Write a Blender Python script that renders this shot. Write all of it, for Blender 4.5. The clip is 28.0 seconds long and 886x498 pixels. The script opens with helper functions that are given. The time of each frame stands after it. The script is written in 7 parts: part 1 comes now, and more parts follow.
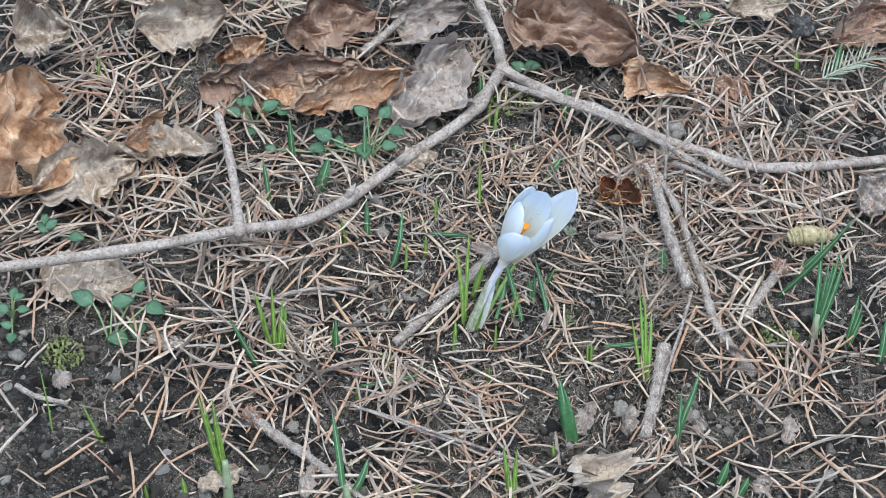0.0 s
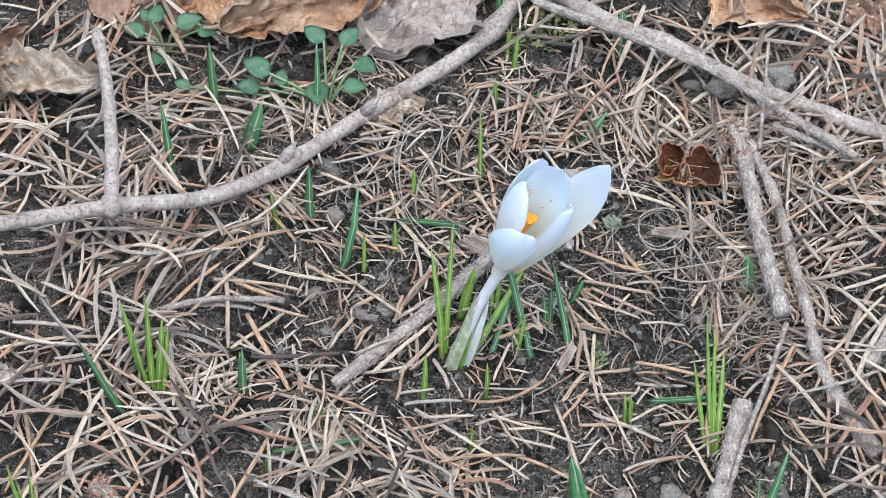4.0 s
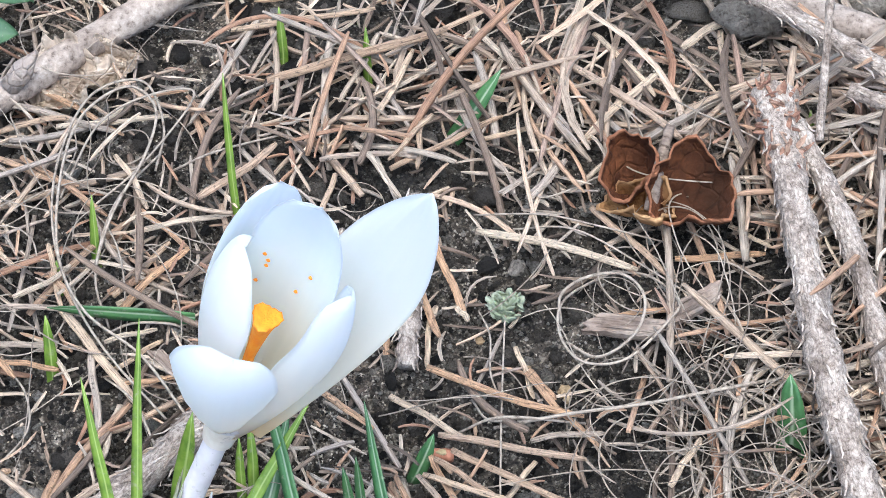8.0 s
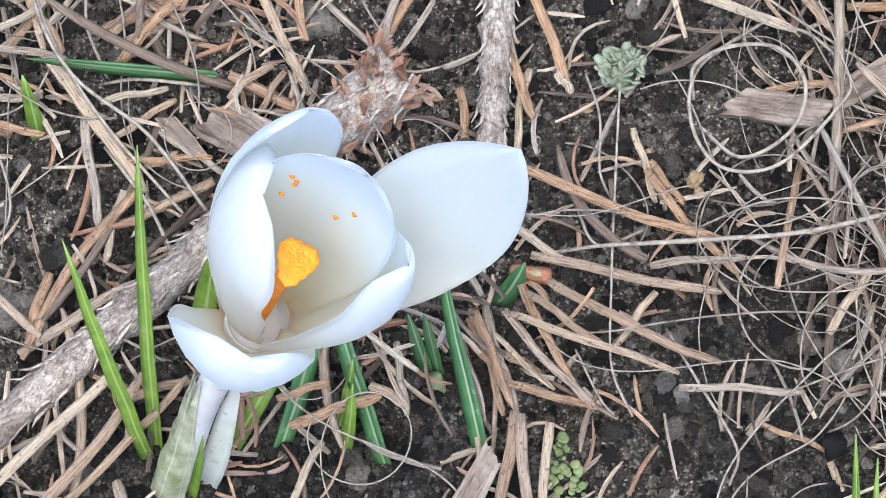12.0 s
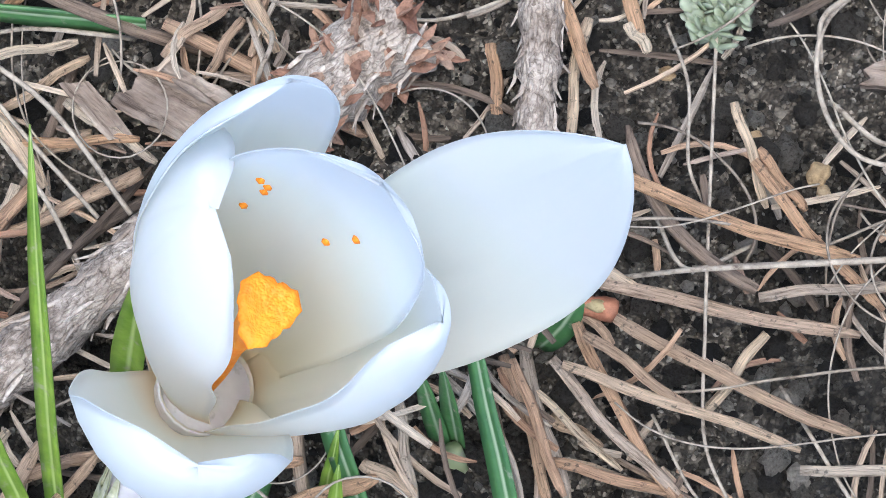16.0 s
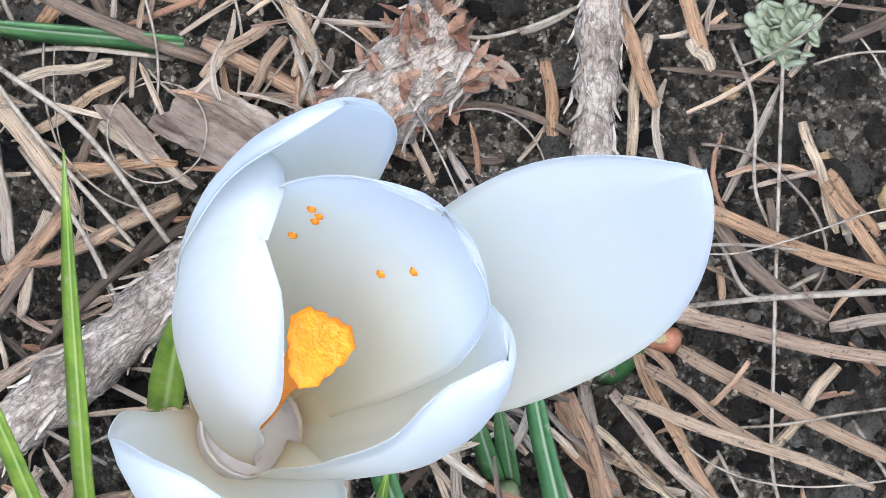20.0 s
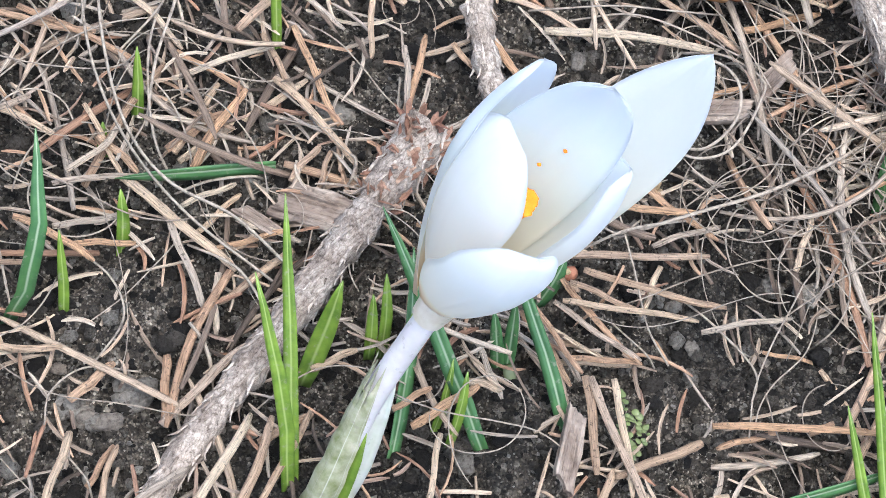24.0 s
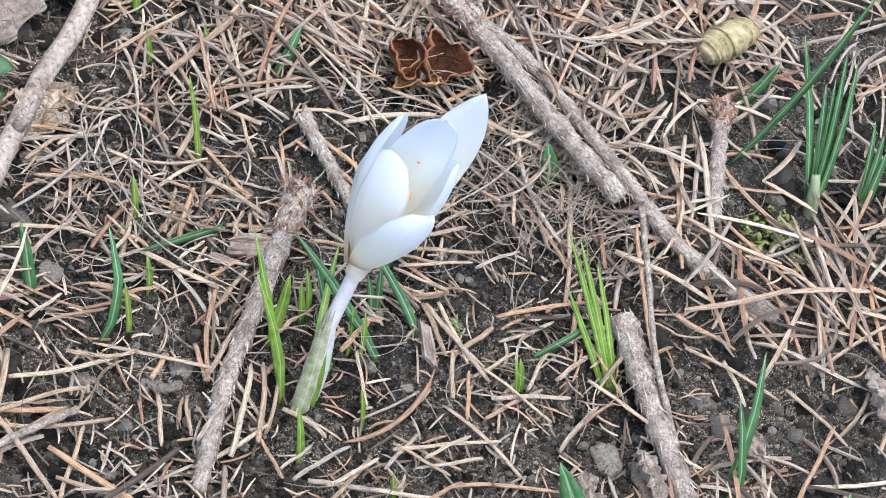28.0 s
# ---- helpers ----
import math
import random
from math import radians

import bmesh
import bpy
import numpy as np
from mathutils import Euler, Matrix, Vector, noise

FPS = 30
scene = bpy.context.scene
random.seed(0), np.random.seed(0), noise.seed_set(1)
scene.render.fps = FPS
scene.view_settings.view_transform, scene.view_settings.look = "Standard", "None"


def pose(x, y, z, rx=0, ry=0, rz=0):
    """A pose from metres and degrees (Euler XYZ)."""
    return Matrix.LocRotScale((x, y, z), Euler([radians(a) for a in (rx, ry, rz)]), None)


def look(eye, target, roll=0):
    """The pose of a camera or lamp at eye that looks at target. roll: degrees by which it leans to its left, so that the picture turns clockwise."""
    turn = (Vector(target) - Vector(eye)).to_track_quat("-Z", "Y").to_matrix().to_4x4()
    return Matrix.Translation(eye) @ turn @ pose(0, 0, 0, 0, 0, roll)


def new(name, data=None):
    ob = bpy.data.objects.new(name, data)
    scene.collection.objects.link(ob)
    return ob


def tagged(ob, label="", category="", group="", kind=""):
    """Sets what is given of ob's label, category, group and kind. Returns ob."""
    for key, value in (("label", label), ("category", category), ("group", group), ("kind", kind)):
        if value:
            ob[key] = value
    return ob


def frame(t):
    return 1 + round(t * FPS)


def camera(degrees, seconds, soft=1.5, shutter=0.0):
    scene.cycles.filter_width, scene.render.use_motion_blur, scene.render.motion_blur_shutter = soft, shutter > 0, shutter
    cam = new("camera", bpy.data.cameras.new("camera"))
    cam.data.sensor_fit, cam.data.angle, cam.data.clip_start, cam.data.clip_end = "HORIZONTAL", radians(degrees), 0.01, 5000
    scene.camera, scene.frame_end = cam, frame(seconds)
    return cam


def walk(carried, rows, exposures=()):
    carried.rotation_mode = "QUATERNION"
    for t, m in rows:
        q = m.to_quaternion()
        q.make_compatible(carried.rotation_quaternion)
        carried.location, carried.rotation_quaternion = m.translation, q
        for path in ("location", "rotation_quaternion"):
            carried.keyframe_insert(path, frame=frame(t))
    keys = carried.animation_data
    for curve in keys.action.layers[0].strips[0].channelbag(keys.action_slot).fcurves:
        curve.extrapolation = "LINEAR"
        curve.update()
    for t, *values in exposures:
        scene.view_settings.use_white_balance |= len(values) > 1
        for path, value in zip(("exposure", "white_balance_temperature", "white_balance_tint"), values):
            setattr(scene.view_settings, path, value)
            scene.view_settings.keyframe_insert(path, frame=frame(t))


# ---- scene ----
# One long lens for the whole walk; heights and places in metres.
cam = camera(17.82, 28.0, soft=0.75)
walk(cam, [
    (0, pose(0.06951, -0.73709, 0.91259, 40.473, -5.142, 12.576)),
    (0.5, pose(0.05751, -0.74493, 0.93494, 40.018, -5.628, 12.543)),
    (1, pose(0.06023, -0.73819, 0.94547, 39.521, -5.764, 13.086)),
    (1.5, pose(0.05665, -0.74305, 0.93369, 39.786, -6.432, 13.631)),
    (2, pose(0.07079, -0.75333, 0.93013, 40.085, -5.750, 13.516)),
    (2.5, pose(0.05538, -0.75812, 0.94350, 39.894, -5.950, 12.938)),
    (3, pose(0.06240, -0.75505, 0.95171, 39.618, -5.943, 13.415)),
    (3.5, pose(0.06430, -0.61356, 0.80528, 38.803, -5.913, 14.897)),
    (4, pose(0.10166, -0.44952, 0.63835, 38.322, -2.901, 16.993)),
    (4.5, pose(0.13596, -0.35341, 0.54359, 38.132, -0.440, 18.192)),
    (6.5, pose(0.09703, -0.20760, 0.34937, 39.057, -0.293, 17.912)),
    (7, pose(0.08830, -0.19103, 0.33011, 38.317, -0.754, 17.413)),
    (7.5, pose(0.07393, -0.16582, 0.33331, 34.733, -1.458, 16.751)),
    (8, pose(0.10358, -0.15810, 0.32152, 37.625, 1.593, 18.863)),
    (8.5, pose(0.08370, -0.13292, 0.33129, 31.518, 1.241, 18.065)),
    (9, pose(0.08426, -0.10969, 0.34234, 27.472, 3.001, 18.793)),
    (9.5, pose(0.07504, -0.09880, 0.35841, 23.596, 3.581, 18.409)),
    (10, pose(0.07795, -0.09204, 0.36000, 21.530, 4.270, 18.510)),
    (10.5, pose(0.08089, -0.08289, 0.35497, 19.789, 3.930, 18.719)),
    (11, pose(0.08657, -0.06374, 0.34258, 17.575, 5.220, 19.920)),
    (11.5, pose(0.06998, -0.05060, 0.31821, 16.389, 3.835, 19.748)),
    (12, pose(0.06113, -0.03142, 0.29190, 14.755, 3.637, 19.873)),
    (12.5, pose(0.05302, -0.02776, 0.27089, 14.484, 2.705, 19.954)),
    (14.5, pose(0.04628, -0.01371, 0.22854, 13.371, 2.875, 20.048)),
    (15, pose(0.04544, -0.01289, 0.22192, 13.420, 2.704, 20.017)),
    (15.5, pose(0.04350, -0.01083, 0.21539, 13.298, 2.540, 19.990)),
    (16, pose(0.04129, -0.01043, 0.21255, 13.724, 2.245, 19.840)),
    (16.5, pose(0.03967, -0.01110, 0.20923, 13.822, 2.342, 19.758)),
    (17, pose(0.03992, -0.01073, 0.20912, 13.610, 2.293, 19.776)),
    (17.5, pose(0.03945, -0.00966, 0.20319, 13.319, 2.451, 20.082)),
    (18, pose(0.03886, -0.00901, 0.20043, 13.167, 2.596, 19.966)),
    (18.5, pose(0.03905, -0.00873, 0.19916, 13.113, 2.683, 19.884)),
    (19, pose(0.03988, -0.00825, 0.19797, 13.152, 2.785, 19.748)),
    (19.5, pose(0.03909, -0.00768, 0.20083, 13.341, 2.833, 19.817)),
    (20, pose(0.03789, -0.00832, 0.20332, 14.054, 2.751, 19.725)),
    (20.5, pose(0.03907, -0.01448, 0.21504, 14.332, 2.769, 20.099)),
    (21, pose(0.04096, -0.02163, 0.22784, 14.516, 2.851, 20.483)),
    (21.5, pose(0.04425, -0.03104, 0.24919, 15.324, 2.541, 20.662)),
    (23.5, pose(-0.00630, -0.10317, 0.33094, 23.023, -5.094, 8.324)),
    (24, pose(-0.04070, -0.13490, 0.31960, 28.111, -10.935, 1.718)),
    (24.5, pose(-0.05854, -0.14221, 0.31538, 30.156, -12.560, -2.217)),
    (25, pose(-0.07491, -0.14036, 0.31022, 31.706, -14.912, -6.079)),
    (25.5, pose(-0.06632, -0.14675, 0.30976, 34.951, -13.344, -10.941)),
    (26, pose(-0.08908, -0.15522, 0.31107, 36.438, -13.796, -14.516)),
    (26.5, pose(-0.09487, -0.16752, 0.32920, 36.265, -12.472, -15.458)),
    (27, pose(-0.12813, -0.17264, 0.35513, 35.644, -15.663, -17.802)),
    (27.5, pose(-0.15561, -0.26241, 0.45407, 37.234, -12.923, -16.575)),
    (28, pose(-0.20188, -0.28941, 0.48750, 37.641, -15.689, -17.762)),
], exposures=[(0, 0.78, 5450, 0), (3, 0.78, 5450, 0), (4.5, 1.04, 5640, 3), (6.5, 1.26, 5740, 5), (11, 1.22, 5740, 5), (12.5, 1.14, 5800, 5), (21.5, 1.14, 5800, 5), (23.5, 1.24, 5860, 6), (25.5, 1.26, 5860, 6), (28, 1.1, 5830, 5)])

# ---- light: a soft overcast day under trees ----
world = bpy.data.worlds.new("overcast_sky")
scene.world = world
world.use_nodes = True
wn = world.node_tree
sky = wn.nodes.new("ShaderNodeTexSky")
sky.sky_type = 'NISHITA'
sky.sun_disc = False
sky.sun_elevation = radians(80)
sky.sun_rotation = radians(158)
sky.air_density, sky.dust_density, sky.ozone_density = 1.0, 4.0, 0.6
wn.links.new(sky.outputs["Color"], wn.nodes["Background"].inputs["Color"])
wn.nodes["Background"].inputs["Strength"].default_value = 0.15
sun = new("sun", bpy.data.lights.new("sun", "SUN"))
sun.data.energy, sun.data.angle = 1.1, radians(60)
sun.data.color = (1.0, 0.97, 0.93)
sun.matrix_world = look((0.10, -0.25, 1.6), (0, 0, 0))

CM = 0.01


# ---- materials ----
def node_mat(name):
    m = bpy.data.materials.new(name)
    m.use_nodes = True
    nt = m.node_tree
    return m, nt, nt.nodes["Principled BSDF"]


def ramp(nt, stops, fac):
    r = nt.nodes.new("ShaderNodeValToRGB")
    e = r.color_ramp.elements
    while len(e) < len(stops):
        e.new(0.5)
    for el, (p, c) in zip(e, stops):
        el.position, el.color = p, (*c, 1)
    nt.links.new(fac, r.inputs["Fac"])
    return r.outputs["Color"]


def noise_tex(nt, scale, detail=4.0, rough=0.6, stretch=None, skin=False):
    n = nt.nodes.new("ShaderNodeTexNoise")
    n.inputs["Scale"].default_value, n.inputs["Detail"].default_value, n.inputs["Roughness"].default_value = scale, detail, rough
    if skin:
        at = nt.nodes.new("ShaderNodeAttribute")
        at.attribute_name = "skin"
        nt.links.new(at.outputs["Vector"], n.inputs["Vector"])
        return n.outputs["Fac"]
    tc = nt.nodes.new("ShaderNodeTexCoord")
    if stretch:
        mp = nt.nodes.new("ShaderNodeMapping")
        mp.inputs["Scale"].default_value = stretch
        nt.links.new(tc.outputs["Object"], mp.inputs["Vector"])
        nt.links.new(mp.outputs["Vector"], n.inputs["Vector"])
    else:
        nt.links.new(tc.outputs["Object"], n.inputs["Vector"])
    return n.outputs["Fac"]


def mix(nt, a, b, fac, mode="MIX"):
    x = nt.nodes.new("ShaderNodeMix")
    x.data_type, x.blend_type = "RGBA", mode
    for sock, v in ((x.inputs[0], fac), (x.inputs[6], a), (x.inputs[7], b)):
        if isinstance(v, (int, float)):
            sock.default_value = v
        elif isinstance(v, tuple):
            sock.default_value = (*v, 1)
        else:
            nt.links.new(v, sock)
    return x.outputs[2]


def bump(nt, bsdf, height, strength, dist):
    b = nt.nodes.new("ShaderNodeBump")
    b.inputs["Strength"].default_value, b.inputs["Distance"].default_value = strength, dist
    nt.links.new(height, b.inputs["Height"])
    nt.links.new(b.outputs["Normal"], bsdf.inputs["Normal"])


def litter_mat(name, stops, grain=900.0, rough=0.62, per="island", dirt=0.35, bmp=0.5, stretch=None, skin=False):
    """Dry plant matter: a tone for each piece, streaks, dark specks and fine relief."""
    m, nt, b = node_mat(name)
    if per == "island":
        g = nt.nodes.new("ShaderNodeNewGeometry")
        fac = g.outputs["Random Per Island"]
    elif per == "object":
        g = nt.nodes.new("ShaderNodeObjectInfo")
        fac = g.outputs["Random"]
    else:
        fac = noise_tex(nt, per, 3)
    col = ramp(nt, stops, fac)
    streak = noise_tex(nt, 52 if skin else grain, 7, 0.72, stretch, skin)
    col = mix(nt, col, ramp(nt, [(0.33, (0.22, 0.18, 0.15)), (0.46, (0.86, 0.83, 0.80)), (0.55, (1.05, 1.04, 1.02)), (0.68, (1.5, 1.47, 1.42))], streak), 0.9, "MULTIPLY")
    speck = noise_tex(nt, 1900 if skin else grain * 0.6, 3, 0.6)
    sp = ramp(nt, [(0.6, (0, 0, 0)), (0.7, (1, 1, 1))], speck)
    k = nt.nodes.new("ShaderNodeMath")
    k.operation = "MULTIPLY"
    k.inputs[1].default_value = dirt
    nt.links.new(sp, k.inputs[0])
    col = mix(nt, col, (0.05, 0.042, 0.036), k.outputs[0])
    nt.links.new(col, b.inputs["Base Color"])
    b.inputs["Roughness"].default_value = rough
    b.inputs["Specular IOR Level"].default_value = 0.35
    bump(nt, b, streak, bmp, 0.0006)
    return m


NEEDLE_TONES = [(0.0, (0.085, 0.066, 0.053)), (0.16, (0.25, 0.185, 0.140)), (0.32, (0.55, 0.425, 0.315)), (0.48, (0.37, 0.317, 0.268)),
                (0.64, (0.71, 0.590, 0.460)), (0.79, (0.53, 0.345, 0.226)), (0.9, (0.37, 0.208, 0.134)), (1.0, (0.43, 0.370, 0.318))]
SINGLE_TONES = [(0.0, (0.47, 0.322, 0.220)), (0.25, (0.71, 0.530, 0.370)), (0.45, (0.80, 0.655, 0.490)), (0.62, (0.56, 0.470, 0.388)), (0.8, (0.70, 0.440, 0.262)), (1.0, (0.54, 0.352, 0.234))]
M_NEEDLE = litter_mat("dry_needle", NEEDLE_TONES, skin=True, bmp=0.8)
M_NEEDLE_OB = litter_mat("dry_needle_single", SINGLE_TONES, rough=0.5, per="object", dirt=0.7, bmp=1.1, skin=True)
M_FIBRE = litter_mat("dry_fibre", [(0, (0.26, 0.215, 0.168)), (0.5, (0.39, 0.335, 0.272)), (1, (0.20, 0.160, 0.128))], dirt=0.15)
M_CRUMB = litter_mat("soil_crumb", [(0, (0.013, 0.0105, 0.0081)), (0.34, (0.052, 0.0427, 0.0334)), (0.62, (0.145, 0.123, 0.100)), (0.83, (0.25, 0.220, 0.184)), (0.94, (0.42, 0.384, 0.333)), (1, (0.60, 0.56, 0.50))],
                     grain=3200, rough=0.9, dirt=0.6, bmp=2.2)
M_GRIT = litter_mat("pale_grit", [(0, (0.13, 0.108, 0.085)), (0.5, (0.26, 0.225, 0.185)), (0.85, (0.42, 0.38, 0.325)), (1, (0.62, 0.58, 0.52))], grain=3200, rough=0.9, dirt=0.5, bmp=2.0)
M_CLOD = litter_mat("dark_clod", [(0.3, (0.040, 0.037, 0.034)), (0.55, (0.11, 0.103, 0.095)), (0.75, (0.24, 0.228, 0.212))], grain=900, rough=0.9, per=420.0, dirt=0.5, bmp=2.0)
M_AMBER = litter_mat("amber_grit", [(0, (0.36, 0.22, 0.11)), (0.5, (0.46, 0.34, 0.20)), (1, (0.52, 0.44, 0.32))], grain=1200, rough=0.6, per="object", dirt=0.3, bmp=0.8)
M_STONE = litter_mat("pale_stone", [(0, (0.24, 0.215, 0.183)), (0.5, (0.36, 0.33, 0.287)), (1, (0.31, 0.255, 0.203))], grain=1300, rough=0.8, per="object", dirt=0.4, bmp=1.8)
M_BARK = litter_mat("grey_bark", [(0.25, (0.21, 0.168, 0.137)), (0.5, (0.37, 0.308, 0.260)), (0.75, (0.49, 0.43, 0.372))], grain=900, rough=0.75, per=160.0, dirt=0.3, bmp=0.6)
M_ROUGH = litter_mat("scaly_bark", [(0.3, (0.23, 0.185, 0.152)), (0.5, (0.41, 0.350, 0.300)), (0.72, (0.56, 0.50, 0.44))], grain=1500, rough=0.85, per=260.0, dirt=0.45, bmp=0.9)
M_PEG = litter_mat("bark_peg", [(0, (0.22, 0.175, 0.143)), (0.5, (0.40, 0.340, 0.288)), (1, (0.57, 0.50, 0.44))], grain=1100, rough=0.85, dirt=0.4)
M_WOOD = litter_mat("weathered_wood", [(0.3, (0.215, 0.160, 0.126)), (0.5, (0.33, 0.262, 0.212)), (0.7, (0.46, 0.388, 0.325))], grain=1400, rough=0.8, per=260.0, dirt=0.3, bmp=1.0, stretch=(0.10, 1, 1))


def scaly(m, strength):
    """Adds long bark scales with dark cracks between them."""
    nt = m.node_tree
    b = nt.nodes["Principled BSDF"]
    at = nt.nodes.new("ShaderNodeAttribute")
    at.attribute_name = "skin"
    wob = nt.nodes.new("ShaderNodeTexNoise")
    wob.inputs["Scale"].default_value = 9
    wob.inputs["Detail"].default_value = 4
    nt.links.new(at.outputs["Vector"], wob.inputs["Vector"])
    add = nt.nodes.new("ShaderNodeVectorMath")
    add.operation = "MULTIPLY_ADD"
    add.inputs[1].default_value = (0.22, 0.22, 0.22)
    nt.links.new(wob.outputs["Color"], add.inputs[0])
    nt.links.new(at.outputs["Vector"], add.inputs[2])
    vo = nt.nodes.new("ShaderNodeTexVoronoi")
    vo.feature = "DISTANCE_TO_EDGE"
    vo.inputs["Scale"].default_value = 19.0
    nt.links.new(add.outputs[0], vo.inputs["Vector"])
    old = b.inputs["Base Color"].links[0].from_socket
    crack = ramp(nt, [(0.0, (0.25, 0.2, 0.17)), (0.07, (0.7, 0.67, 0.64)), (0.18, (1, 1, 1)), (0.45, (1.15, 1.13, 1.1))], vo.outputs["Distance"])
    nt.links.new(mix(nt, old, crack, strength, "MULTIPLY"), b.inputs["Base Color"])
    fine = noise_tex(nt, 40, 5, 0.7, None, True)
    h = mix(nt, ramp(nt, [(0.0, (0, 0, 0)), (0.2, (1, 1, 1))], vo.outputs["Distance"]), fine, 0.4)
    bump(nt, b, h, strength, 0.0008)
    return m


scaly(M_ROUGH, 0.5)


def leaf_mat(name, a, b_, c, under):
    """A dead leaf: mottled brown with darker blotches and specks, paler along its veins."""
    m, nt, b = node_mat(name)
    col = ramp(nt, [(0.32, a), (0.5, b_), (0.66, c)], noise_tex(nt, 110, 8, 0.68))
    spot = ramp(nt, [(0.55, (1, 1, 1)), (0.66, (0.5, 0.44, 0.4))], noise_tex(nt, 330, 5, 0.65))
    col = mix(nt, col, spot, 0.85, "MULTIPLY")
    wash = ramp(nt, [(0.42, (0, 0, 0)), (0.6, (0.6, 0.6, 0.6))], noise_tex(nt, 60, 4))
    col = mix(nt, col, under, wash)
    at = nt.nodes.new("ShaderNodeAttribute")
    at.attribute_name = "vein"
    col = mix(nt, col, tuple(min(1, x * 1.25 + 0.05) for x in c), at.outputs["Fac"])
    nt.links.new(col, b.inputs["Base Color"])
    b.inputs["Roughness"].default_value = 0.82
    b.inputs["Specular IOR Level"].default_value = 0.2
    net = nt.nodes.new("ShaderNodeTexVoronoi")
    net.feature = "DISTANCE_TO_EDGE"
    net.inputs["Scale"].default_value = 420
    tc = nt.nodes.new("ShaderNodeTexCoord")
    nt.links.new(tc.outputs["Object"], net.inputs["Vector"])
    mesh = ramp(nt, [(0.0, (0.62, 0.58, 0.54)), (0.10, (1, 1, 1))], net.outputs["Distance"])
    nt.links.new(mix(nt, col, mesh, 0.3, "MULTIPLY"), b.inputs["Base Color"])
    bump(nt, b, mix(nt, noise_tex(nt, 300, 9, 0.75), mesh, 0.35), 1.0, 0.0026)
    return m


M_LEAF_RUST = leaf_mat("rust_leaf", (0.34, 0.155, 0.072), (0.62, 0.345, 0.182), (0.78, 0.54, 0.345), (0.74, 0.57, 0.42))
M_LEAF_TAN = leaf_mat("tan_leaf", (0.40, 0.29, 0.205), (0.62, 0.485, 0.360), (0.74, 0.62, 0.49), (0.64, 0.54, 0.44))
M_LEAF_DARK = leaf_mat("dark_leaf", (0.215, 0.122, 0.076), (0.385, 0.235, 0.158), (0.53, 0.365, 0.262), (0.49, 0.355, 0.268))
M_LEAF_GREY = leaf_mat("grey_leaf", (0.33, 0.265, 0.222), (0.50, 0.415, 0.35), (0.62, 0.525, 0.45), (0.52, 0.435, 0.375))

M_LEAF_CUP = leaf_mat("cup_leaf", (0.022, 0.010, 0.006), (0.105, 0.036, 0.016), (0.34, 0.125, 0.048), (0.13, 0.055, 0.027))

M_LEAF_FLAP = leaf_mat("cup_leaf_flap", (0.12, 0.050, 0.018), (0.34, 0.155, 0.055), (0.52, 0.29, 0.12), (0.40, 0.23, 0.11))


def green_mat(name, dark, light, rough=0.42, scale=350, stripe=None):
    m, nt, b = node_mat(name)
    col = ramp(nt, [(0.3, dark), (0.7, light)], noise_tex(nt, scale, 4, 0.6))
    if stripe:
        at = nt.nodes.new("ShaderNodeAttribute")
        at.attribute_name = "across"
        col = mix(nt, col, stripe, ramp(nt, [(0.80, (0, 0, 0)), (0.97, (0.9, 0.9, 0.9))], at.outputs["Fac"]))
    dust = ramp(nt, [(0.60, (0, 0, 0)), (0.74, (0.7, 0.7, 0.7))], noise_tex(nt, 900, 3, 0.6))
    col = mix(nt, col, (0.30, 0.28, 0.23), dust)
    nt.links.new(col, b.inputs["Base Color"])
    b.inputs["Roughness"].default_value = rough
    b.inputs["Subsurface Weight"].default_value = 0.08
    b.inputs["Subsurface Radius"].default_value = (0.001, 0.002, 0.0005)
    bump(nt, b, noise_tex(nt, 500, 3), 0.25, 0.0004)
    return m


M_BLADE = green_mat("crocus_blade", (0.04, 0.115, 0.040), (0.085, 0.20, 0.065), stripe=(0.34, 0.42, 0.28))
M_SPROUT = green_mat("young_sprout", (0.085, 0.165, 0.018), (0.22, 0.33, 0.045), stripe=(0.36, 0.45, 0.15))
M_COTYL = green_mat("seedling_leaf", (0.045, 0.105, 0.050), (0.095, 0.175, 0.085), rough=0.55)
M_FOOT = green_mat("pale_green_foot", (0.15, 0.19, 0.085), (0.30, 0.33, 0.20), rough=0.5, scale=120)
M_COTYL_STEM = green_mat("seedling_stem", (0.16, 0.24, 0.09), (0.28, 0.34, 0.16))
M_SPRIG = green_mat("spruce_sprig", (0.22, 0.25, 0.16), (0.38, 0.40, 0.29), rough=0.5)
M_MOSS = green_mat("moss", (0.105, 0.125, 0.030), (0.30, 0.315, 0.105), rough=0.7)
M_LIVERWORT = green_mat("liverwort", (0.085, 0.115, 0.035), (0.20, 0.24, 0.095), rough=0.6)
M_LICHEN = green_mat("lichen", (0.15, 0.18, 0.105), (0.36, 0.39, 0.29), rough=0.85)
M_THROAT = green_mat("cream_throat", (0.62, 0.54, 0.42), (0.78, 0.72, 0.62), rough=0.5)
M_MEMBRANE = green_mat("white_membrane", (0.48, 0.50, 0.42), (0.72, 0.73, 0.69), rough=0.5, scale=200)
M_SHEATH = green_mat("membrane_sheath", (0.17, 0.20, 0.075), (0.50, 0.49, 0.36), rough=0.55, scale=420, stripe=(0.62, 0.62, 0.54))


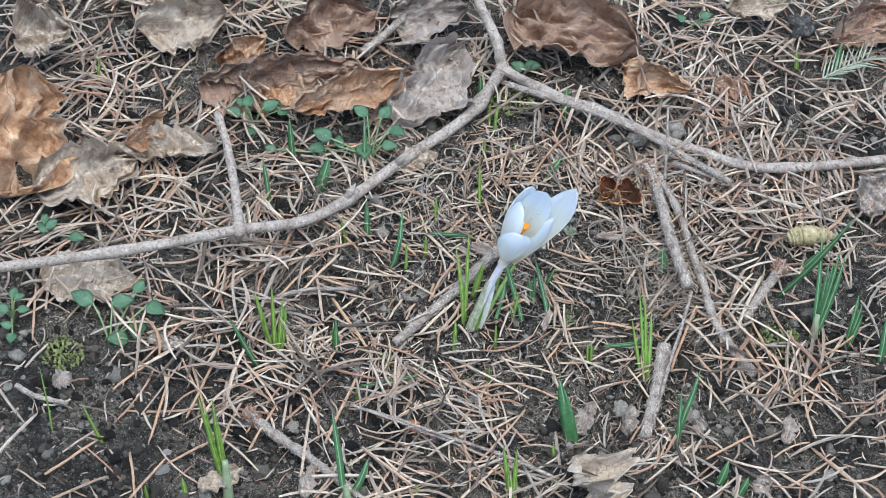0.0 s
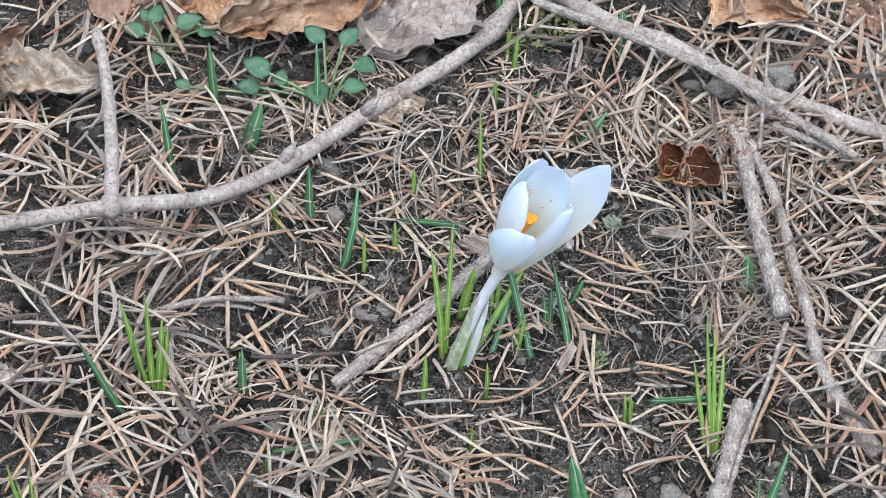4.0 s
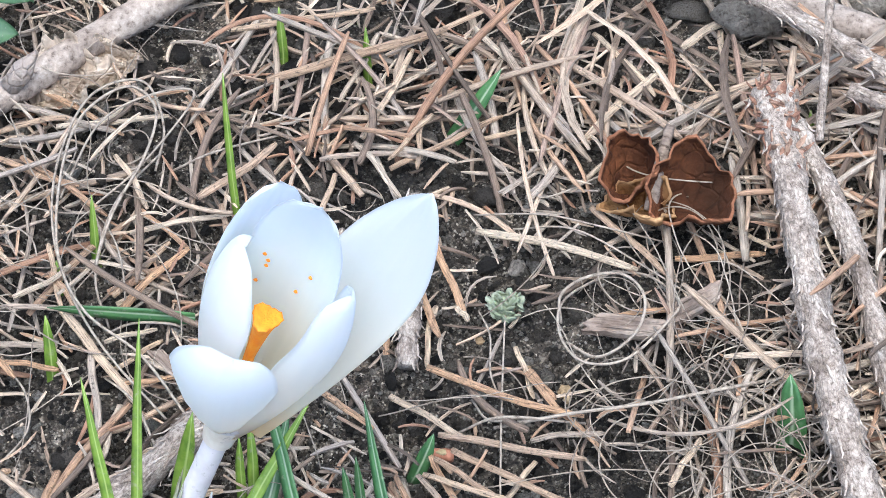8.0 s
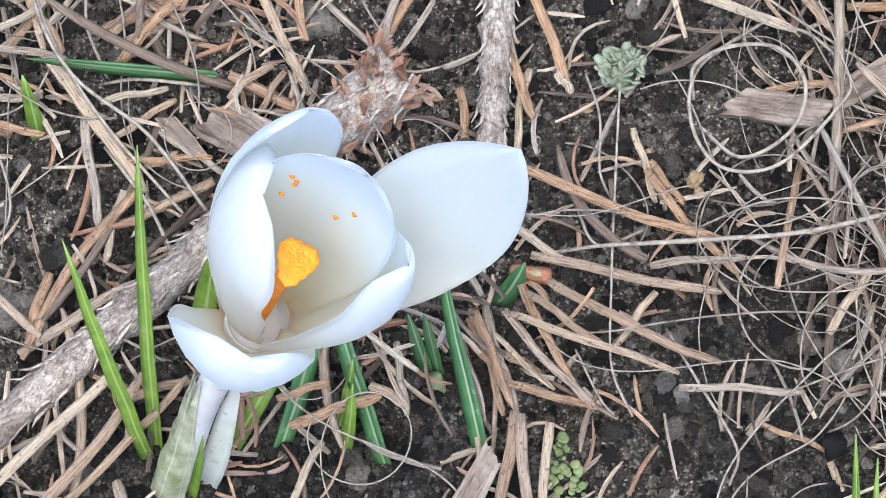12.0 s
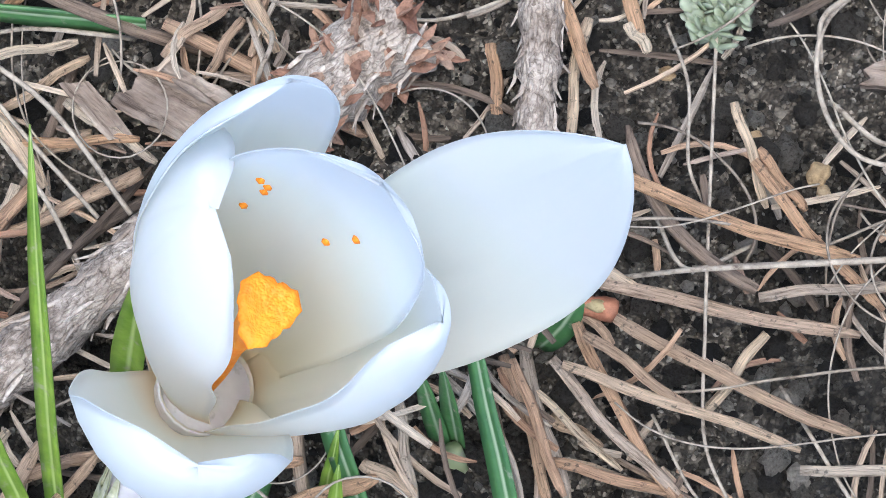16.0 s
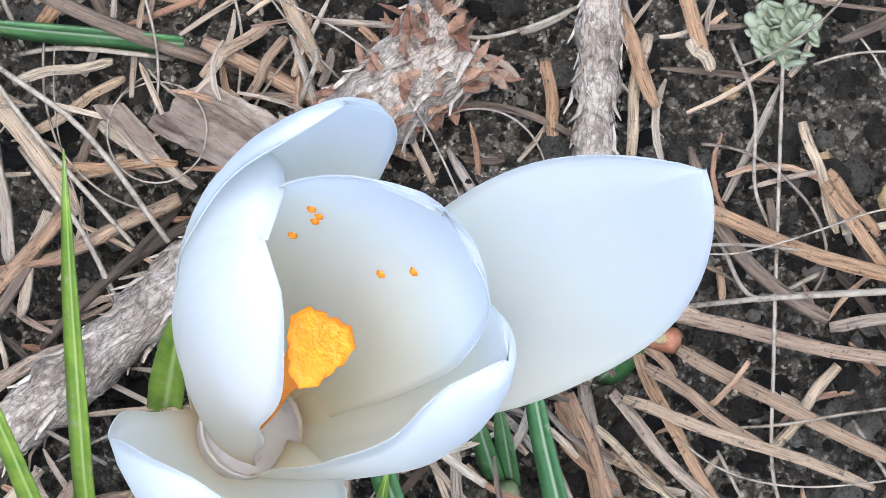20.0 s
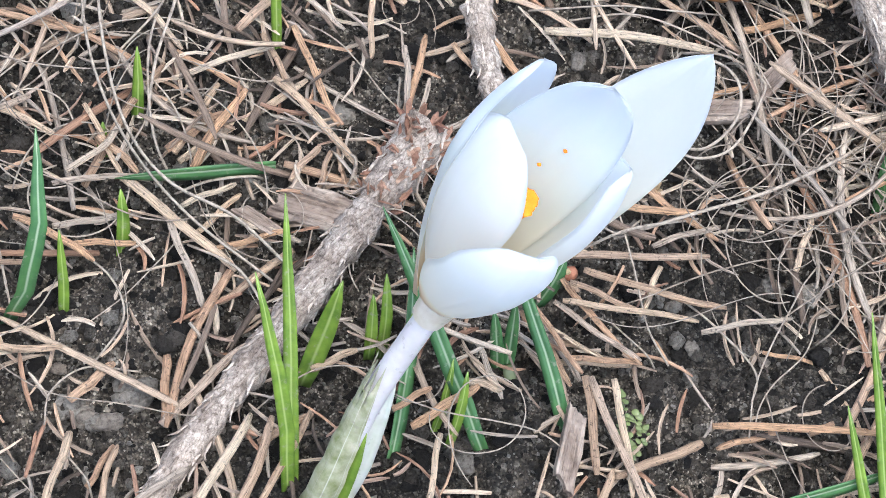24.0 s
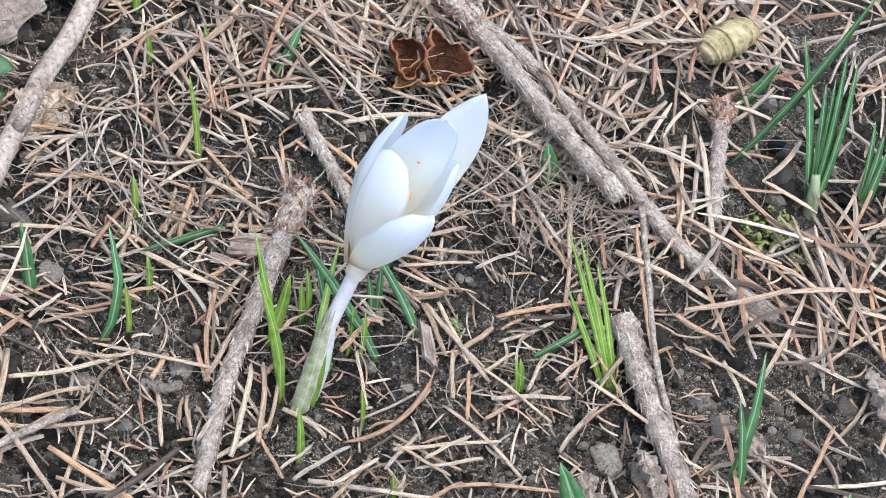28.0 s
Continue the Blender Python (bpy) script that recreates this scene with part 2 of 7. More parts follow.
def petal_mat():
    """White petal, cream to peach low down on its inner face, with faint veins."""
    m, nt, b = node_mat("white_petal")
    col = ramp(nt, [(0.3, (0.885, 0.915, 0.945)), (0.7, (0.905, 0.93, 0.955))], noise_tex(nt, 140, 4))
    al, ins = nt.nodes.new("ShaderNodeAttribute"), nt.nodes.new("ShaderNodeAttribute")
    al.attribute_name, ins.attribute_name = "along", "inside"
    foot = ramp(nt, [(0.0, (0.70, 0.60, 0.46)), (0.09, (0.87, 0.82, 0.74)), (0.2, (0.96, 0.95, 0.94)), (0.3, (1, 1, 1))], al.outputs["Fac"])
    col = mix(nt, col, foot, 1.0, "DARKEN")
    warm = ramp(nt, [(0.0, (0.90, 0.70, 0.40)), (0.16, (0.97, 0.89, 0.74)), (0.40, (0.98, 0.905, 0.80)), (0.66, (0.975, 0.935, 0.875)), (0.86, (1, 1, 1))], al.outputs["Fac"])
    # whiter low on the inner face: light the dim cup lacks, put into colour
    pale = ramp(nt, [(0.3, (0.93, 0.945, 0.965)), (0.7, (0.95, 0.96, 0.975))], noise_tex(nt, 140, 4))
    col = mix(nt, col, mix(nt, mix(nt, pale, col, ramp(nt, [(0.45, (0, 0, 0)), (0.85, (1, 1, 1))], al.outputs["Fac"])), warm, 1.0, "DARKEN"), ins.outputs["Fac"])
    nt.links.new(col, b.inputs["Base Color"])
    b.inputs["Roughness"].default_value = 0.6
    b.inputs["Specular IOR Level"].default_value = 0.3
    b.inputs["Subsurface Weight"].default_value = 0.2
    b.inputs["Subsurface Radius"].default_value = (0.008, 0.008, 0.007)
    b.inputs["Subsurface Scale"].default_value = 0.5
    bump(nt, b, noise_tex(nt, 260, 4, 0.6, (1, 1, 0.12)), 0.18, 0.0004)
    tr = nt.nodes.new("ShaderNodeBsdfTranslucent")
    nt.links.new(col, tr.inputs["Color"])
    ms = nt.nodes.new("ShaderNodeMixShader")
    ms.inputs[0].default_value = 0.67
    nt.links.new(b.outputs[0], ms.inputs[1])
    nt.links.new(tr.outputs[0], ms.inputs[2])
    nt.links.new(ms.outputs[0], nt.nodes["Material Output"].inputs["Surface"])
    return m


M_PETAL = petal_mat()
M_TUBE = green_mat("flower_tube", (0.56, 0.53, 0.53), (0.70, 0.67, 0.675), rough=0.5)
m_, nt_, M_STIGMA_B = node_mat("orange_stigma")
nt_.links.new(ramp(nt_, [(0.3, (0.90, 0.23, 0.004)), (0.7, (0.96, 0.34, 0.008))], noise_tex(nt_, 900, 3)), M_STIGMA_B.inputs["Base Color"])
M_STIGMA_B.inputs["Roughness"].default_value = 0.6
bump(nt_, M_STIGMA_B, noise_tex(nt_, 1500, 2), 0.5, 0.0005)
M_STIGMA = m_


def soil_mat():
    """Moist dark soil: grains of three sizes, each with its own tone, and shade painted into the gaps between them."""
    m, nt, b = node_mat("dark_soil")
    tc = nt.nodes.new("ShaderNodeTexCoord")
    wob = nt.nodes.new("ShaderNodeTexNoise")
    wob.inputs["Scale"].default_value, wob.inputs["Detail"].default_value = 1500, 5
    nt.links.new(tc.outputs["Object"], wob.inputs["Vector"])
    add = nt.nodes.new("ShaderNodeVectorMath")
    add.operation = "MULTIPLY_ADD"
    add.inputs[1].default_value = (0.0005, 0.0005, 0.0005)
    nt.links.new(wob.outputs["Color"], add.inputs[0])
    nt.links.new(tc.outputs["Object"], add.inputs[2])
    col, height = None, None
    for scale, share, stops in ((520, 0.0, [(0.0, (0.012, 0.0094, 0.0070)), (0.6, (0.048, 0.0385, 0.0295)), (1.0, (0.115, 0.096, 0.076))]),
                                (1250, 0.55, [(0.0, (0.011, 0.0086, 0.0064)), (0.50, (0.052, 0.0420, 0.0325)), (0.84, (0.170, 0.148, 0.122)), (1.0, (0.40, 0.365, 0.315))]),
                                (3000, 0.45, [(0.0, (0.010, 0.0078, 0.0058)), (0.55, (0.060, 0.0490, 0.0385)), (0.86, (0.24, 0.212, 0.178)), (1.0, (0.58, 0.54, 0.48))])):
        vo = nt.nodes.new("ShaderNodeTexVoronoi")
        vo.inputs["Scale"].default_value = scale
        nt.links.new(add.outputs[0], vo.inputs["Vector"])
        sep = nt.nodes.new("ShaderNodeSeparateColor")
        nt.links.new(vo.outputs["Color"], sep.inputs[0])
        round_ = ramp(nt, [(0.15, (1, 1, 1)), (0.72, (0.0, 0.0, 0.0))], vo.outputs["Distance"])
        # each grain's colour falls off towards its edge, as shade between grains
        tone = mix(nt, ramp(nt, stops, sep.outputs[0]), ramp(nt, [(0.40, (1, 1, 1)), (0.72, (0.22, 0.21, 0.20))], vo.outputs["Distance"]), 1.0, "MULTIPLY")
        col = tone if col is None else mix(nt, col, tone, share)
        height = round_ if height is None else mix(nt, height, round_, share * 0.7)
    col = mix(nt, col, ramp(nt, [(0.38, (0.50, 0.48, 0.44)), (0.66, (3.7, 3.55, 3.3))], noise_tex(nt, 30, 5)), 1.0, "MULTIPLY")
    nt.links.new(col, b.inputs["Base Color"])
    b.inputs["Roughness"].default_value = 0.86
    bump(nt, b, mix(nt, height, noise_tex(nt, 1800, 8, 0.8), 0.3), 1.0, 0.0032)
    return m


M_SOIL = soil_mat()


# ---- shape helpers (centimetres in, metres out) ----
def link_mesh(name, verts, faces, material, parent=None, label="", attrs=None, smooth=True):
    me = bpy.data.meshes.new(name)
    me.from_pydata((np.asarray(verts, float) * CM).tolist(), [], [tuple(int(i) for i in f) for f in faces])
    if smooth:
        me.polygons.foreach_set("use_smooth", np.ones(len(me.polygons), bool))
    for key, values in (attrs or {}).items():
        values = np.asarray(values, np.float32)
        a = me.attributes.new(key, "FLOAT_VECTOR" if values.ndim == 2 else "FLOAT", "POINT")
        a.data.foreach_set("vector" if values.ndim == 2 else "value", values.ravel())
    me.materials.append(material)
    ob = new(name, me)
    ob.parent = parent
    if label:
        tagged(ob, label)
    return ob


def thing(name, label, category, group="", kind=""):
    return tagged(new(name), label, category, group, kind)


MOUNDS = [(-8, 0, 7, 0.483), (0, 0, 5, 0.352), (8, 0, 7, -0.182), (0, 9, 6, 0.692), (9, 9, 6, 1.136), (-9, 10, 7, -0.008), (3, 18, 9, 0.244), (15, 5, 8, -0.208), (15, 16, 9, 0.238), (-12, -8, 8, -0.05), (3, -8, 7, 0.127), (12, -8, 8, -0.304), (0, -0.3, 2.2, -0.407), (7.5, 0, 2.5, -0.503), (-2.7, 1.1, 2.2, -0.681), (4.5, 2.5, 2.2, -0.088)]


def ground_z(x, y):
    """The lie of the ground, without its crumbs."""
    x, y = np.asarray(x, float), np.asarray(y, float)
    z = 0.376 + -0.037 * np.clip(x, -40, 40) / 10 + -0.053 * np.clip(y, -40, 40) / 10
    for cx, cy, s, h in MOUNDS:
        z = z + h * np.exp(-((x - cx) ** 2 + (y - cy) ** 2) / (2 * s * s))
    return z


def lattice(seed):
    return np.random.default_rng(seed).random((257, 257))


LAT = lattice(3)


def vnoise(x, y, freq, shift=0.0):
    """Smooth value noise from 0 to 1."""
    u, v = np.asarray(x, float) * freq + 71.3 + shift, np.asarray(y, float) * freq + 39.7 + shift * 1.7
    i, j = np.floor(u).astype(int), np.floor(v).astype(int)
    fu, fv = u - i, v - j
    fu, fv = fu * fu * (3 - 2 * fu), fv * fv * (3 - 2 * fv)
    i0, i1, j0, j1 = i % 256, (i + 1) % 256, j % 256, (j + 1) % 256
    a = LAT[i0, j0] * (1 - fu) + LAT[i1, j0] * fu
    b = LAT[i0, j1] * (1 - fu) + LAT[i1, j1] * fu
    return a * (1 - fv) + b * fv


def relief(x, y):
    return (0.55 * (vnoise(x, y, 0.55) - 0.5) + 0.32 * (vnoise(x, y, 1.4, 5) - 0.5) + 0.22 * (vnoise(x, y, 3.4, 9) - 0.5) + 0.10 * (vnoise(x, y, 8.0, 13) - 0.5))


def unit(v):
    v = np.asarray(v, float)
    return v / max(np.linalg.norm(v), 1e-9)


def smooth_line(points, per=6):
    """A Catmull-Rom line through the points."""
    p = np.asarray(points, float)
    p = np.vstack([2 * p[0] - p[1], p, 2 * p[-1] - p[-2]])
    out = []
    for k in range(1, len(p) - 2):
        for t in np.arange(per) / per:
            a, b, c, d = p[k - 1], p[k], p[k + 1], p[k + 2]
            out.append(0.5 * (2 * b + (c - a) * t + (2 * a - 5 * b + 4 * c - d) * t * t + (3 * b - a - 3 * c + d) * t ** 3))
    out.append(p[-2])
    return np.array(out)


def frames(line):
    tan = np.gradient(line, axis=0)
    tan /= np.linalg.norm(tan, axis=1, keepdims=True) + 1e-9
    side = np.cross(tan, (0.13, 0.21, 0.97))
    side /= np.linalg.norm(side, axis=1, keepdims=True) + 1e-9
    return tan, side, np.cross(side, tan)


def tube(line, radii, sides=8, flat=1.0, rough=0.0, seed=0):
    """A tube along the line; flat squeezes it, rough makes its skin uneven."""
    tan, side, up = frames(line)
    r = np.broadcast_to(np.asarray(radii, float), (len(line),))
    g = np.random.default_rng(seed)
    ang = np.arange(sides) * 2 * np.pi / sides
    rr = r[:, None] * (1 + rough * (g.random((len(line), sides)) - 0.5) * 2)
    v = line[:, None] + rr[..., None] * (np.cos(ang)[None, :, None] * side[:, None] + flat * np.sin(ang)[None, :, None] * up[:, None])
    n = len(line)
    f = [(k * sides + i, k * sides + (i + 1) % sides, (k + 1) * sides + (i + 1) % sides, (k + 1) * sides + i) for k in range(n - 1) for i in range(sides)]
    v = v.reshape(-1, 3)
    v = np.vstack([v, line[0], line[-1]])
    f += [((i + 1) % sides, i, len(v) - 2) for i in range(sides)]
    f += [((n - 1) * sides + i, (n - 1) * sides + (i + 1) % sides, len(v) - 1) for i in range(sides)]
    return v, f


def skin(line, radii, sides, stretch=0.3, shift=0.0):
    """A place on the skin for each vertex of tube(), shrunk along the line, so that grain runs lengthwise."""
    r = np.broadcast_to(np.asarray(radii, float), (len(line),))
    run = np.concatenate([[0], np.cumsum(np.linalg.norm(np.diff(line, axis=0), axis=1))]) * stretch + shift
    a = np.arange(sides) * 2 * np.pi / sides
    g = np.stack([r[:, None] * np.cos(a), r[:, None] * np.sin(a), np.repeat(run[:, None], sides, 1)], -1).reshape(-1, 3)
    return np.vstack([g, (0, 0, run[0]), (0, 0, run[-1])])


def joined(pieces):
    vs, fs, k = [], [], 0
    for v, f in pieces:
        vs.append(v)
        fs += [tuple(i + k for i in q) for q in f]
        k += len(v)
    return np.vstack(vs), fs


# ---- ground: one sheet of dark crumbly soil to the horizon ----
def spread(lo, hi, step, far):
    mid = list(np.arange(lo, hi, step))
    left, right, d = [], [], step
    while lo - sum(left) > -far:
        d *= 1.3
        left.append(d)
    d = step
    while hi + sum(right) < far:
        d *= 1.3
        right.append(d)
    return np.array([lo - s for s in np.cumsum(left)][::-1] + mid + [hi + s - step for s in np.cumsum(right)])


def build_ground():
    xs, ys = spread(-24, 20, 0.11, 6000), spread(-15, 26, 0.11, 6000)
    X, Y = np.meshgrid(xs, ys, indexing="ij")
    near = np.exp(-np.maximum(0, np.hypot(X, Y - 6) - 30) / 15)
    Z = ground_z(X, Y) + relief(X, Y) * near - 0.1
    v = np.stack([X, Y, Z], -1).reshape(-1, 3)
    ny = len(ys)
    f = [(i * ny + j, (i + 1) * ny + j, (i + 1) * ny + j + 1, i * ny + j + 1) for i in range(len(xs) - 1) for j in range(ny - 1)]
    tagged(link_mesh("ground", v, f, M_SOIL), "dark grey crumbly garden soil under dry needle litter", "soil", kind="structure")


build_ground()

# Bare soil shows in these places: x, y, radius.
BARE = [(-4.6, 7.3, 0.9), (-3.5, 8.8, 0.9), (-6.0, 5.4, 0.9), (11.6, 14.6, 1.2), (-15.5, -10.5, 3.2), (-17, -7.5, 2.2), (-4.9, 1.3, 1.6), (-5.1, -0.6, 1.6), (2, -0.6, 1.6), (-19.3, 3.3, 1.6), (9.5, -6, 1.3), (3.9, 3, 1.2), (-6, -9, 1.2), (9.7, -1.3, 1.2), (1.1, 6.8, 0.7), (-0.3, -1.9, 1.2), (-11.6, -1.8, 1.2), (-3.3, -7.4, 1.2), (3.6, 5.1, 1.1), (5, 2.6, 1), (-1.8, -0.8, 1), (0.3, 0.7, 1), (-6.2, -1.5, 1), (3.4, -2.6, 1), (4.6, 7.6, 1), (2.3, 0.7, 0.9), (1.5, 5.1, 0.9), (4.4, 3.9, 0.8), (-2.7, 9, 0.68), (-3.5, 0.4, 0.62), (-2.9, -0.9, 0.56), (-2.4, 2, 0.5), (4.9, 2.4, 1.1), (5.3, 2.9, 0.9), (-15.5, -6.5, 2.0), (1.8, -0.8, 1.2)]

# Litter lies thicker here: x, y, radius, how much.
HEAPS = [(5.3, 1.1, 1.1, 0.5), (3.0, 0.9, 0.8, 0.3), (6.6, 3.6, 0.9, 0.3), (-17, 15, 4, 0.5), (-9, 18, 4, 0.4), (3, 21, 4, 0.5), (9, 21.5, 4, 0.4), (-14, 21, 5, 0.4), (0.2, 8.4, 2.0, 0.45), (2.6, 8.2, 1.6, 0.45), (-2.4, 6.0, 1.8, 0.3), (8.8, 14.2, 3.4, 0.6), (14.5, 16.5, 2.4, 0.3), (12.5, 8.8, 2.2, 0.5), (7.2, 11.0, 1.6, 0.4), (11.0, 1.6, 3, 0.5), (10.2, -4.7, 2.5, 0.5), (15.5, 0.6, 3, 0.5), (-1.5, -7.1, 2.5, 0.5), (3.7, -6.3, 2.5, 0.4), (-7.2, -6.0, 2.5, 0.4), (-13.2, 1.0, 2.5, 0.3)]


def cover(x, y):
    """How thick the litter lies, 0 to 1."""
    c = -0.06 + 1.1 * vnoise(x, y, 0.17, 21) + 1.0 * (vnoise(x, y, 0.5, 33) - 0.5) + 0.35 * (vnoise(x, y, 1.1, 77) - 0.5)
    for bx, by, br in BARE:
        c = c - 1.15 * np.exp(-((x - bx) ** 2 + (y - by) ** 2) / (br * br))
    for hx, hy, hr, hk in HEAPS:
        c = c + hk * np.exp(-((x - hx) ** 2 + (y - hy) ** 2) / (hr * hr))
    c = c - 0.38 * np.exp(-((x - 4.2) ** 2 + (y - 2.6) ** 2) / 9)
    c = c * (0.62 + 0.38 * np.clip((y + 1) / 8, 0, 1))
    return np.clip(c, 0.04, 1)


def scatter(n, x0, x1, y0, y1, seed, weight):
    g = np.random.default_rng(seed)
    pts = np.empty((0, 2))
    while len(pts) < n:
        p = np.stack([g.uniform(x0, x1, 4 * n), g.uniform(y0, y1, 4 * n)], -1)
        pts = np.vstack([pts, p[g.random(len(p)) < weight(p[:, 0], p[:, 1])]])
    return pts[:n]


def needle_cloud(name, pts, seed, label, lift, short=1.2, long=2.6, thick=1.0, sides=4, k=6):
    """Many curved ridged needles in one mesh."""
    g = np.random.default_rng(seed)
    n = len(pts)
    length = g.uniform(short, long, n)
    width = g.uniform(0.038, 0.066, n) * thick
    # neighbours lie along one another in sheaves
    flow = 2 * np.pi * vnoise(pts[:, 0], pts[:, 1], 0.22, 51) * 2
    yaw = np.where(g.random(n) < 0.5, flow + g.normal(0, 0.3, n), g.uniform(0, 2 * np.pi, n))
    bend = g.normal(0, 0.12, n) + np.where(g.random(n) < 0.34, g.choice([-1, 1], n) * g.uniform(0.2, 0.45, n), 0)
    tilt = g.normal(0, 0.15, n) + np.where(g.random(n) < 0.16, g.normal(0, 0.42, n), 0)
    s = np.linspace(-0.5, 0.5, k)
    along = s[None] * length[:, None]
    off = bend[:, None] * length[:, None] * (0.25 - s[None] ** 2) * 1.3
    hump = g.normal(0.03, 0.07, n)[:, None] * length[:, None] * (0.25 - s[None] ** 2) * 2
    cx, sx = np.cos(yaw)[:, None], np.sin(yaw)[:, None]
    x = pts[:, :1] + along * cx - off * sx
    y = pts[:, 1:] + along * sx + off * cx
    base = ground_z(pts[:, 0], pts[:, 1]) + relief(pts[:, 0], pts[:, 1]) * 0.6
    z = base[:, None] + lift(g, n, pts)[:, None] + along * tilt[:, None] + np.abs(tilt)[:, None] * length[:, None] * 0.22 + hump
    line = np.stack([x, y, z], -1)
    tan = np.gradient(line, axis=1)
    tan /= np.linalg.norm(tan, axis=-1, keepdims=True)
    side = np.cross(tan, (0, 0, 1.0))
    side /= np.linalg.norm(side, axis=-1, keepdims=True)
    up = np.cross(side, tan)
    taper = np.interp(np.linspace(0, 1, k), [0, 0.04, 0.2, 0.6, 0.9, 1], [0.75, 0.98, 1, 1.02, 0.92, 0.4])
    w = width[:, None, None] * taper[None, :, None]
    spin = g.uniform(0, np.pi / 2, n)[:, None, None]
    ring = []
    for q in range(sides):
        a = spin + q * 2 * np.pi / sides
        ridge = 1.0 if sides == 4 or q % 2 == 0 else 0.72
        ring.append(line + ridge * w * (np.cos(a) * side + 0.75 * np.sin(a) * up))
    v = np.stack(ring, 2).reshape(-1, 3)
    turn = np.arange(sides) * 2 * np.pi / sides
    grain = np.stack(np.broadcast_arrays(w[..., 0][..., None] * np.cos(turn), w[..., 0][..., None] * np.sin(turn), (along * 0.08 + g.uniform(0, 60, n)[:, None])[..., None]), -1).reshape(-1, 3)
    one = [(r * sides + q, r * sides + (q + 1) % sides, (r + 1) * sides + (q + 1) % sides, (r + 1) * sides + q) for r in range(k - 1) for q in range(sides)]
    for q in range(1, sides - 2, 2):
        one += [(0, q + 2, q + 1, q), tuple((k - 1) * sides + x for x in (0, q, q + 1, q + 2))]
    f = (np.array(one)[None] + (np.arange(n) * sides * k)[:, None, None]).reshape(-1, 4)
    return tagged(link_mesh(name, v, f, M_NEEDLE, smooth=sides > 4, attrs={"skin": grain}), label, "needle litter", kind="stuff")


def heap(g, n, pts):
    return 0.02 + g.random(n) ** 1.4 * (0.12 + 0.5 * cover(pts[:, 0], pts[:, 1]))


def near(p):
    return (p[:, 0] > -6) & (p[:, 0] < 9) & (p[:, 1] > -4) & (p[:, 1] < 9)


FALLEN = scatter(3700, -27, 21, -16, 30, 11, cover)
needle_cloud("needle_litter", FALLEN[~near(FALLEN)], 12, "dry brown spruce needles strewn thickly over the soil", heap, 1.5, 3.0)
needle_cloud("needle_litter", FALLEN[near(FALLEN)], 22, "dry brown spruce needles strewn round the crocus", heap, 1.4, 2.8, sides=8, k=12)
needle_cloud("needle_litter", scatter(2600, -48, 45, -34, 52, 13, lambda x, y: np.where((x > -27) & (x < 21) & (y > -16) & (y < 30), 0, 0.6)), 14,
             "dry brown spruce needles farther off on the soil", heap)


needle_cloud("litter_crumbs", scatter(2900, -22, 18, -13, 22, 15, lambda x, y: 0.35 + 0.5 * cover(x, y)), 16, "short broken bits of needle and bark", heap, 0.25, 0.8, 0.6)

needle_cloud("fine_litter", scatter(2300, -7, 10, -4, 11, 17, lambda x, y: 0.12 + 0.75 * cover(x, y)), 18, "fine broken bits of needle and stalk round the crocus", heap, 0.25, 1.0, 0.5)
LOOSE = scatter(900, -25, 20, -15, 16, 19, lambda x, y: np.where((x > -5) & (x < 8) & (y > -3) & (y < 8), 0.1, 1.0) * cover(x, y) ** 2)
needle_cloud("loose_needles", LOOSE[~near(LOOSE)], 20, "long loose spruce needles lying on top of the litter", lambda g, n, pts: 0.25 + 0.5 * g.random(n), 1.8, 3.0, 1.15)
needle_cloud("loose_needles", LOOSE[near(LOOSE)], 24, "long loose spruce needles on the litter round the crocus", lambda g, n, pts: 0.2 + 0.35 * g.random(n), 1.6, 2.6, 1.05, sides=8, k=12)


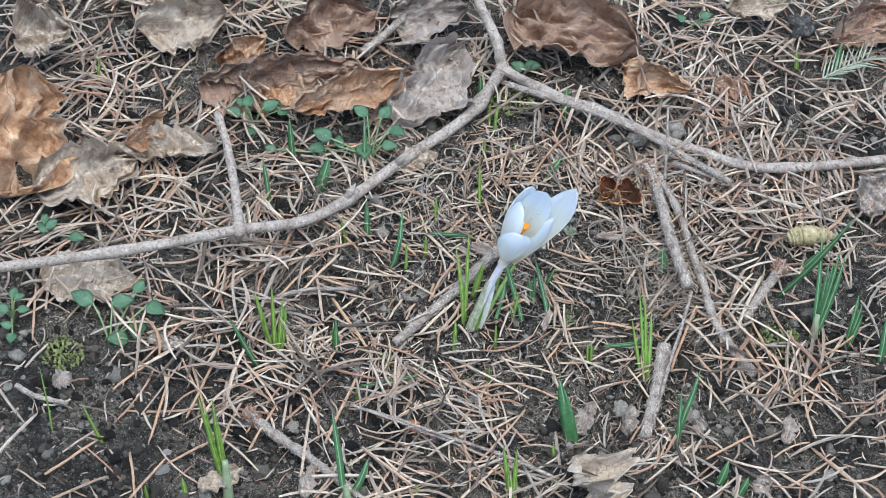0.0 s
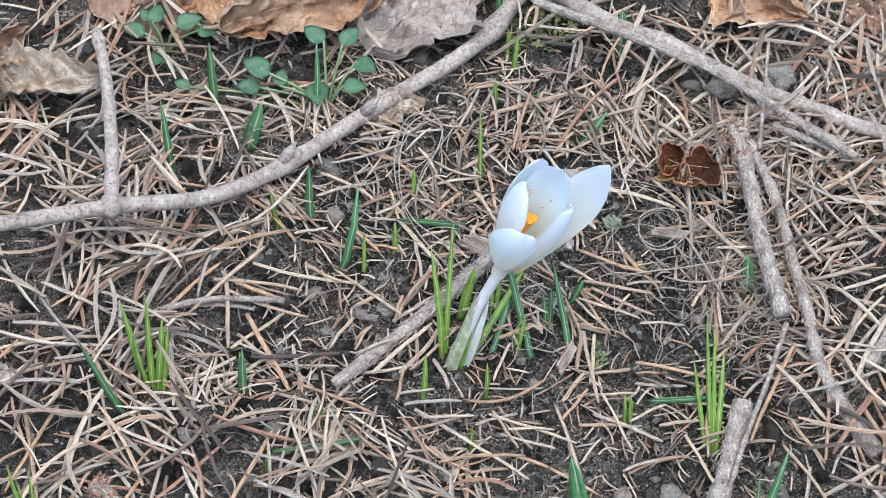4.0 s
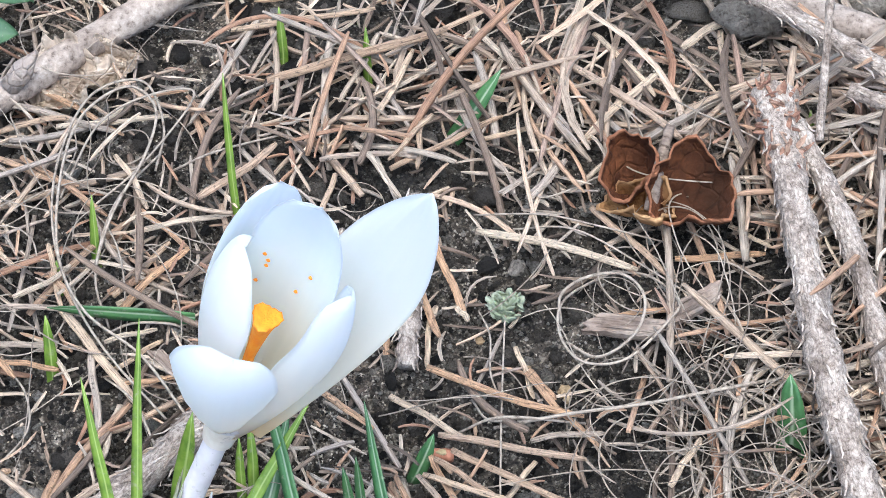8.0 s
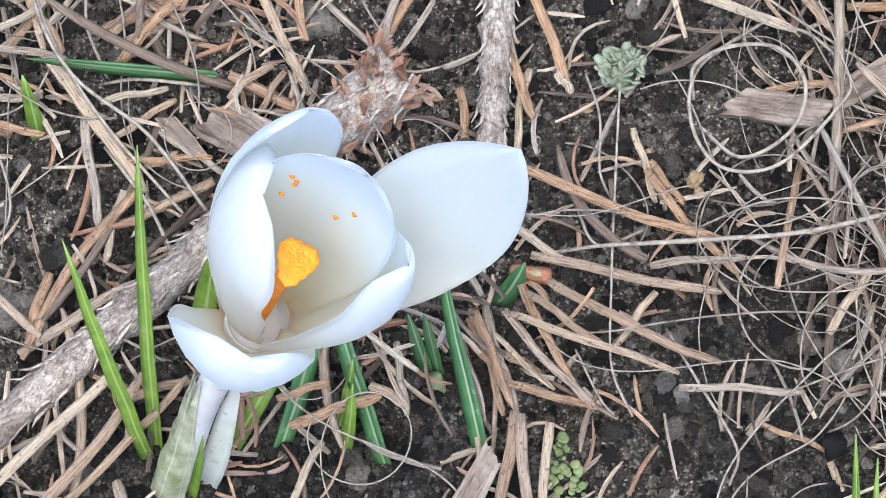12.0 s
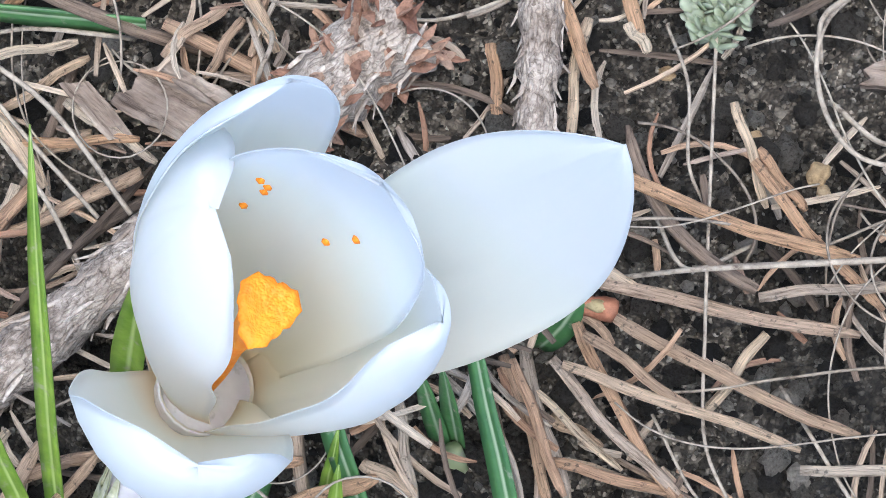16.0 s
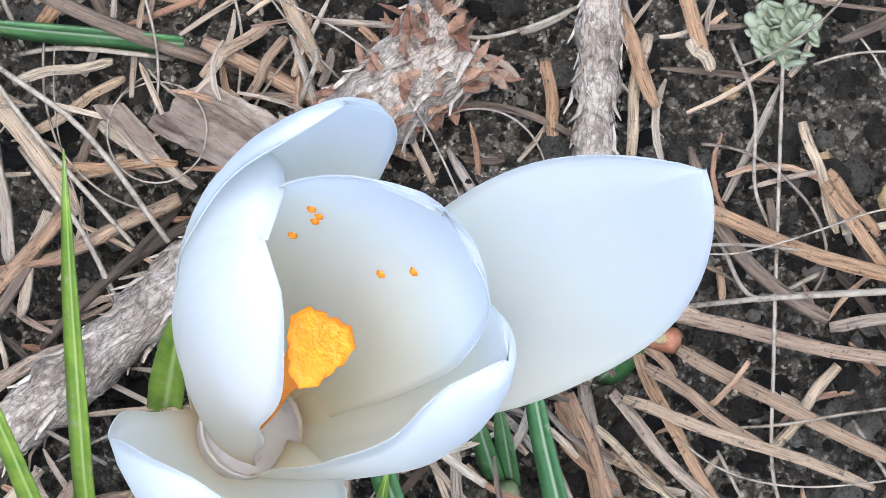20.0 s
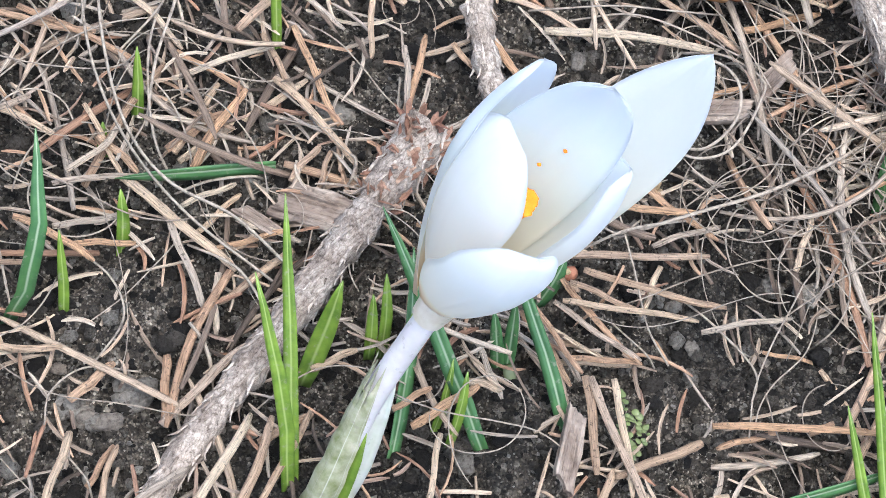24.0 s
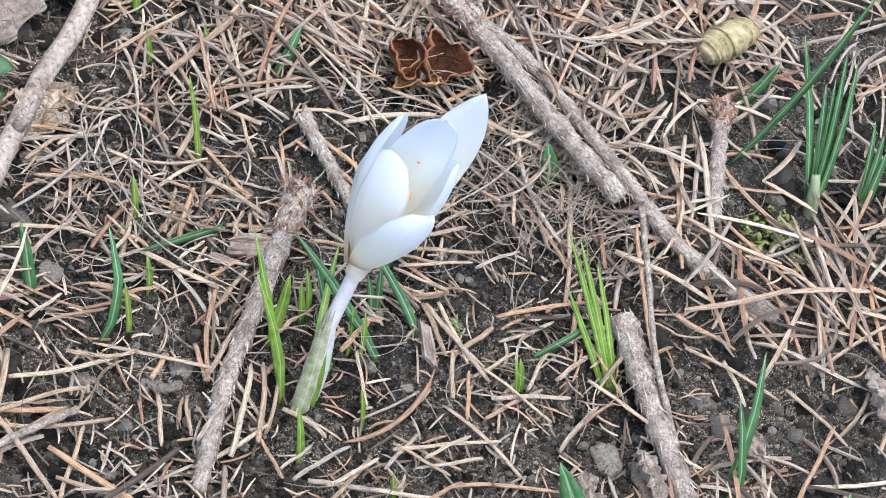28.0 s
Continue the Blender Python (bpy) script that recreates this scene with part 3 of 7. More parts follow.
def crumb_cloud(name, n, seed, small, big, box, material, label, weight, category, fine=False):
    """Irregular lumps, each an uneven icosahedron."""
    g = np.random.default_rng(seed)
    p = (1 + 5 ** 0.5) / 2
    ico = np.array([(-1, p, 0), (1, p, 0), (-1, -p, 0), (1, -p, 0), (0, -1, p), (0, 1, p), (0, -1, -p), (0, 1, -p), (p, 0, -1), (p, 0, 1), (-p, 0, -1), (-p, 0, 1)]) / 1.9
    tri = np.array([(0, 11, 5), (0, 5, 1), (0, 1, 7), (0, 7, 10), (0, 10, 11), (1, 5, 9), (5, 11, 4), (11, 10, 2), (10, 7, 6), (7, 1, 8),
                    (3, 9, 4), (3, 4, 2), (3, 2, 6), (3, 6, 8), (3, 8, 9), (4, 9, 5), (2, 4, 11), (6, 2, 10), (8, 6, 7), (9, 8, 1)])
    if fine:
        edge, more, cut = {}, list(ico), []

        def half(a, b):
            key = (min(a, b), max(a, b))
            if key not in edge:
                edge[key] = len(more)
                more.append(unit(ico[a] + ico[b]))
            return edge[key]
        for a, b, c in tri:
            ab, bc, ca = half(a, b), half(b, c), half(c, a)
            cut += [(a, ab, ca), (b, bc, ab), (c, ca, bc), (ab, bc, ca)]
        ico, tri = np.array(more), np.array(cut)
    sides = len(ico)
    pts = scatter(n, *box, seed + 1, weight)
    r = small + (big - small) * g.random(n) ** 7
    sc = g.uniform(0.7, 1.3, (n, 1, 3)) * r[:, None, None]
    v = ico[None] * (1 + (0.75 if fine else 0.8) * (g.random((n, sides, 1)) - 0.5)) * sc
    a = g.uniform(0, 6.28, n)
    c, s = np.cos(a)[:, None], np.sin(a)[:, None]
    v = np.stack([v[..., 0] * c - v[..., 1] * s, v[..., 0] * s + v[..., 1] * c, v[..., 2] * 0.8], -1)
    z = ground_z(pts[:, 0], pts[:, 1]) + relief(pts[:, 0], pts[:, 1]) - 0.1 + r * 0.35
    v += np.concatenate([pts, z[:, None]], 1)[:, None]
    f = (tri[None] + (np.arange(n) * sides)[:, None, None]).reshape(-1, 3)
    return tagged(link_mesh(name, v.reshape(-1, 3), f, material, smooth=fine), label, category, kind="stuff")


crumb_cloud("soil_crumbs", 36000, 31, 0.02, 0.15, (-22, 17, -13, 20), M_CRUMB, "small dark lumps and grit of loose soil",
            lambda x, y: np.where((x > -5) & (x < 8) & (y > -3) & (y < 8), 0.1, 1.08 - cover(x, y)), "soil")
crumb_cloud("soil_grit", 22000, 37, 0.013, 0.055, (-6, 9, -4, 9), M_CRUMB, "fine dark grit of loose soil round the crocus", lambda x, y: 1.2 - cover(x, y), "soil")
crumb_cloud("pale_grit", 7000, 47, 0.012, 0.07, (-6, 9, -4, 9), M_GRIT, "pale grey and tan specks of grit on the soil round the crocus", lambda x, y: 1.1 - cover(x, y), "soil")
crumb_cloud("soil_lumps", 8000, 39, 0.028, 0.125, (-5, 8, -3, 8), M_CRUMB, "rough dark lumps of loose soil round the crocus", lambda x, y: 1.15 - cover(x, y), "soil", fine=True)
crumb_cloud("soil_clods", 4200, 43, 0.03, 0.30, (-22, 19, -14, 19), M_CRUMB, "rough clods of dark soil between the needles",
            lambda x, y: np.where((x > -5) & (x < 8) & (y > -3) & (y < 8), 0.02, (1.05 - cover(x, y)) ** 2), "soil", fine=True)


def fibre_cloud():
    """Thin pale rootlets and grass threads, curling over the needles."""
    g = np.random.default_rng(41)
    spots = [(6.6, 4.9, 0.75, 84), (4.7, 5.6, 0.5, 5), (-2.9, 5.2, 1.2, 30), (9.5, 9.0, 3.0, 70), (13, 12, 4, 90), (7.6, 3.2, 0.9, 30), (-3.5, 10, 4, 60), (0, 4, 9, 40), (-13, 9, 6, 90), (-8, 15, 8, 120), (10, 16, 7, 120), (0, -6, 10, 60)]
    pieces = []
    for cx, cy, s, n in spots:
        for _ in range(n):
            x, y = g.normal(cx, s), g.normal(cy, s)
            a, turn = g.uniform(0, 6.28), g.normal(0, 0.2)
            step, k = g.uniform(0.13, 0.27), int(g.integers(8, 18))
            line, lift = [], g.uniform(0.15, 0.7)
            for q in range(k):
                line.append((x, y, float(ground_z(x, y)) + lift * (0.35 + 0.65 * np.sin(np.pi * q / (k - 1))) + 0.1))
                turn += g.normal(0, 0.07)
                a += turn
                x, y = x + step * np.cos(a), y + step * np.sin(a)
            pieces.append(tube(smooth_line(line, 3), g.uniform(0.006, 0.014), 4))
    v, f = joined(pieces)
    tagged(link_mesh("dry_fibres", v, f, M_FIBRE), "tangle of thin pale dry rootlets and grass threads", "plant fibres", kind="stuff")


fibre_cloud()


# ---- makers of single things ----
def blade_mesh(base, tip, width, curve=0.15, sharp=1.0, fold=0.25, n=9, twist=0.3, seed=0):
    """A narrow leaf from base to tip with a channel down its middle; across is 1 on the midrib."""
    base, tip = np.asarray(base, float), np.asarray(tip, float)
    g = np.random.default_rng(seed)
    d = tip - base
    L = np.linalg.norm(d)
    side = unit(np.cross(d, (0.2 * g.normal(), -1, 0.3)))
    out = unit(np.cross(side, d))
    v, att, f = [], [], []
    for k in range(n):
        s = k / (n - 1)
        c = base + d * s + out * curve * L * np.sin(np.pi * s) * 0.5 + side * curve * 0.4 * L * np.sin(np.pi * s) * (g.random() * 0.2 + 0.4)
        w = width * (0.75 + 0.25 * np.sin(np.pi * min(1, s * 1.3))) * (1 - max(0, (s - 0.72) / 0.28) ** (1.6 * sharp)) + 0.008
        a = twist * (s - 0.3)
        sd = side * np.cos(a) + out * np.sin(a)
        up = np.cross(sd, unit(d))
        for u in (-1, -0.35, 0, 0.35, 1):
            v.append(c + sd * u * w - up * fold * w * (1 - abs(u)) + 0 * up)
            att.append(1 - abs(u))
        for u in (0.8, -0.8):
            v.append(c + sd * u * w - up * (fold * w * 0.2 + 0.045 * min(1, w * 6)))
            att.append(0)
    m = 7
    for k in range(n - 1):
        for i in range(m):
            f.append((k * m + i, k * m + (i + 1) % m, (k + 1) * m + (i + 1) % m, (k + 1) * m + i))
    f.append(tuple(range(m - 1, -1, -1)))
    f.append(tuple((n - 1) * m + i for i in range(m)))
    return np.array(v), f, att


SPROUT_N = [0]


def sprout(label, blades, material, sheath=None, group="green sprouts in the litter"):
    """A tuft of blades: each is base x y z, tip x y z, width and bow."""
    t = thing("crocus_sprout", label, "sprout", group)
    for bx, by, bz, tx, ty, tz, w, c in blades:
        SPROUT_N[0] += 1
        v, f, a = blade_mesh((bx, by, bz - 0.25), (tx, ty, tz), w, c, seed=SPROUT_N[0])
        link_mesh("blade", v, f, material, t, attrs={"across": a})
    if sheath:
        (x, y, z), (x2, y2, z2), r = sheath
        line = smooth_line([(x, y, z - 0.3), ((x + x2) / 2, (y + y2) / 2, (z + z2) / 2), (x2, y2, z2)], 4)
        v, f = tube(line, np.linspace(r, r * 0.5, len(line)), 12, rough=0.05)
        link_mesh("sheath", v, f, M_FOOT, t, "pale green sheath round the blades")
    return t


NEEDLE_COUNT = [0]


def needle(x1, y1, z1, x2, y2, z2, bend=0.0, thick=1.0):
    """One dry needle from end to end: four-ridged, blunt at the foot, pointed at the tip."""
    NEEDLE_COUNT[0] += 1
    g = np.random.default_rng(NEEDLE_COUNT[0] + 900)
    a, b = np.array((x1, y1, z1), float), np.array((x2, y2, z2), float)
    d = b - a
    L = np.linalg.norm(d)
    side = unit(np.cross((0, 0, 1.0), d))
    s = np.linspace(0, 1, 12)[:, None]
    line = d * s + side * bend * L * 1.2 * (s - s * s) + np.array((0, 0, 1.0)) * (0.05 * L * g.normal(0.4, 0.5) * (s - s * s) * 4)
    line = line + side * 0.012 * np.sin(s * 9 + g.random() * 6)
    w = (0.036 + 0.009 * min(L, 2.2)) * min(thick, 1.45) * g.uniform(0.85, 1.1)
    r = w * np.interp(s[:, 0], [0, 0.03, 0.5, 0.92, 1], [0.85, 1.02, 1.0, 0.92, 0.5])
    v, f = tube(line, r, 8, flat=0.72, rough=0.10, seed=NEEDLE_COUNT[0])
    v[:-2].reshape(12, 8, 3)[:, 1::4] = line[:, None] + (v[:-2].reshape(12, 8, 3)[:, 1::4] - line[:, None]) * 0.72
    ob = link_mesh("spruce_needle", v, f, M_NEEDLE_OB, attrs={"skin": skin(line, r, 8, 0.08, NEEDLE_COUNT[0] * 2.3)})
    ob.location = (a[0] * CM, a[1] * CM, a[2] * CM)
    return tagged(ob, "dry brown spruce needle lying on the soil", "needle", "spruce needles round the crocus")


def rough_twig(label, points, r0, r1, seed=0, pegs=True, name="spruce_twig", head=0.0):
    """A dead spruce twig: scaly uneven bark set with the pegs of its fallen needles."""
    t = thing(name, label, "twig", "dead spruce twigs")
    line = smooth_line(points, 14)
    g = np.random.default_rng(seed + 500)
    s = np.linspace(0, 1, len(line))
    r = (r0 + (r1 - r0) * s) * (1 + 0.10 * np.sin(s * 40 + seed) + 0.12 * (g.random(len(line)) - 0.5))
    if head:
        r = r * (1 + head * np.exp(-(s / 0.09) ** 2))
    v, f = tube(line, r, 14, rough=0.16, seed=seed)
    link_mesh("stem", v, f, M_ROUGH, t, attrs={"skin": skin(line, r, 14, 0.4, seed * 3.7)})
    if pegs:
        tan, side, up = frames(line)
        pieces = []
        total = np.linalg.norm(np.diff(line, axis=0), axis=1).sum()
        n = int(min(420, total * 30 * (0.5 + r0 * 2)))
        for q in range(n):
            x = (q + 0.5) / n * (len(line) - 1)
            k = int(x)
            a = q * 2.4 + g.normal(0, 0.25)
            o = np.cos(a) * side[k] + np.sin(a) * up[k]
            p = line[k] + (line[min(k + 1, len(line) - 1)] - line[k]) * (x - k) + o * r[k] * 0.95
            d = unit(tan[k] + 0.17 * o + g.normal(0, 0.10, 3))
            h = g.uniform(0.16, 0.30) * (0.5 + r0)
            w = g.uniform(0.016, 0.028) * (0.5 + 1.6 * r0)
            end = p + d * h + o * g.uniform(0.01, 0.065)
            pieces.append(tube(np.array([p - d * h * 0.8, p - d * h * 0.2, p + d * h * 0.5, end]), np.array([0.3, 1, 0.9, 0.3]) * w, 5, flat=0.7))
        v, f = joined(pieces)
        tagged(link_mesh("bark", v, f, M_PEG, t, smooth=False), kind="stuff")
    if head > 0.25:
        pieces = []
        for q in range(150):
            k = int(g.random() ** 1.5 * 0.20 * len(line))
            a = g.uniform(0, 6.28)
            o = np.cos(a) * side[k] + np.sin(a) * up[k]
            p = line[k] + o * r[k] * 0.9
            d = unit(-tan[k] * g.uniform(0.1, 0.8) + o * 0.35 + g.normal(0, 0.4, 3))
            h = g.uniform(0.10, 0.26)
            pieces.append(tube(np.array([p - d * 0.06, p + d * h * 0.5 + o * 0.02, p + d * h]), np.array([0.05, 0.045, 0.008]) * g.uniform(0.5, 1.1), 5, flat=0.35))
        v, f = joined(pieces)
        tagged(link_mesh("frayed_end", v, f, M_FRAY, t, "frayed reddish-brown bark at the broken end", smooth=False), kind="stuff")
    return t


def dead_leaf(label, base, tip, width, material, tilt=0.0, curl=0.3, wave=0.25, lobes=0.15, seed=0, fold=0.0, stalk=1.2, roll=0.0, twin=0.0, name="dead_leaf"):
    """A dried leaf: blade with a toothed, waved rim and a real thickness, raised midrib and side veins, and a stalk."""
    t = thing(name, label, "leaf", "dead leaves on the ground")
    base, tip = np.asarray(base, float), np.asarray(tip, float)
    d = tip - base
    L = np.linalg.norm(d)
    X = d / L
    Y = unit(np.cross((0, 0, 1.0), X))
    Z = np.cross(X, Y)
    Y, Z = Y * np.cos(tilt) + Z * np.sin(tilt), Z * np.cos(tilt) - Y * np.sin(tilt)
    n, m = 64, 47
    s, u = np.linspace(0.0, 1, n)[:, None], np.linspace(-1, 1, m)[None]
    sg = np.sign(u)
    out = np.sin(np.pi * np.clip(s, 0, 1) ** 0.8) ** 0.55 * (0.66 + 0.70 * vnoise(s * 4 + seed * 3.3, sg * 2.5 + seed, 1.0) - 0.9 * lobes * np.abs(2 * np.mod(s * 4.3 + 0.37 * seed + 0.25 * sg, 1.0) - 1) + 0.32 * (vnoise(s * 24 + seed, sg * 3.5, 1.0) - 0.5))
    w = width * 0.5 * np.maximum(out, 0.02)
    sx = L * (s + 0.05 * np.abs(u) * (vnoise(s * 5 + seed, sg * 2.2 + 4, 1.0) - 0.5)) + 0 * u
    sy = u * w
    au = np.abs(u)
    wob = 1.1 * wave * width * 0.5 * au ** 2 * ((vnoise(s * 5.5 + seed * 2, sg * 3 + seed, 1.0) - 0.5) * 2.2 + 0.3 * np.sin(s * 27 + 2 * seed + u * 2))
    g = np.random.default_rng(seed * 13 + 5)
    crinkle = 0.12 * width * (vnoise(s * 2.6 + seed * 3, u * 1.5 + seed, 1.0) - 0.5)
    for freq, amp in ((1.1, 0.085), (1.9, 0.085), (3.1, 0.065), (5.2, 0.042), (8.5, 0.022), (13.0, 0.011)):
        a = g.uniform(0, np.pi)
        run = (s * L / width * np.cos(a) + 0.5 * u * np.sin(a)) * freq + 1.3 * vnoise(s * 2.2 + freq, u * 1.4 + seed, 1.0) + g.random()
        crinkle = crinkle + amp * width * (2 * np.abs(2 * np.mod(run, 1.0) - 1) - 1) * (0.5 + vnoise(s * 3 + freq * 7, u * 2 + seed, 1.0))
    if roll:
        sy = w * np.sin(roll * u) / roll
        wob = wob + w * (1 - np.cos(roll * u)) / roll
    wob = wob - twin * width * 0.5 * np.sin(np.pi * np.minimum(1, au * 1.15)) * np.sin(np.pi * s) + 0 * u
    sz = curl * width * 0.5 * (u * u) * np.sin(np.pi * np.clip(s * 0.9 + 0.1, 0, 1)) + wob + crinkle + fold * L * (s - 0.5) ** 2 * 2
    vein = 0.02 * width * np.exp(-(au / 0.05) ** 2) + 0.010 * width * np.exp(-((np.mod(s * 8 - au * 2.2, 1.0) - 0.5) / 0.08) ** 2) * (1 - au)
    sz = sz - vein + 0.18 * width * np.maximum(0, au - 0.72) * (1 + np.sin(s * 8 + 3 * seed))
    top = base + sx[..., None] * X + sy[..., None] * Y + sz[..., None] * Z
    v = np.vstack([top.reshape(-1, 3), (top - 0.03 * Z).reshape(-1, 3)])
    N = n * m
    f = [(i * m + j, (i + 1) * m + j, (i + 1) * m + j + 1, i * m + j + 1) for i in range(n - 1) for j in range(m - 1)]
    f += [tuple(N + q for q in reversed(x)) for x in f]
    rim = [i * m for i in range(n)] + [(n - 1) * m + j for j in range(1, m)] + [i * m + m - 1 for i in range(n - 2, -1, -1)] + list(range(m - 2, 0, -1))
    f += [(rim[k], rim[(k + 1) % len(rim)], N + rim[(k + 1) % len(rim)], N + rim[k]) for k in range(len(rim))]
    att = np.clip(0.5 * (au > 0.97) + np.exp(-(au / 0.035) ** 2) + 0.55 * np.exp(-((np.mod(s * 8 - au * 2.2, 1.0) - 0.5) / 0.05) ** 2) * (1 - au), 0, 1).ravel()
    link_mesh("leaf_blade", v, f, material, t, attrs={"vein": np.concatenate([att, att])})
    mid = top[:, m // 2] - 0.03 * Z
    line = mid[2::5]
    vv, ff = tube(line, np.linspace(0.06, 0.02, len(line)), 6)
    link_mesh("midrib", vv, ff, material, t)
    if stalk:
        line = smooth_line([mid[1], base - X * stalk * 0.5 + Z * 0.1, base - X * stalk - Z * 0.15], 5)
        vv, ff = tube(line, np.linspace(0.07, 0.05, len(line)), 6)
        link_mesh("stalk", vv, ff, material, t)
    return t


def seedling(label, base, leaves, material=None, group="green seedlings"):
    """A small weed: each leaf is x, y, z of its blade's middle, its length and the way it points in degrees."""
    t = thing("seedling", label, "seedling", group)
    base = np.asarray(base, float)
    for x, y, z, size, turn in leaves:
        c = np.array((x, y, z), float)
        a = radians(turn)
        X = np.array((np.cos(a), np.sin(a), 0.12))
        Y = np.array((-np.sin(a), np.cos(a), 0.0))
        Z = unit(np.cross(X, Y) + np.array((0.0, -0.35, 0)))
        Y = unit(np.cross(Z, X))
        v, f = [], []
        n, m = 13, 9
        for i in range(n):
            s = i / (n - 1)
            w = 0.36 * size * np.sin(np.pi * min(1, s ** 0.72 * 0.97 + 0.02)) ** 0.8
            for j in range(m):
                u = j / (m - 1) * 2 - 1
                v.append(c + X * size * (s - 0.5) + Y * u * w + Z * (0.10 * size * u * u - 0.12 * size * (s - 0.5) ** 2 * 2 - 0.02 * size * np.exp(-(u / 0.15) ** 2)))
        N = n * m
        v = np.array(v)
        v = np.vstack([v, v - Z * 0.025])
        f = [(i * m + j, (i + 1) * m + j, (i + 1) * m + j + 1, i * m + j + 1) for i in range(n - 1) for j in range(m - 1)]
        f += [tuple(N + q for q in reversed(x_)) for x_ in f]
        rim = [i * m for i in range(n)] + [(n - 1) * m + j for j in range(1, m)] + [i * m + m - 1 for i in range(n - 2, -1, -1)] + list(range(m - 2, 0, -1))
        f += [(rim[k], rim[(k + 1) % len(rim)], N + rim[(k + 1) % len(rim)], N + rim[k]) for k in range(len(rim))]
        leaf = link_mesh("leaf", v, f, material or M_COTYL, t)
        root = c - X * size * 0.48
        line = smooth_line([base - (0, 0, 0.2), base * 0.55 + root * 0.45 + (0, 0, 0.12), root], 5)
        vv, ff = tube(line, np.linspace(0.05, 0.035, len(line)), 6)
        link_mesh("leaf_stalk", vv, ff, M_COTYL_STEM, leaf)
    return t


def stone(x, y, z, r, sx=1.0, sy=1.0, sz=0.7, seed=0, turn=0.0, material=None, label="small pale grey stone half sunk in soil", name="stone", category="stone", lumps=0.27):
    bm = bmesh.new()
    bmesh.ops.create_icosphere(bm, subdivisions=3, radius=1)
    for v in bm.verts:
        n = noise.noise(v.co * 1.3 + Vector((seed * 3.1, seed * 1.7, 0)))
        n2 = noise.noise(v.co * 3.5 + Vector((seed, 9, 0)))
        v.co *= 1 + lumps * 1.6 * n + lumps * 0.7 * n2
        v.co = Vector((v.co.x * sx, v.co.y * sy, v.co.z * sz)) * r * CM
    me = bpy.data.meshes.new(name)
    bm.to_mesh(me)
    bm.free()
    me.polygons.foreach_set("use_smooth", np.ones(len(me.polygons), bool))
    me.materials.append(material or M_STONE)
    ob = new(name, me)
    ob.matrix_world = pose(x * CM, y * CM, z * CM, 0, 0, turn)
    return tagged(ob, label, category, "stones in the soil")


def fibre(label, points, r=0.02):
    v, f = tube(smooth_line(points, 8), r, 5)
    return tagged(link_mesh("grass_thread", v, f, M_FIBRE), label, "grass thread", "pale threads over the litter")


M_FRAY = litter_mat("frayed_bark", [(0, (0.16, 0.075, 0.05)), (0.5, (0.30, 0.165, 0.11)), (1, (0.42, 0.29, 0.21))], grain=1200)
M_FLAKE = litter_mat("red_bark", [(0.3, (0.32, 0.12, 0.07)), (0.7, (0.45, 0.22, 0.14))], grain=500, per=200.0)
M_HUSK = litter_mat("yellow_husk", [(0.3, (0.30, 0.245, 0.12)), (0.7, (0.45, 0.38, 0.22))], grain=400, per=220.0, dirt=0.2)


def husk(points):
    """A pupa's fat ribbed husk that tapers to both ends, kept in the seed husk category."""
    t = thing("pupa_husk", "pale yellow ribbed pupa husk lying on the litter", "seed husk")
    line = smooth_line(points, 12)
    s = np.linspace(0, 1, len(line))
    r = 0.46 * np.sin(np.pi * (0.12 + 0.8 * s)) ** 0.6 * (1 + 0.07 * np.sin(s * 62))
    v, f = tube(line, r, 16, flat=0.85)
    link_mesh("shell", v, f, M_HUSK, t)
    v, f = tube(np.array([line[-1], line[-1] + unit(line[-1] - line[-4]) * 0.2]), np.array([0.12, 0.05]), 8)
    link_mesh("tip", v, f, M_HUSK, t)
    tan, side, up = frames(line)
    for k in range(5, len(line) - 3, 5):
        a = np.linspace(0, 2 * np.pi, 17)
        ring = line[k] + 1.0 * r[k] * (np.cos(a)[:, None] * side[k] + 0.85 * np.sin(a)[:, None] * up[k])
        v, f = tube(ring, 0.035, 5)
        link_mesh("ring", v, f, M_HUSK, t, "raised ring")


def sprig(points, seed=0):
    """The green tip of a spruce twig with its needles spread to both sides."""
    t = thing("spruce_sprig", "fallen grey-green spruce sprig with its needles still on", "spruce sprig")
    line = smooth_line(points, 6)
    v, f = tube(line, np.linspace(0.07, 0.04, len(line)), 8)
    link_mesh("stem", v, f, M_PEG, t)
    g = np.random.default_rng(seed + 77)
    tan, side, up = frames(line)
    for k in range(22):
        i = int(k / 22 * (len(line) - 1))
        d = unit(tan[i] * 0.9 + side[i] * (0.8 if k % 2 else -0.8) + up[i] * g.uniform(0.0, 0.6))
        p = line[i]
        q = np.array([p, p + d * 0.5 + up[i] * 0.04, p + d * g.uniform(1.0, 1.3)])
        v, f = tube(q, np.array([0.045, 0.05, 0.015]), 5)
        link_mesh("needle", v, f, M_SPRIG, t)


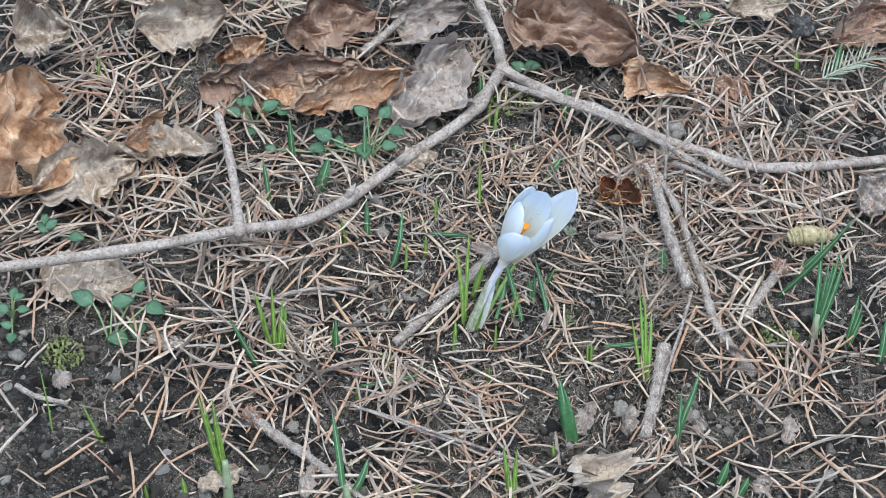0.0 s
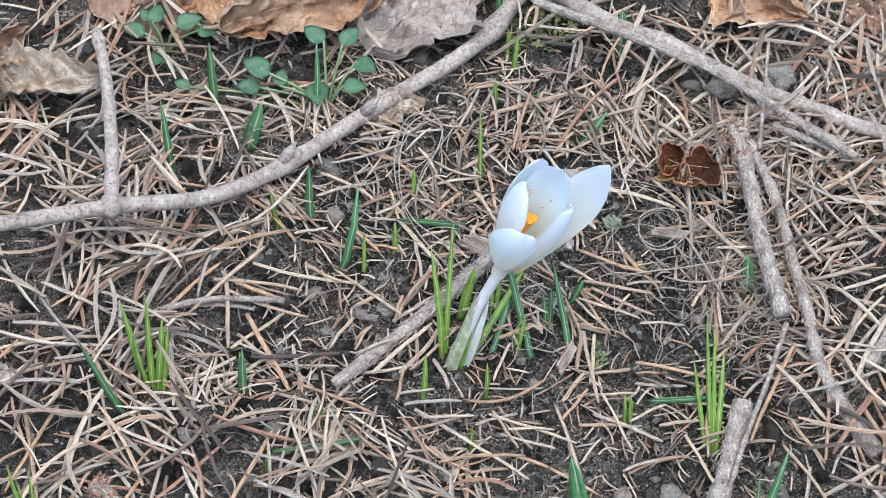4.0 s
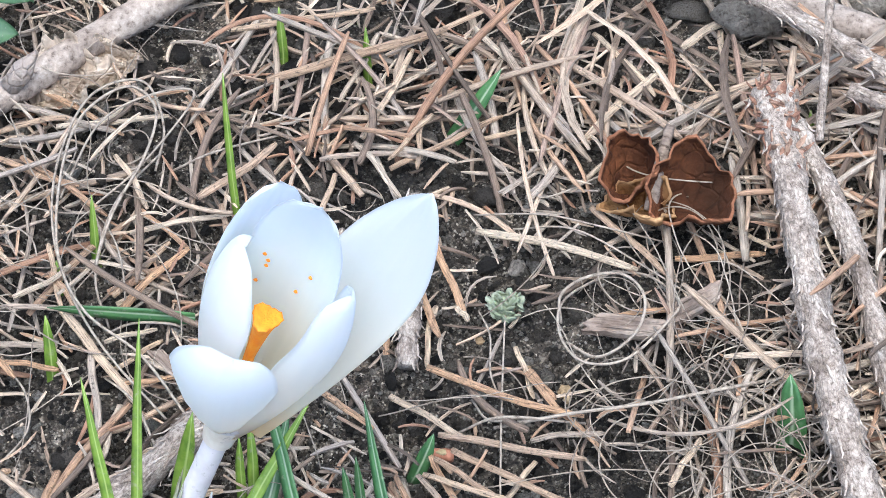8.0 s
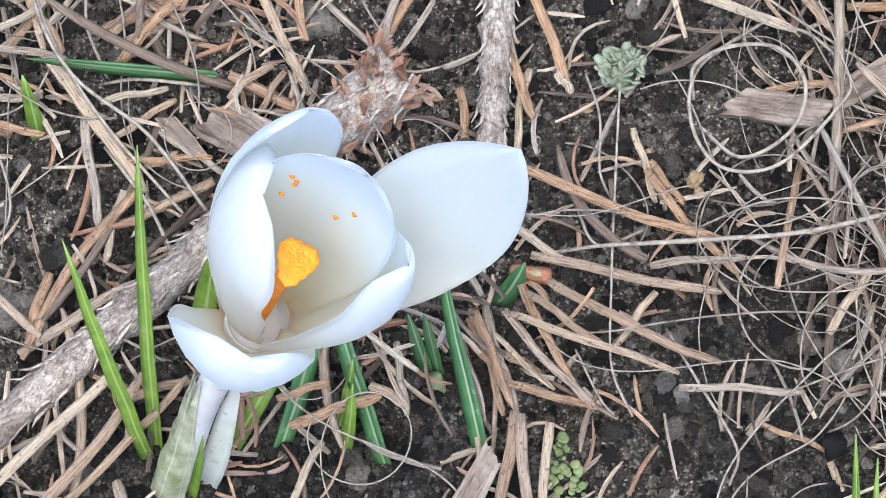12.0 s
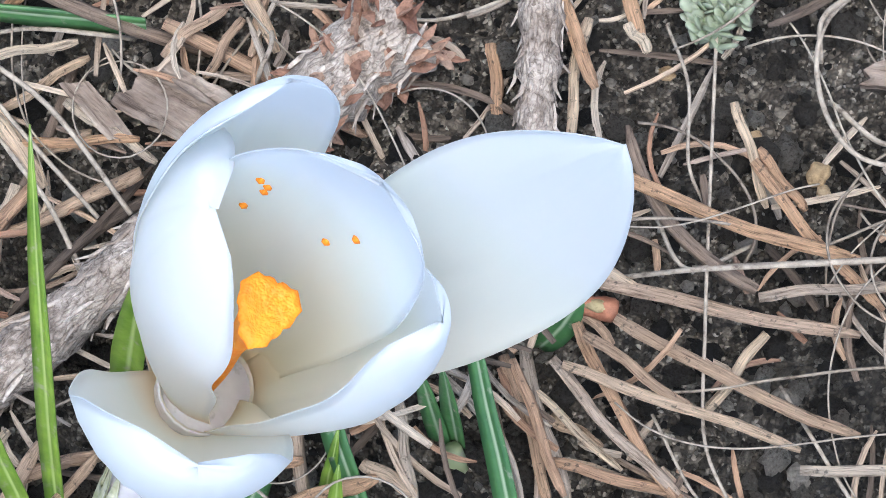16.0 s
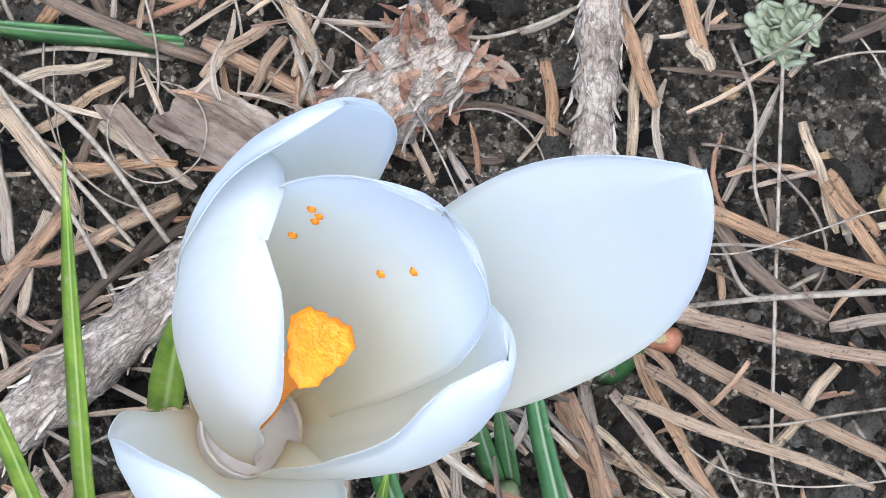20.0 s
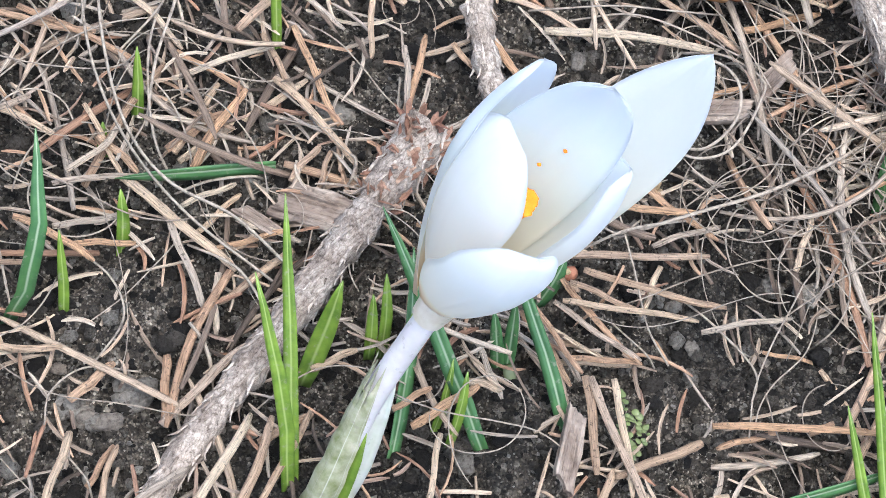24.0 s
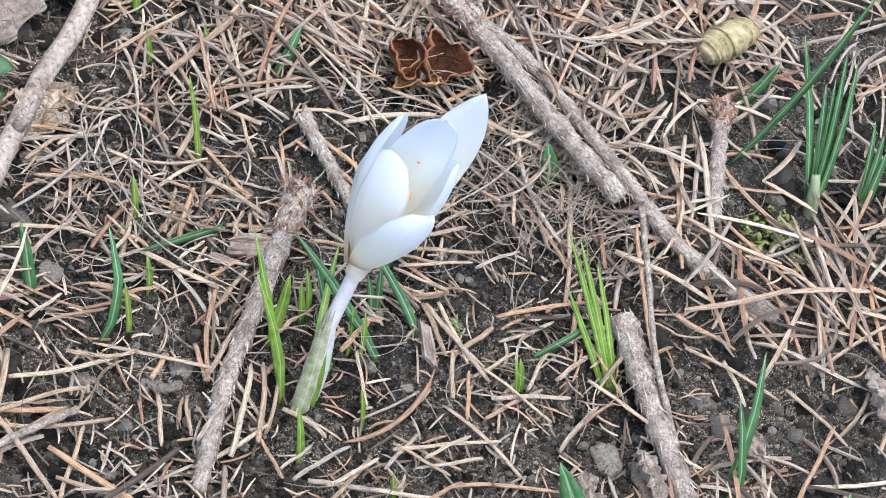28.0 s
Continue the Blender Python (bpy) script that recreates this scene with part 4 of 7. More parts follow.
def moss(label, x, y, z, r, material):
    """A cushion of many tiny upright leaflets."""
    g = np.random.default_rng(int(abs(x * 100) + abs(y * 37)))
    pieces = []
    for _ in range(int(150 * r + 40)):
        a, q = g.uniform(0, 6.28), r * g.random() ** 0.6
        px, py = x + q * np.cos(a), y + q * np.sin(a)
        p = np.array((px, py, float(ground_z(px, py)) + 0.1))
        d = unit(g.normal(0, 0.55, 3) + (0, 0, 0.8))
        h = g.uniform(0.10, 0.24) * (1 - 0.5 * q / r)
        w = g.uniform(0.04, 0.085)
        pieces.append(tube(np.array([p - d * 0.08, p + d * h * 0.3, p + d * h * 0.75, p + d * h]), np.array([0.3, 1.0, 0.9, 0.3]) * w, 6, flat=0.3))
    v, f = joined(pieces)
    tagged(link_mesh("moss_cushion", v, f, material), label, "moss", kind="stuff")


def liverwort(label, strips):
    """Short strips of overlapping rounded scales lying on the soil."""
    g = np.random.default_rng(88)
    pieces = []
    for strip in strips:
        line = smooth_line([(x, y, float(ground_z(x, y)) + 0.07) for x, y in strip], 4)
        tan, side, up = frames(line)
        for i, p in enumerate(line):
            for e in (-1, 1):
                q = p + side[i] * e * g.uniform(0.0, 0.09) + tan[i] * g.normal(0, 0.03) + (0, 0, 0.02 * g.random())
                d = unit(tan[i] * 0.25 + side[i] * e * 0.8 + np.array((0, 0, g.uniform(0.1, 0.5))))
                r = g.uniform(0.025, 0.06)
                pieces.append(tube(np.array([q - d * r, q - d * r * 0.5, q + d * r * 0.4, q + d * r * 0.9]), np.array([0.4, 0.95, 1.0, 0.45]) * r, 8, flat=0.16))
    v, f = joined(pieces)
    tagged(link_mesh("moss_cushion", v, f, M_LIVERWORT), label, "moss", kind="stuff")


def build_branch():
    t = thing("fallen_branch", "smooth grey-brown fallen branch with a fork and side shoot", "branch")
    for name, pts, r0, r1, seed in (("main_stem", BRANCH, 0.21, 0.25, 1), ("fork_arm", BRANCH_TOP, 0.24, 0.21, 2), ("fork_arm", BRANCH_RIGHT, 0.22, 0.21, 3), ("side_shoot", BRANCH_SHOOT, 0.21, 0.15, 4)):
        line = smooth_line(pts, 14)
        s = np.linspace(0, 1, len(line))
        g = np.random.default_rng(seed)
        knots = 1 + sum(0.22 * np.exp(-((s - k) / 0.02) ** 2) for k in g.uniform(0.05, 0.95, 4))
        v, f = tube(line, (r0 + (r1 - r0) * s) * knots, 18, rough=0.035, seed=seed)
        link_mesh(name, v, f, M_BARK, t, attrs={"skin": skin(line, (r0 + (r1 - r0) * s) * knots, 18, 0.3, seed * 4.1)})
    for p, d, r in ((BRANCH[3], (0.1, -0.2, 0.5), 0.34), (BRANCH[10], (0, -0.1, 0.4), 0.32)):
        d = unit(d)
        p = np.asarray(p)
        v, f = tube(np.array([p - d * 0.35, p - d * 0.15, p + d * 0.15, p + d * 0.32]), np.array([0.2, 1, 1, 0.45]) * r, 12, rough=0.10, seed=5)
        link_mesh("knot", v, f, M_BARK, t, "swollen knot in the bark")
    for k, o in ((5, (0.3, 0.5, 0.6)), (6, (0.4, 0.3, 0.6))):
        p = np.asarray(BRANCH[k])
        d = unit(o)
        v, f = tube(np.array([p + d * 0.2, p + d * 0.55, p + d * 0.95]), np.array([0.16, 0.17, 0.03]), 8)
        link_mesh("bud", v, f, M_LEAF_GREY, t, "pointed grey bud")
    return t


def chip(label, x, y, z, a, b, c, turn=0, tilt=0.0, seed=0):
    """A split flake of wood: an uneven slab with splintered ends."""
    g = np.random.default_rng(seed + 60)
    n, m = 15, 7
    s_, u = np.linspace(-1, 1, n)[:, None], np.linspace(-1, 1, m)[None]
    X = a * (s_ + 0.05 * np.where(np.abs(s_) > 0.99, g.normal(0, 1, (n, m)), 0) + 0.22 * u) + 0 * u
    Y = b * (u + 0.05 * np.sin(s_ * 4 + seed)) * (1 + 0.02 * g.normal(0, 1, (n, 1))) * (1 - 0.10 * np.clip(s_, 0, 1) ** 2)
    top = c * (0.7 + 0.16 * g.normal(0, 1, (1, m)) + 0.05 * g.normal(0, 1, (n, m))) + 0 * s_
    v = np.vstack([np.stack([X, Y, top], -1).reshape(-1, 3), np.stack([X * 0.97, Y * 0.95, top * 0 - c * 0.5], -1).reshape(-1, 3)])
    N = n * m
    f = [(i * m + j, (i + 1) * m + j, (i + 1) * m + j + 1, i * m + j + 1) for i in range(n - 1) for j in range(m - 1)]
    f += [tuple(N + q for q in reversed(x_)) for x_ in f]
    rim = [i * m for i in range(n)] + [(n - 1) * m + j for j in range(1, m)] + [i * m + m - 1 for i in range(n - 2, -1, -1)] + list(range(m - 2, 0, -1))
    f += [(rim[k], rim[(k + 1) % len(rim)], N + rim[(k + 1) % len(rim)], N + rim[k]) for k in range(len(rim))]
    t = thing("wood_chip", label, "wood chip", "chips of dead wood")
    t.matrix_world = pose(x * CM, y * CM, z * CM, tilt, 0, turn)
    link_mesh("slab", v, f, M_WOOD, t, smooth=False)
    for side_ in (-0.55, 0.5):
        line = np.array([(-0.8 * a, side_ * b, c * 0.55), (-0.1 * a, (side_ + 0.05) * b, c * 0.8), (0.7 * a, (side_ - 0.04) * b, c * 0.6)])
        link_mesh("splinter", *tube(line, np.array([0.3, 1.0, 0.2]) * 0.13 * b, 6, flat=0.7), M_WOOD, t)
    return t


def bowl(name, parent, c, rx, ry, depth, face, wave, seed, material):
    """A dry cup with a waved, thick pale rim, open towards face."""
    Z = unit(face)
    X = unit(np.cross((0.0, 1.0, 0.35), Z))
    Y = np.cross(Z, X)
    n, m = 12, 36
    q, a = np.linspace(0.02, 1, n)[:, None], np.linspace(0, 2 * np.pi, m, endpoint=False)[None]
    rim = 1 + wave * np.sin(3 * a + seed) + 0.6 * wave * np.sin(5 * a + 2 * seed) + 0.35 * wave * np.sin(11 * a + 3 * seed)
    R = np.sin(q * np.pi * 0.52) * (1 + (rim - 1) * q)
    h = depth * (1 - np.cos(q * np.pi * 0.5)) * (1 + 1.6 * wave * np.sin(2 * a + seed) * q) + 0.05 * depth * np.sin(6 * a + 9 * q + seed) * q + 0.04 * depth * np.sin(13 * a - 7 * q) * q
    g = np.asarray(c, float) + (R * np.cos(a) * rx)[..., None] * X + (R * np.sin(a) * ry)[..., None] * Y + (h + 0.0 * a)[..., None] * Z
    back = np.asarray(c, float) + (R * np.cos(a) * (rx + 0.035))[..., None] * X + (R * np.sin(a) * (ry + 0.035))[..., None] * Y + (h - 0.035)[..., None] * Z
    v = np.vstack([g.reshape(-1, 3), back.reshape(-1, 3)])
    N = n * m
    f = [(i * m + j, i * m + (j + 1) % m, (i + 1) * m + (j + 1) % m, (i + 1) * m + j) for i in range(n - 1) for j in range(m)]
    f += [tuple(N + x for x in reversed(y)) for y in f]
    f += [((n - 1) * m + j, (n - 1) * m + (j + 1) % m, N + (n - 1) * m + (j + 1) % m, N + (n - 1) * m + j) for j in range(m)]
    att = np.tile(np.where(q > 0.95, 0.9, 0.0) + 0 * a, (1, 1)).ravel()
    return link_mesh(name, v, f, material, parent, attrs={"vein": np.concatenate([att, att])})


def cup_leaf(label, x, y, z):
    """The dead leaf that has dried into two cups on either side of its stalk."""
    t = thing("cupped_leaf", label, "leaf", "dead leaves on the ground")
    p = np.array((x, y, z), float)
    bowl("cup", t, p + (-0.36, 0.10, 0.05), 0.34, 0.46, 0.60, (-0.05, -0.35, 0.85), 0.14, 1.0, M_LEAF_CUP)
    bowl("cup", t, p + (0.42, 0.02, 0.0), 0.56, 0.54, 0.62, (0.15, -0.35, 0.85), 0.15, 2.4, M_LEAF_CUP)
    bowl("cup", t, p + (-0.08, -0.34, -0.08), 0.46, 0.26, 0.34, (-0.1, -0.2, 0.9), 0.28, 4.0, M_LEAF_FLAP)
    line = smooth_line([p + (0.0, 0.55, 0.75), p + (0.0, 0.1, 0.45), p + (0.02, -0.45, 0.1)], 6)
    v, f = tube(line, np.linspace(0.07, 0.085, len(line)), 8, rough=0.15, seed=3)
    link_mesh("stalk", v, f, M_WOOD, t, "grey woody stalk")
    return t


# the crocus's own leaves: foot, tip, width, bow, seed
CROCUS_BLADES = [
    (2.15, 0.85, 0.75, 0.42, 3.31, 2.28, 0.105, 0.12, 1),
    (3.25, 1.00, 0.80, 1.96, 3.07, 2.30, 0.095, 0.10, 2),
    (0.93, 0.60, 0.60, 0.90, 3.07, 1.80, 0.10, 0.08, 3),
    (0.35, 0.25, 0.50, 1.30, 2.90, 2.30, 0.09, -0.05, 4),
    (-0.22, 0.17, 0.45, -0.90, 2.73, 3.34, 0.085, 0.06, 5),
    (-0.27, 0.17, 0.45, -1.20, 1.59, 3.46, 0.085, 0.12, 6),
    (1.43, 1.14, 0.60, 1.50, 1.76, 1.46, 0.05, 0.10, 7),
]


# ---- the crocus ----
NECK = np.array((0.86, 1.26, 3.74))
AXIS = unit((0.30, 0.20, 0.93))


def petal(parent, tip, width, bulge, cup, roll=0.0, back=0.0, base_out=0.16, sharp=0.75, belly=0.52, curl=0.0, seed=0):
    """One petal from the neck to its tip: it bellies outward, its edges cup inward and its end may bend back."""
    tip = np.asarray(tip, float)
    rad = tip - NECK
    rad = rad - AXIS * (rad @ AXIS)
    out = unit(rad)
    base = NECK + out * base_out
    side = np.cross(AXIS, out)
    side, out2 = side * np.cos(roll) + out * np.sin(roll), out * np.cos(roll) - side * np.sin(roll)
    n, m = 40, 25
    s, u = np.linspace(0, 1, n)[:, None], np.linspace(-1, 1, m)[None]
    mid = (base + tip) / 2 + out * bulge
    c = base * (1 - s) ** 2 + 2 * mid * s * (1 - s) + tip * s * s + out * back * np.maximum(0, s - 0.55) ** 2 * 5
    d = np.gradient(c, axis=0)
    d /= np.linalg.norm(d, axis=1, keepdims=True)
    nor = out2 - d * (d @ out2)[:, None]
    nor /= np.linalg.norm(nor, axis=1, keepdims=True)
    w = width * 0.5 * (0.34 + 0.66 * np.sin(np.pi * 0.5 * np.minimum(1, s / belly))) * np.maximum(0.0, 1 - np.maximum(0, (s - 0.55) / 0.45) ** 2.2) ** sharp
    # cupped over its lower part, flatter or turned back towards the end
    k = cup * (1 - curl * np.clip((s - 0.45) / 0.55, 0, 1))
    wave = 0.022 * width * np.sin(s * 8 + u * 3 + seed * 2.1) * u * u + 0.012 * width * np.sin(s * 17 + 5 * u + seed) * np.abs(u) ** 3
    crease = 0.010 * np.cos(u * 26 + seed) * np.sin(np.pi * s) * (1 - u * u)
    across = u * w * (1 - 0.10 * np.abs(k) * u * u)
    lift = -(k * w * u * u) + wave + crease + 0.02 * np.exp(-(u / 0.12) ** 2) * (1 - s)
    g = c[:, None] + across[..., None] * side + lift[..., None] * nor[:, None]
    g[..., 2] += 0.012 * width * np.sin(u * 7 + seed * 3) * np.maximum(0, s - 0.8) * 5
    N = n * m
    nr = np.cross(np.gradient(g, axis=0), np.gradient(g, axis=1))
    nr /= np.linalg.norm(nr, axis=-1, keepdims=True) + 1e-9
    sign = 1.0 if np.sum(nr * out) > 0 else -1.0
    ws = np.minimum(1, w / (0.16 * width))
    th = 0.04 * np.clip(1 - np.abs(u) ** 6, 0.25, 1)[..., None] * ws[..., None]
    inner, outer = g, g + sign * nr * th
    v = np.vstack([inner.reshape(-1, 3), outer.reshape(-1, 3)])
    f = [(i * m + j, (i + 1) * m + j, (i + 1) * m + j + 1, i * m + j + 1) for i in range(n - 1) for j in range(m - 1)]
    f += [tuple(N + q for q in reversed(x)) for x in f]
    rim = [i * m for i in range(n)] + [(n - 1) * m + j for j in range(1, m)] + [i * m + m - 1 for i in range(n - 2, -1, -1)] + list(range(m - 2, 0, -1))
    f += [(rim[q], rim[(q + 1) % len(rim)], N + rim[(q + 1) % len(rim)], N + rim[q]) for q in range(len(rim))]
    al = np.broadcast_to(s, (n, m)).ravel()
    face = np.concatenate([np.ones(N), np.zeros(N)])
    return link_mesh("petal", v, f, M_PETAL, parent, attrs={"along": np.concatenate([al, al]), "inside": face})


def build_crocus():
    c = thing("crocus", "white crocus in bloom with orange stigma growing from bare soil", "flower")
    # outer petals: the tall one behind, the wide spread one and the short one that folds open to the front
    petal(c, (1.29, 2.69, 7.08), 1.14, 0.67, 0.55, roll=0.06, back=-0.11, base_out=0.30, sharp=0.40, belly=0.72, curl=0.32, seed=1)
    petal(c, (3.14, 2.79, 7.32), 1.36, 0.20, 0.00, roll=-0.68, back=0.01, base_out=0.29, sharp=0.84, belly=0.85, curl=0.06, seed=2)
    petal(c, (1.48, 0.40, 6.33), 1.42, 0.48, 0.74, roll=-0.27, back=-0.23, base_out=0.03, sharp=0.40, belly=0.59, curl=0.31, seed=3)
    # inner petals, upright and cupped round the stigma
    behind = petal(c, (2.06, 2.31, 7.32), 1.38, 0.41, 0.31, roll=0.21, back=-0.13, base_out=0.30, sharp=0.32, belly=0.65, curl=0.02, seed=4)
    petal(c, (2.74, 1.75, 6.33), 1.14, 0.35, 0.81, roll=0.10, back=-0.28, base_out=0.17, sharp=0.40, belly=0.64, curl=0.04, seed=5)
    petal(c, (0.98, 1.94, 6.70), 1.59, 0.60, 0.62, roll=-0.48, back=-0.15, base_out=0.03, sharp=0.52, belly=0.79, curl=0.13, seed=6)
    line = smooth_line([(-0.05, -0.05, -0.3), (0.12, 0.25, 0.8), (0.38, 0.72, 2.2), (0.68, 1.08, 3.2), tuple(NECK - AXIS * 0.1), tuple(NECK + AXIS * 0.15), tuple(NECK + AXIS * 0.42)], 8)
    s = np.linspace(0, 1, len(line))
    v, f = tube(line, np.interp(s, [0, 0.4, 0.6, 0.7, 0.8, 0.9, 1], [0.17, 0.155, 0.155, 0.175, 0.22, 0.29, 0.30]), 20)
    link_mesh("flower_tube", v, f, M_TUBE, c, "pale lilac-white flower tube")
    line = smooth_line([NECK - AXIS * 0.2, NECK + AXIS * 0.15, NECK + AXIS * 0.48], 6)
    v, f = tube(line, np.linspace(0.20, 0.30, len(line)), 20)
    link_mesh("throat", v, f[:-40], M_THROAT, c, "cream funnel where the petals join")
    # stigma: a style that flares into three frilled lobes
    top = NECK + AXIS * 1.66 + np.array((-0.06, -0.03, 0))
    style = link_mesh("style", *tube(smooth_line([NECK + AXIS * 0.1, NECK + AXIS * 0.8, top], 6), 0.05, 8), M_STIGMA, c, "orange style")
    ln = smooth_line([top - AXIS * 0.5, top - AXIS * 0.1, top + AXIS * 0.25, top + AXIS * 0.42, top + AXIS * 0.50], 7)
    rad = np.interp(np.linspace(0, 1, len(ln)), [0, 0.3, 0.75, 0.92, 1], [0.06, 0.10, 0.19, 0.225, 0.16])
    v, f = tube(ln, rad, 36, flat=0.8)
    turn = np.tile(np.arange(36) * np.pi / 18, len(ln))
    axis_pt = np.repeat(ln, 36, 0)
    lobe = 1 + (0.16 * np.cos(3 * turn) + 0.06 * np.cos(13 * turn)) * np.repeat(np.linspace(0, 1, len(ln)), 36)
    v[:-2] = axis_pt + (v[:-2] - axis_pt) * lobe[:, None]
    v[-1] -= AXIS * 0.10
    link_mesh("stigma", v, f, M_STIGMA, style, "bright orange flared and frilled stigma")
    # papery sheath round the foot of the tube, split open on one side
    rows = []
    n, m = 16, 13
    line = smooth_line([(-0.08, -0.08, -0.3), (0.05, 0.12, 0.7), (0.24, 0.50, 1.6), (0.44, 0.86, 2.6)], 5)
    tan, side, up = frames(line)
    for i, p in enumerate(line):
        q = i / (len(line) - 1)
        r = 0.225 - 0.06 * q ** 0.8 + 0.012 * np.sin(i * 2.1)
        span = 4.4 * (1 - 0.62 * q * q)
        for j in range(m):
            a = 2.2 - span / 2 + span * j / (m - 1)
            rr = r * (1 + 0.05 * np.sin(j * 2.3 + 0.3 * i))
            rows.append(p + rr * (np.cos(a) * side[i] + np.sin(a) * up[i]) + tan[i] * 0.35 * np.sin(j * 1.7) * q ** 3)
    n = len(line)
    v = np.array(rows)
    ctr = np.repeat(line, m, 0)
    v2 = ctr + (v - ctr) * 0.9
    f = [(i * m + j, (i + 1) * m + j, (i + 1) * m + j + 1, i * m + j + 1) for i in range(n - 1) for j in range(m - 1)]
    N = n * m
    f += [tuple(N + q for q in reversed(x)) for x in f]
    rim = [i * m for i in range(n)] + [(n - 1) * m + j for j in range(1, m)] + [i * m + m - 1 for i in range(n - 2, -1, -1)] + list(range(m - 2, 0, -1))
    f += [(rim[k], rim[(k + 1) % len(rim)], N + rim[(k + 1) % len(rim)], N + rim[k]) for k in range(len(rim))]
    rib = np.tile(np.abs(np.sin(np.arange(m) * 1.9)) ** 2, n)
    link_mesh("sheath", np.vstack([v, v2]), f, M_SHEATH, c, "translucent greenish-white membrane sheath, split open", attrs={"across": np.concatenate([rib, rib])})
    v, f, a = blade_mesh((0.02, -0.16, -0.3), (0.40, 0.56, 2.0), 0.16, 0.05, seed=22)
    link_mesh("leaf_blade", v, f, M_SPROUT, c, "bright green blade pressed to the sheath", attrs={"across": a})
    v, f, a = blade_mesh((0.16, -0.06, -0.3), (0.66, 1.10, 2.45), 0.13, 0.08, seed=21)
    link_mesh("membrane_flap", v, f, M_MEMBRANE, c, "white papery membrane flap", attrs={"across": a})
    for i, j in ((24, 19), (25, 20), (23, 19), (26, 9), (22, 11), (20, 20)):
        q = np.array(behind.data.vertices[i * 25 + j].co) / CM
        v, f = tube(np.array([q - AXIS * 0.02, q, q + AXIS * 0.03]), np.array([0.012, 0.03, 0.008]), 6)
        link_mesh("pollen_grain", v, f, M_STIGMA, c)
    for bx, by, bz, tx, ty, tz, w, cv, seed in CROCUS_BLADES:
        v, f, a = blade_mesh((bx, by, bz - 0.3), (tx, ty, tz), w, cv, seed=seed)
        link_mesh("leaf_blade", v, f, M_SPROUT if seed > 3 else M_BLADE, c, "bright green blade" if seed > 3 else "dark green blade with a white midrib", attrs={"across": a})
    return c


build_crocus()


# ---- green sprouts ----
sprout("single thick dark green crocus leaf curving upward", [(-3.91, 2.03, 0.75, -3.85, 3.34, 3.09, 0.105, 0.28)], M_BLADE, None)
sprout("small yellow-green shoot pushing out of the soil", [(-3.21, 2.11, 0.69, -3.43, 2.68, 1.89, 0.06, 0.08)], M_SPROUT, None)
sprout("small yellow-green shoot pushing out of the soil", [(-2.60, 2.99, 0.89, -2.74, 3.41, 1.76, 0.08, 0.08)], M_SPROUT, None)
sprout("small yellow-green shoot pushing out of the soil", [(-2.57, 4.63, 1.27, -2.73, 5.13, 2.30, 0.07, 0.08)], M_SPROUT, None)
sprout("small yellow-green shoot pushing out of the soil", [(-0.89, 5.76, 1.53, -1.32, 6.73, 3.55, 0.06, 0.08)], M_SPROUT, None)
sprout("small yellow-green shoot pushing out of the soil", [(-1.32, 8.61, 1.58, -1.48, 9.03, 2.42, 0.07, 0.08)], M_SPROUT, None)
sprout("small yellow-green shoot pushing out of the soil", [(-0.01, 8.61, 1.67, -0.15, 9.00, 2.46, 0.06, 0.08)], M_SPROUT, None)
sprout("small yellow-green shoot pushing out of the soil", [(-5.95, 2.71, 1.06, -6.34, 3.09, 2.03, 0.10, 0.08)], M_SPROUT, None)
sprout("small yellow-green shoot pushing out of the soil", [(-2.96, 4.17, 1.17, -3.03, 4.40, 1.63, 0.07, 0.08)], M_SPROUT, None)
sprout("small yellow-green shoot pushing out of the soil", [(-1.50, 10.57, 1.49, -1.66, 11.04, 2.41, 0.07, 0.08)], M_SPROUT, None)
sprout("small yellow-green shoot pushing out of the soil", [(6.29, 9.31, 1.84, 6.19, 9.54, 2.29, 0.06, 0.08)], M_SPROUT, None)
sprout("small yellow-green shoot pushing out of the soil", [(-0.36, -1.38, 0.56, -0.55, -0.73, 1.85, 0.08, 0.08)], M_SPROUT, None)
sprout("small yellow-green shoot pushing out of the soil", [(1.22, -0.70, 0.63, 1.08, -0.26, 1.50, 0.06, 0.08)], M_SPROUT, None)
sprout("small yellow-green shoot pushing out of the soil", [(-2.73, -3.28, 0.86, -2.81, -2.96, 1.50, 0.08, 0.08)], M_SPROUT, None)
sprout("small yellow-green shoot pushing out of the soil", [(1.35, -2.55, 0.67, 1.25, -2.24, 1.27, 0.06, 0.08)], M_SPROUT, None)
sprout("small yellow-green shoot pushing out of the soil", [(5.19, -0.09, 0.44, 5.05, 0.27, 1.13, 0.07, 0.08)], M_SPROUT, None)
sprout("small yellow-green shoot pushing out of the soil", [(-5.08, -3.04, 0.96, -5.29, -2.47, 2.04, 0.07, 0.08)], M_SPROUT, None)
sprout("small yellow-green shoot pushing out of the soil", [(-2.94, -3.24, 0.87, -3.05, -2.95, 1.41, 0.08, 0.08)], M_SPROUT, None)
sprout("small yellow-green shoot pushing out of the soil", [(-3.58, -5.09, 0.88, -3.67, -4.86, 1.31, 0.08, 0.08)], M_SPROUT, None)
sprout("small yellow-green shoot pushing out of the soil", [(4.64, -5.54, 0.41, 4.54, -5.19, 1.05, 0.08, 0.08)], M_SPROUT, None)
sprout("small yellow-green shoot pushing out of the soil", [(-12.67, -9.88, 0.58, -13.76, -9.33, 2.05, 0.07, 0.08)], M_SPROUT, None)
sprout("small yellow-green shoot pushing out of the soil", [(-1.20, 10.24, 1.53, -1.32, 10.85, 2.66, 0.08, 0.08)], M_SPROUT, None)
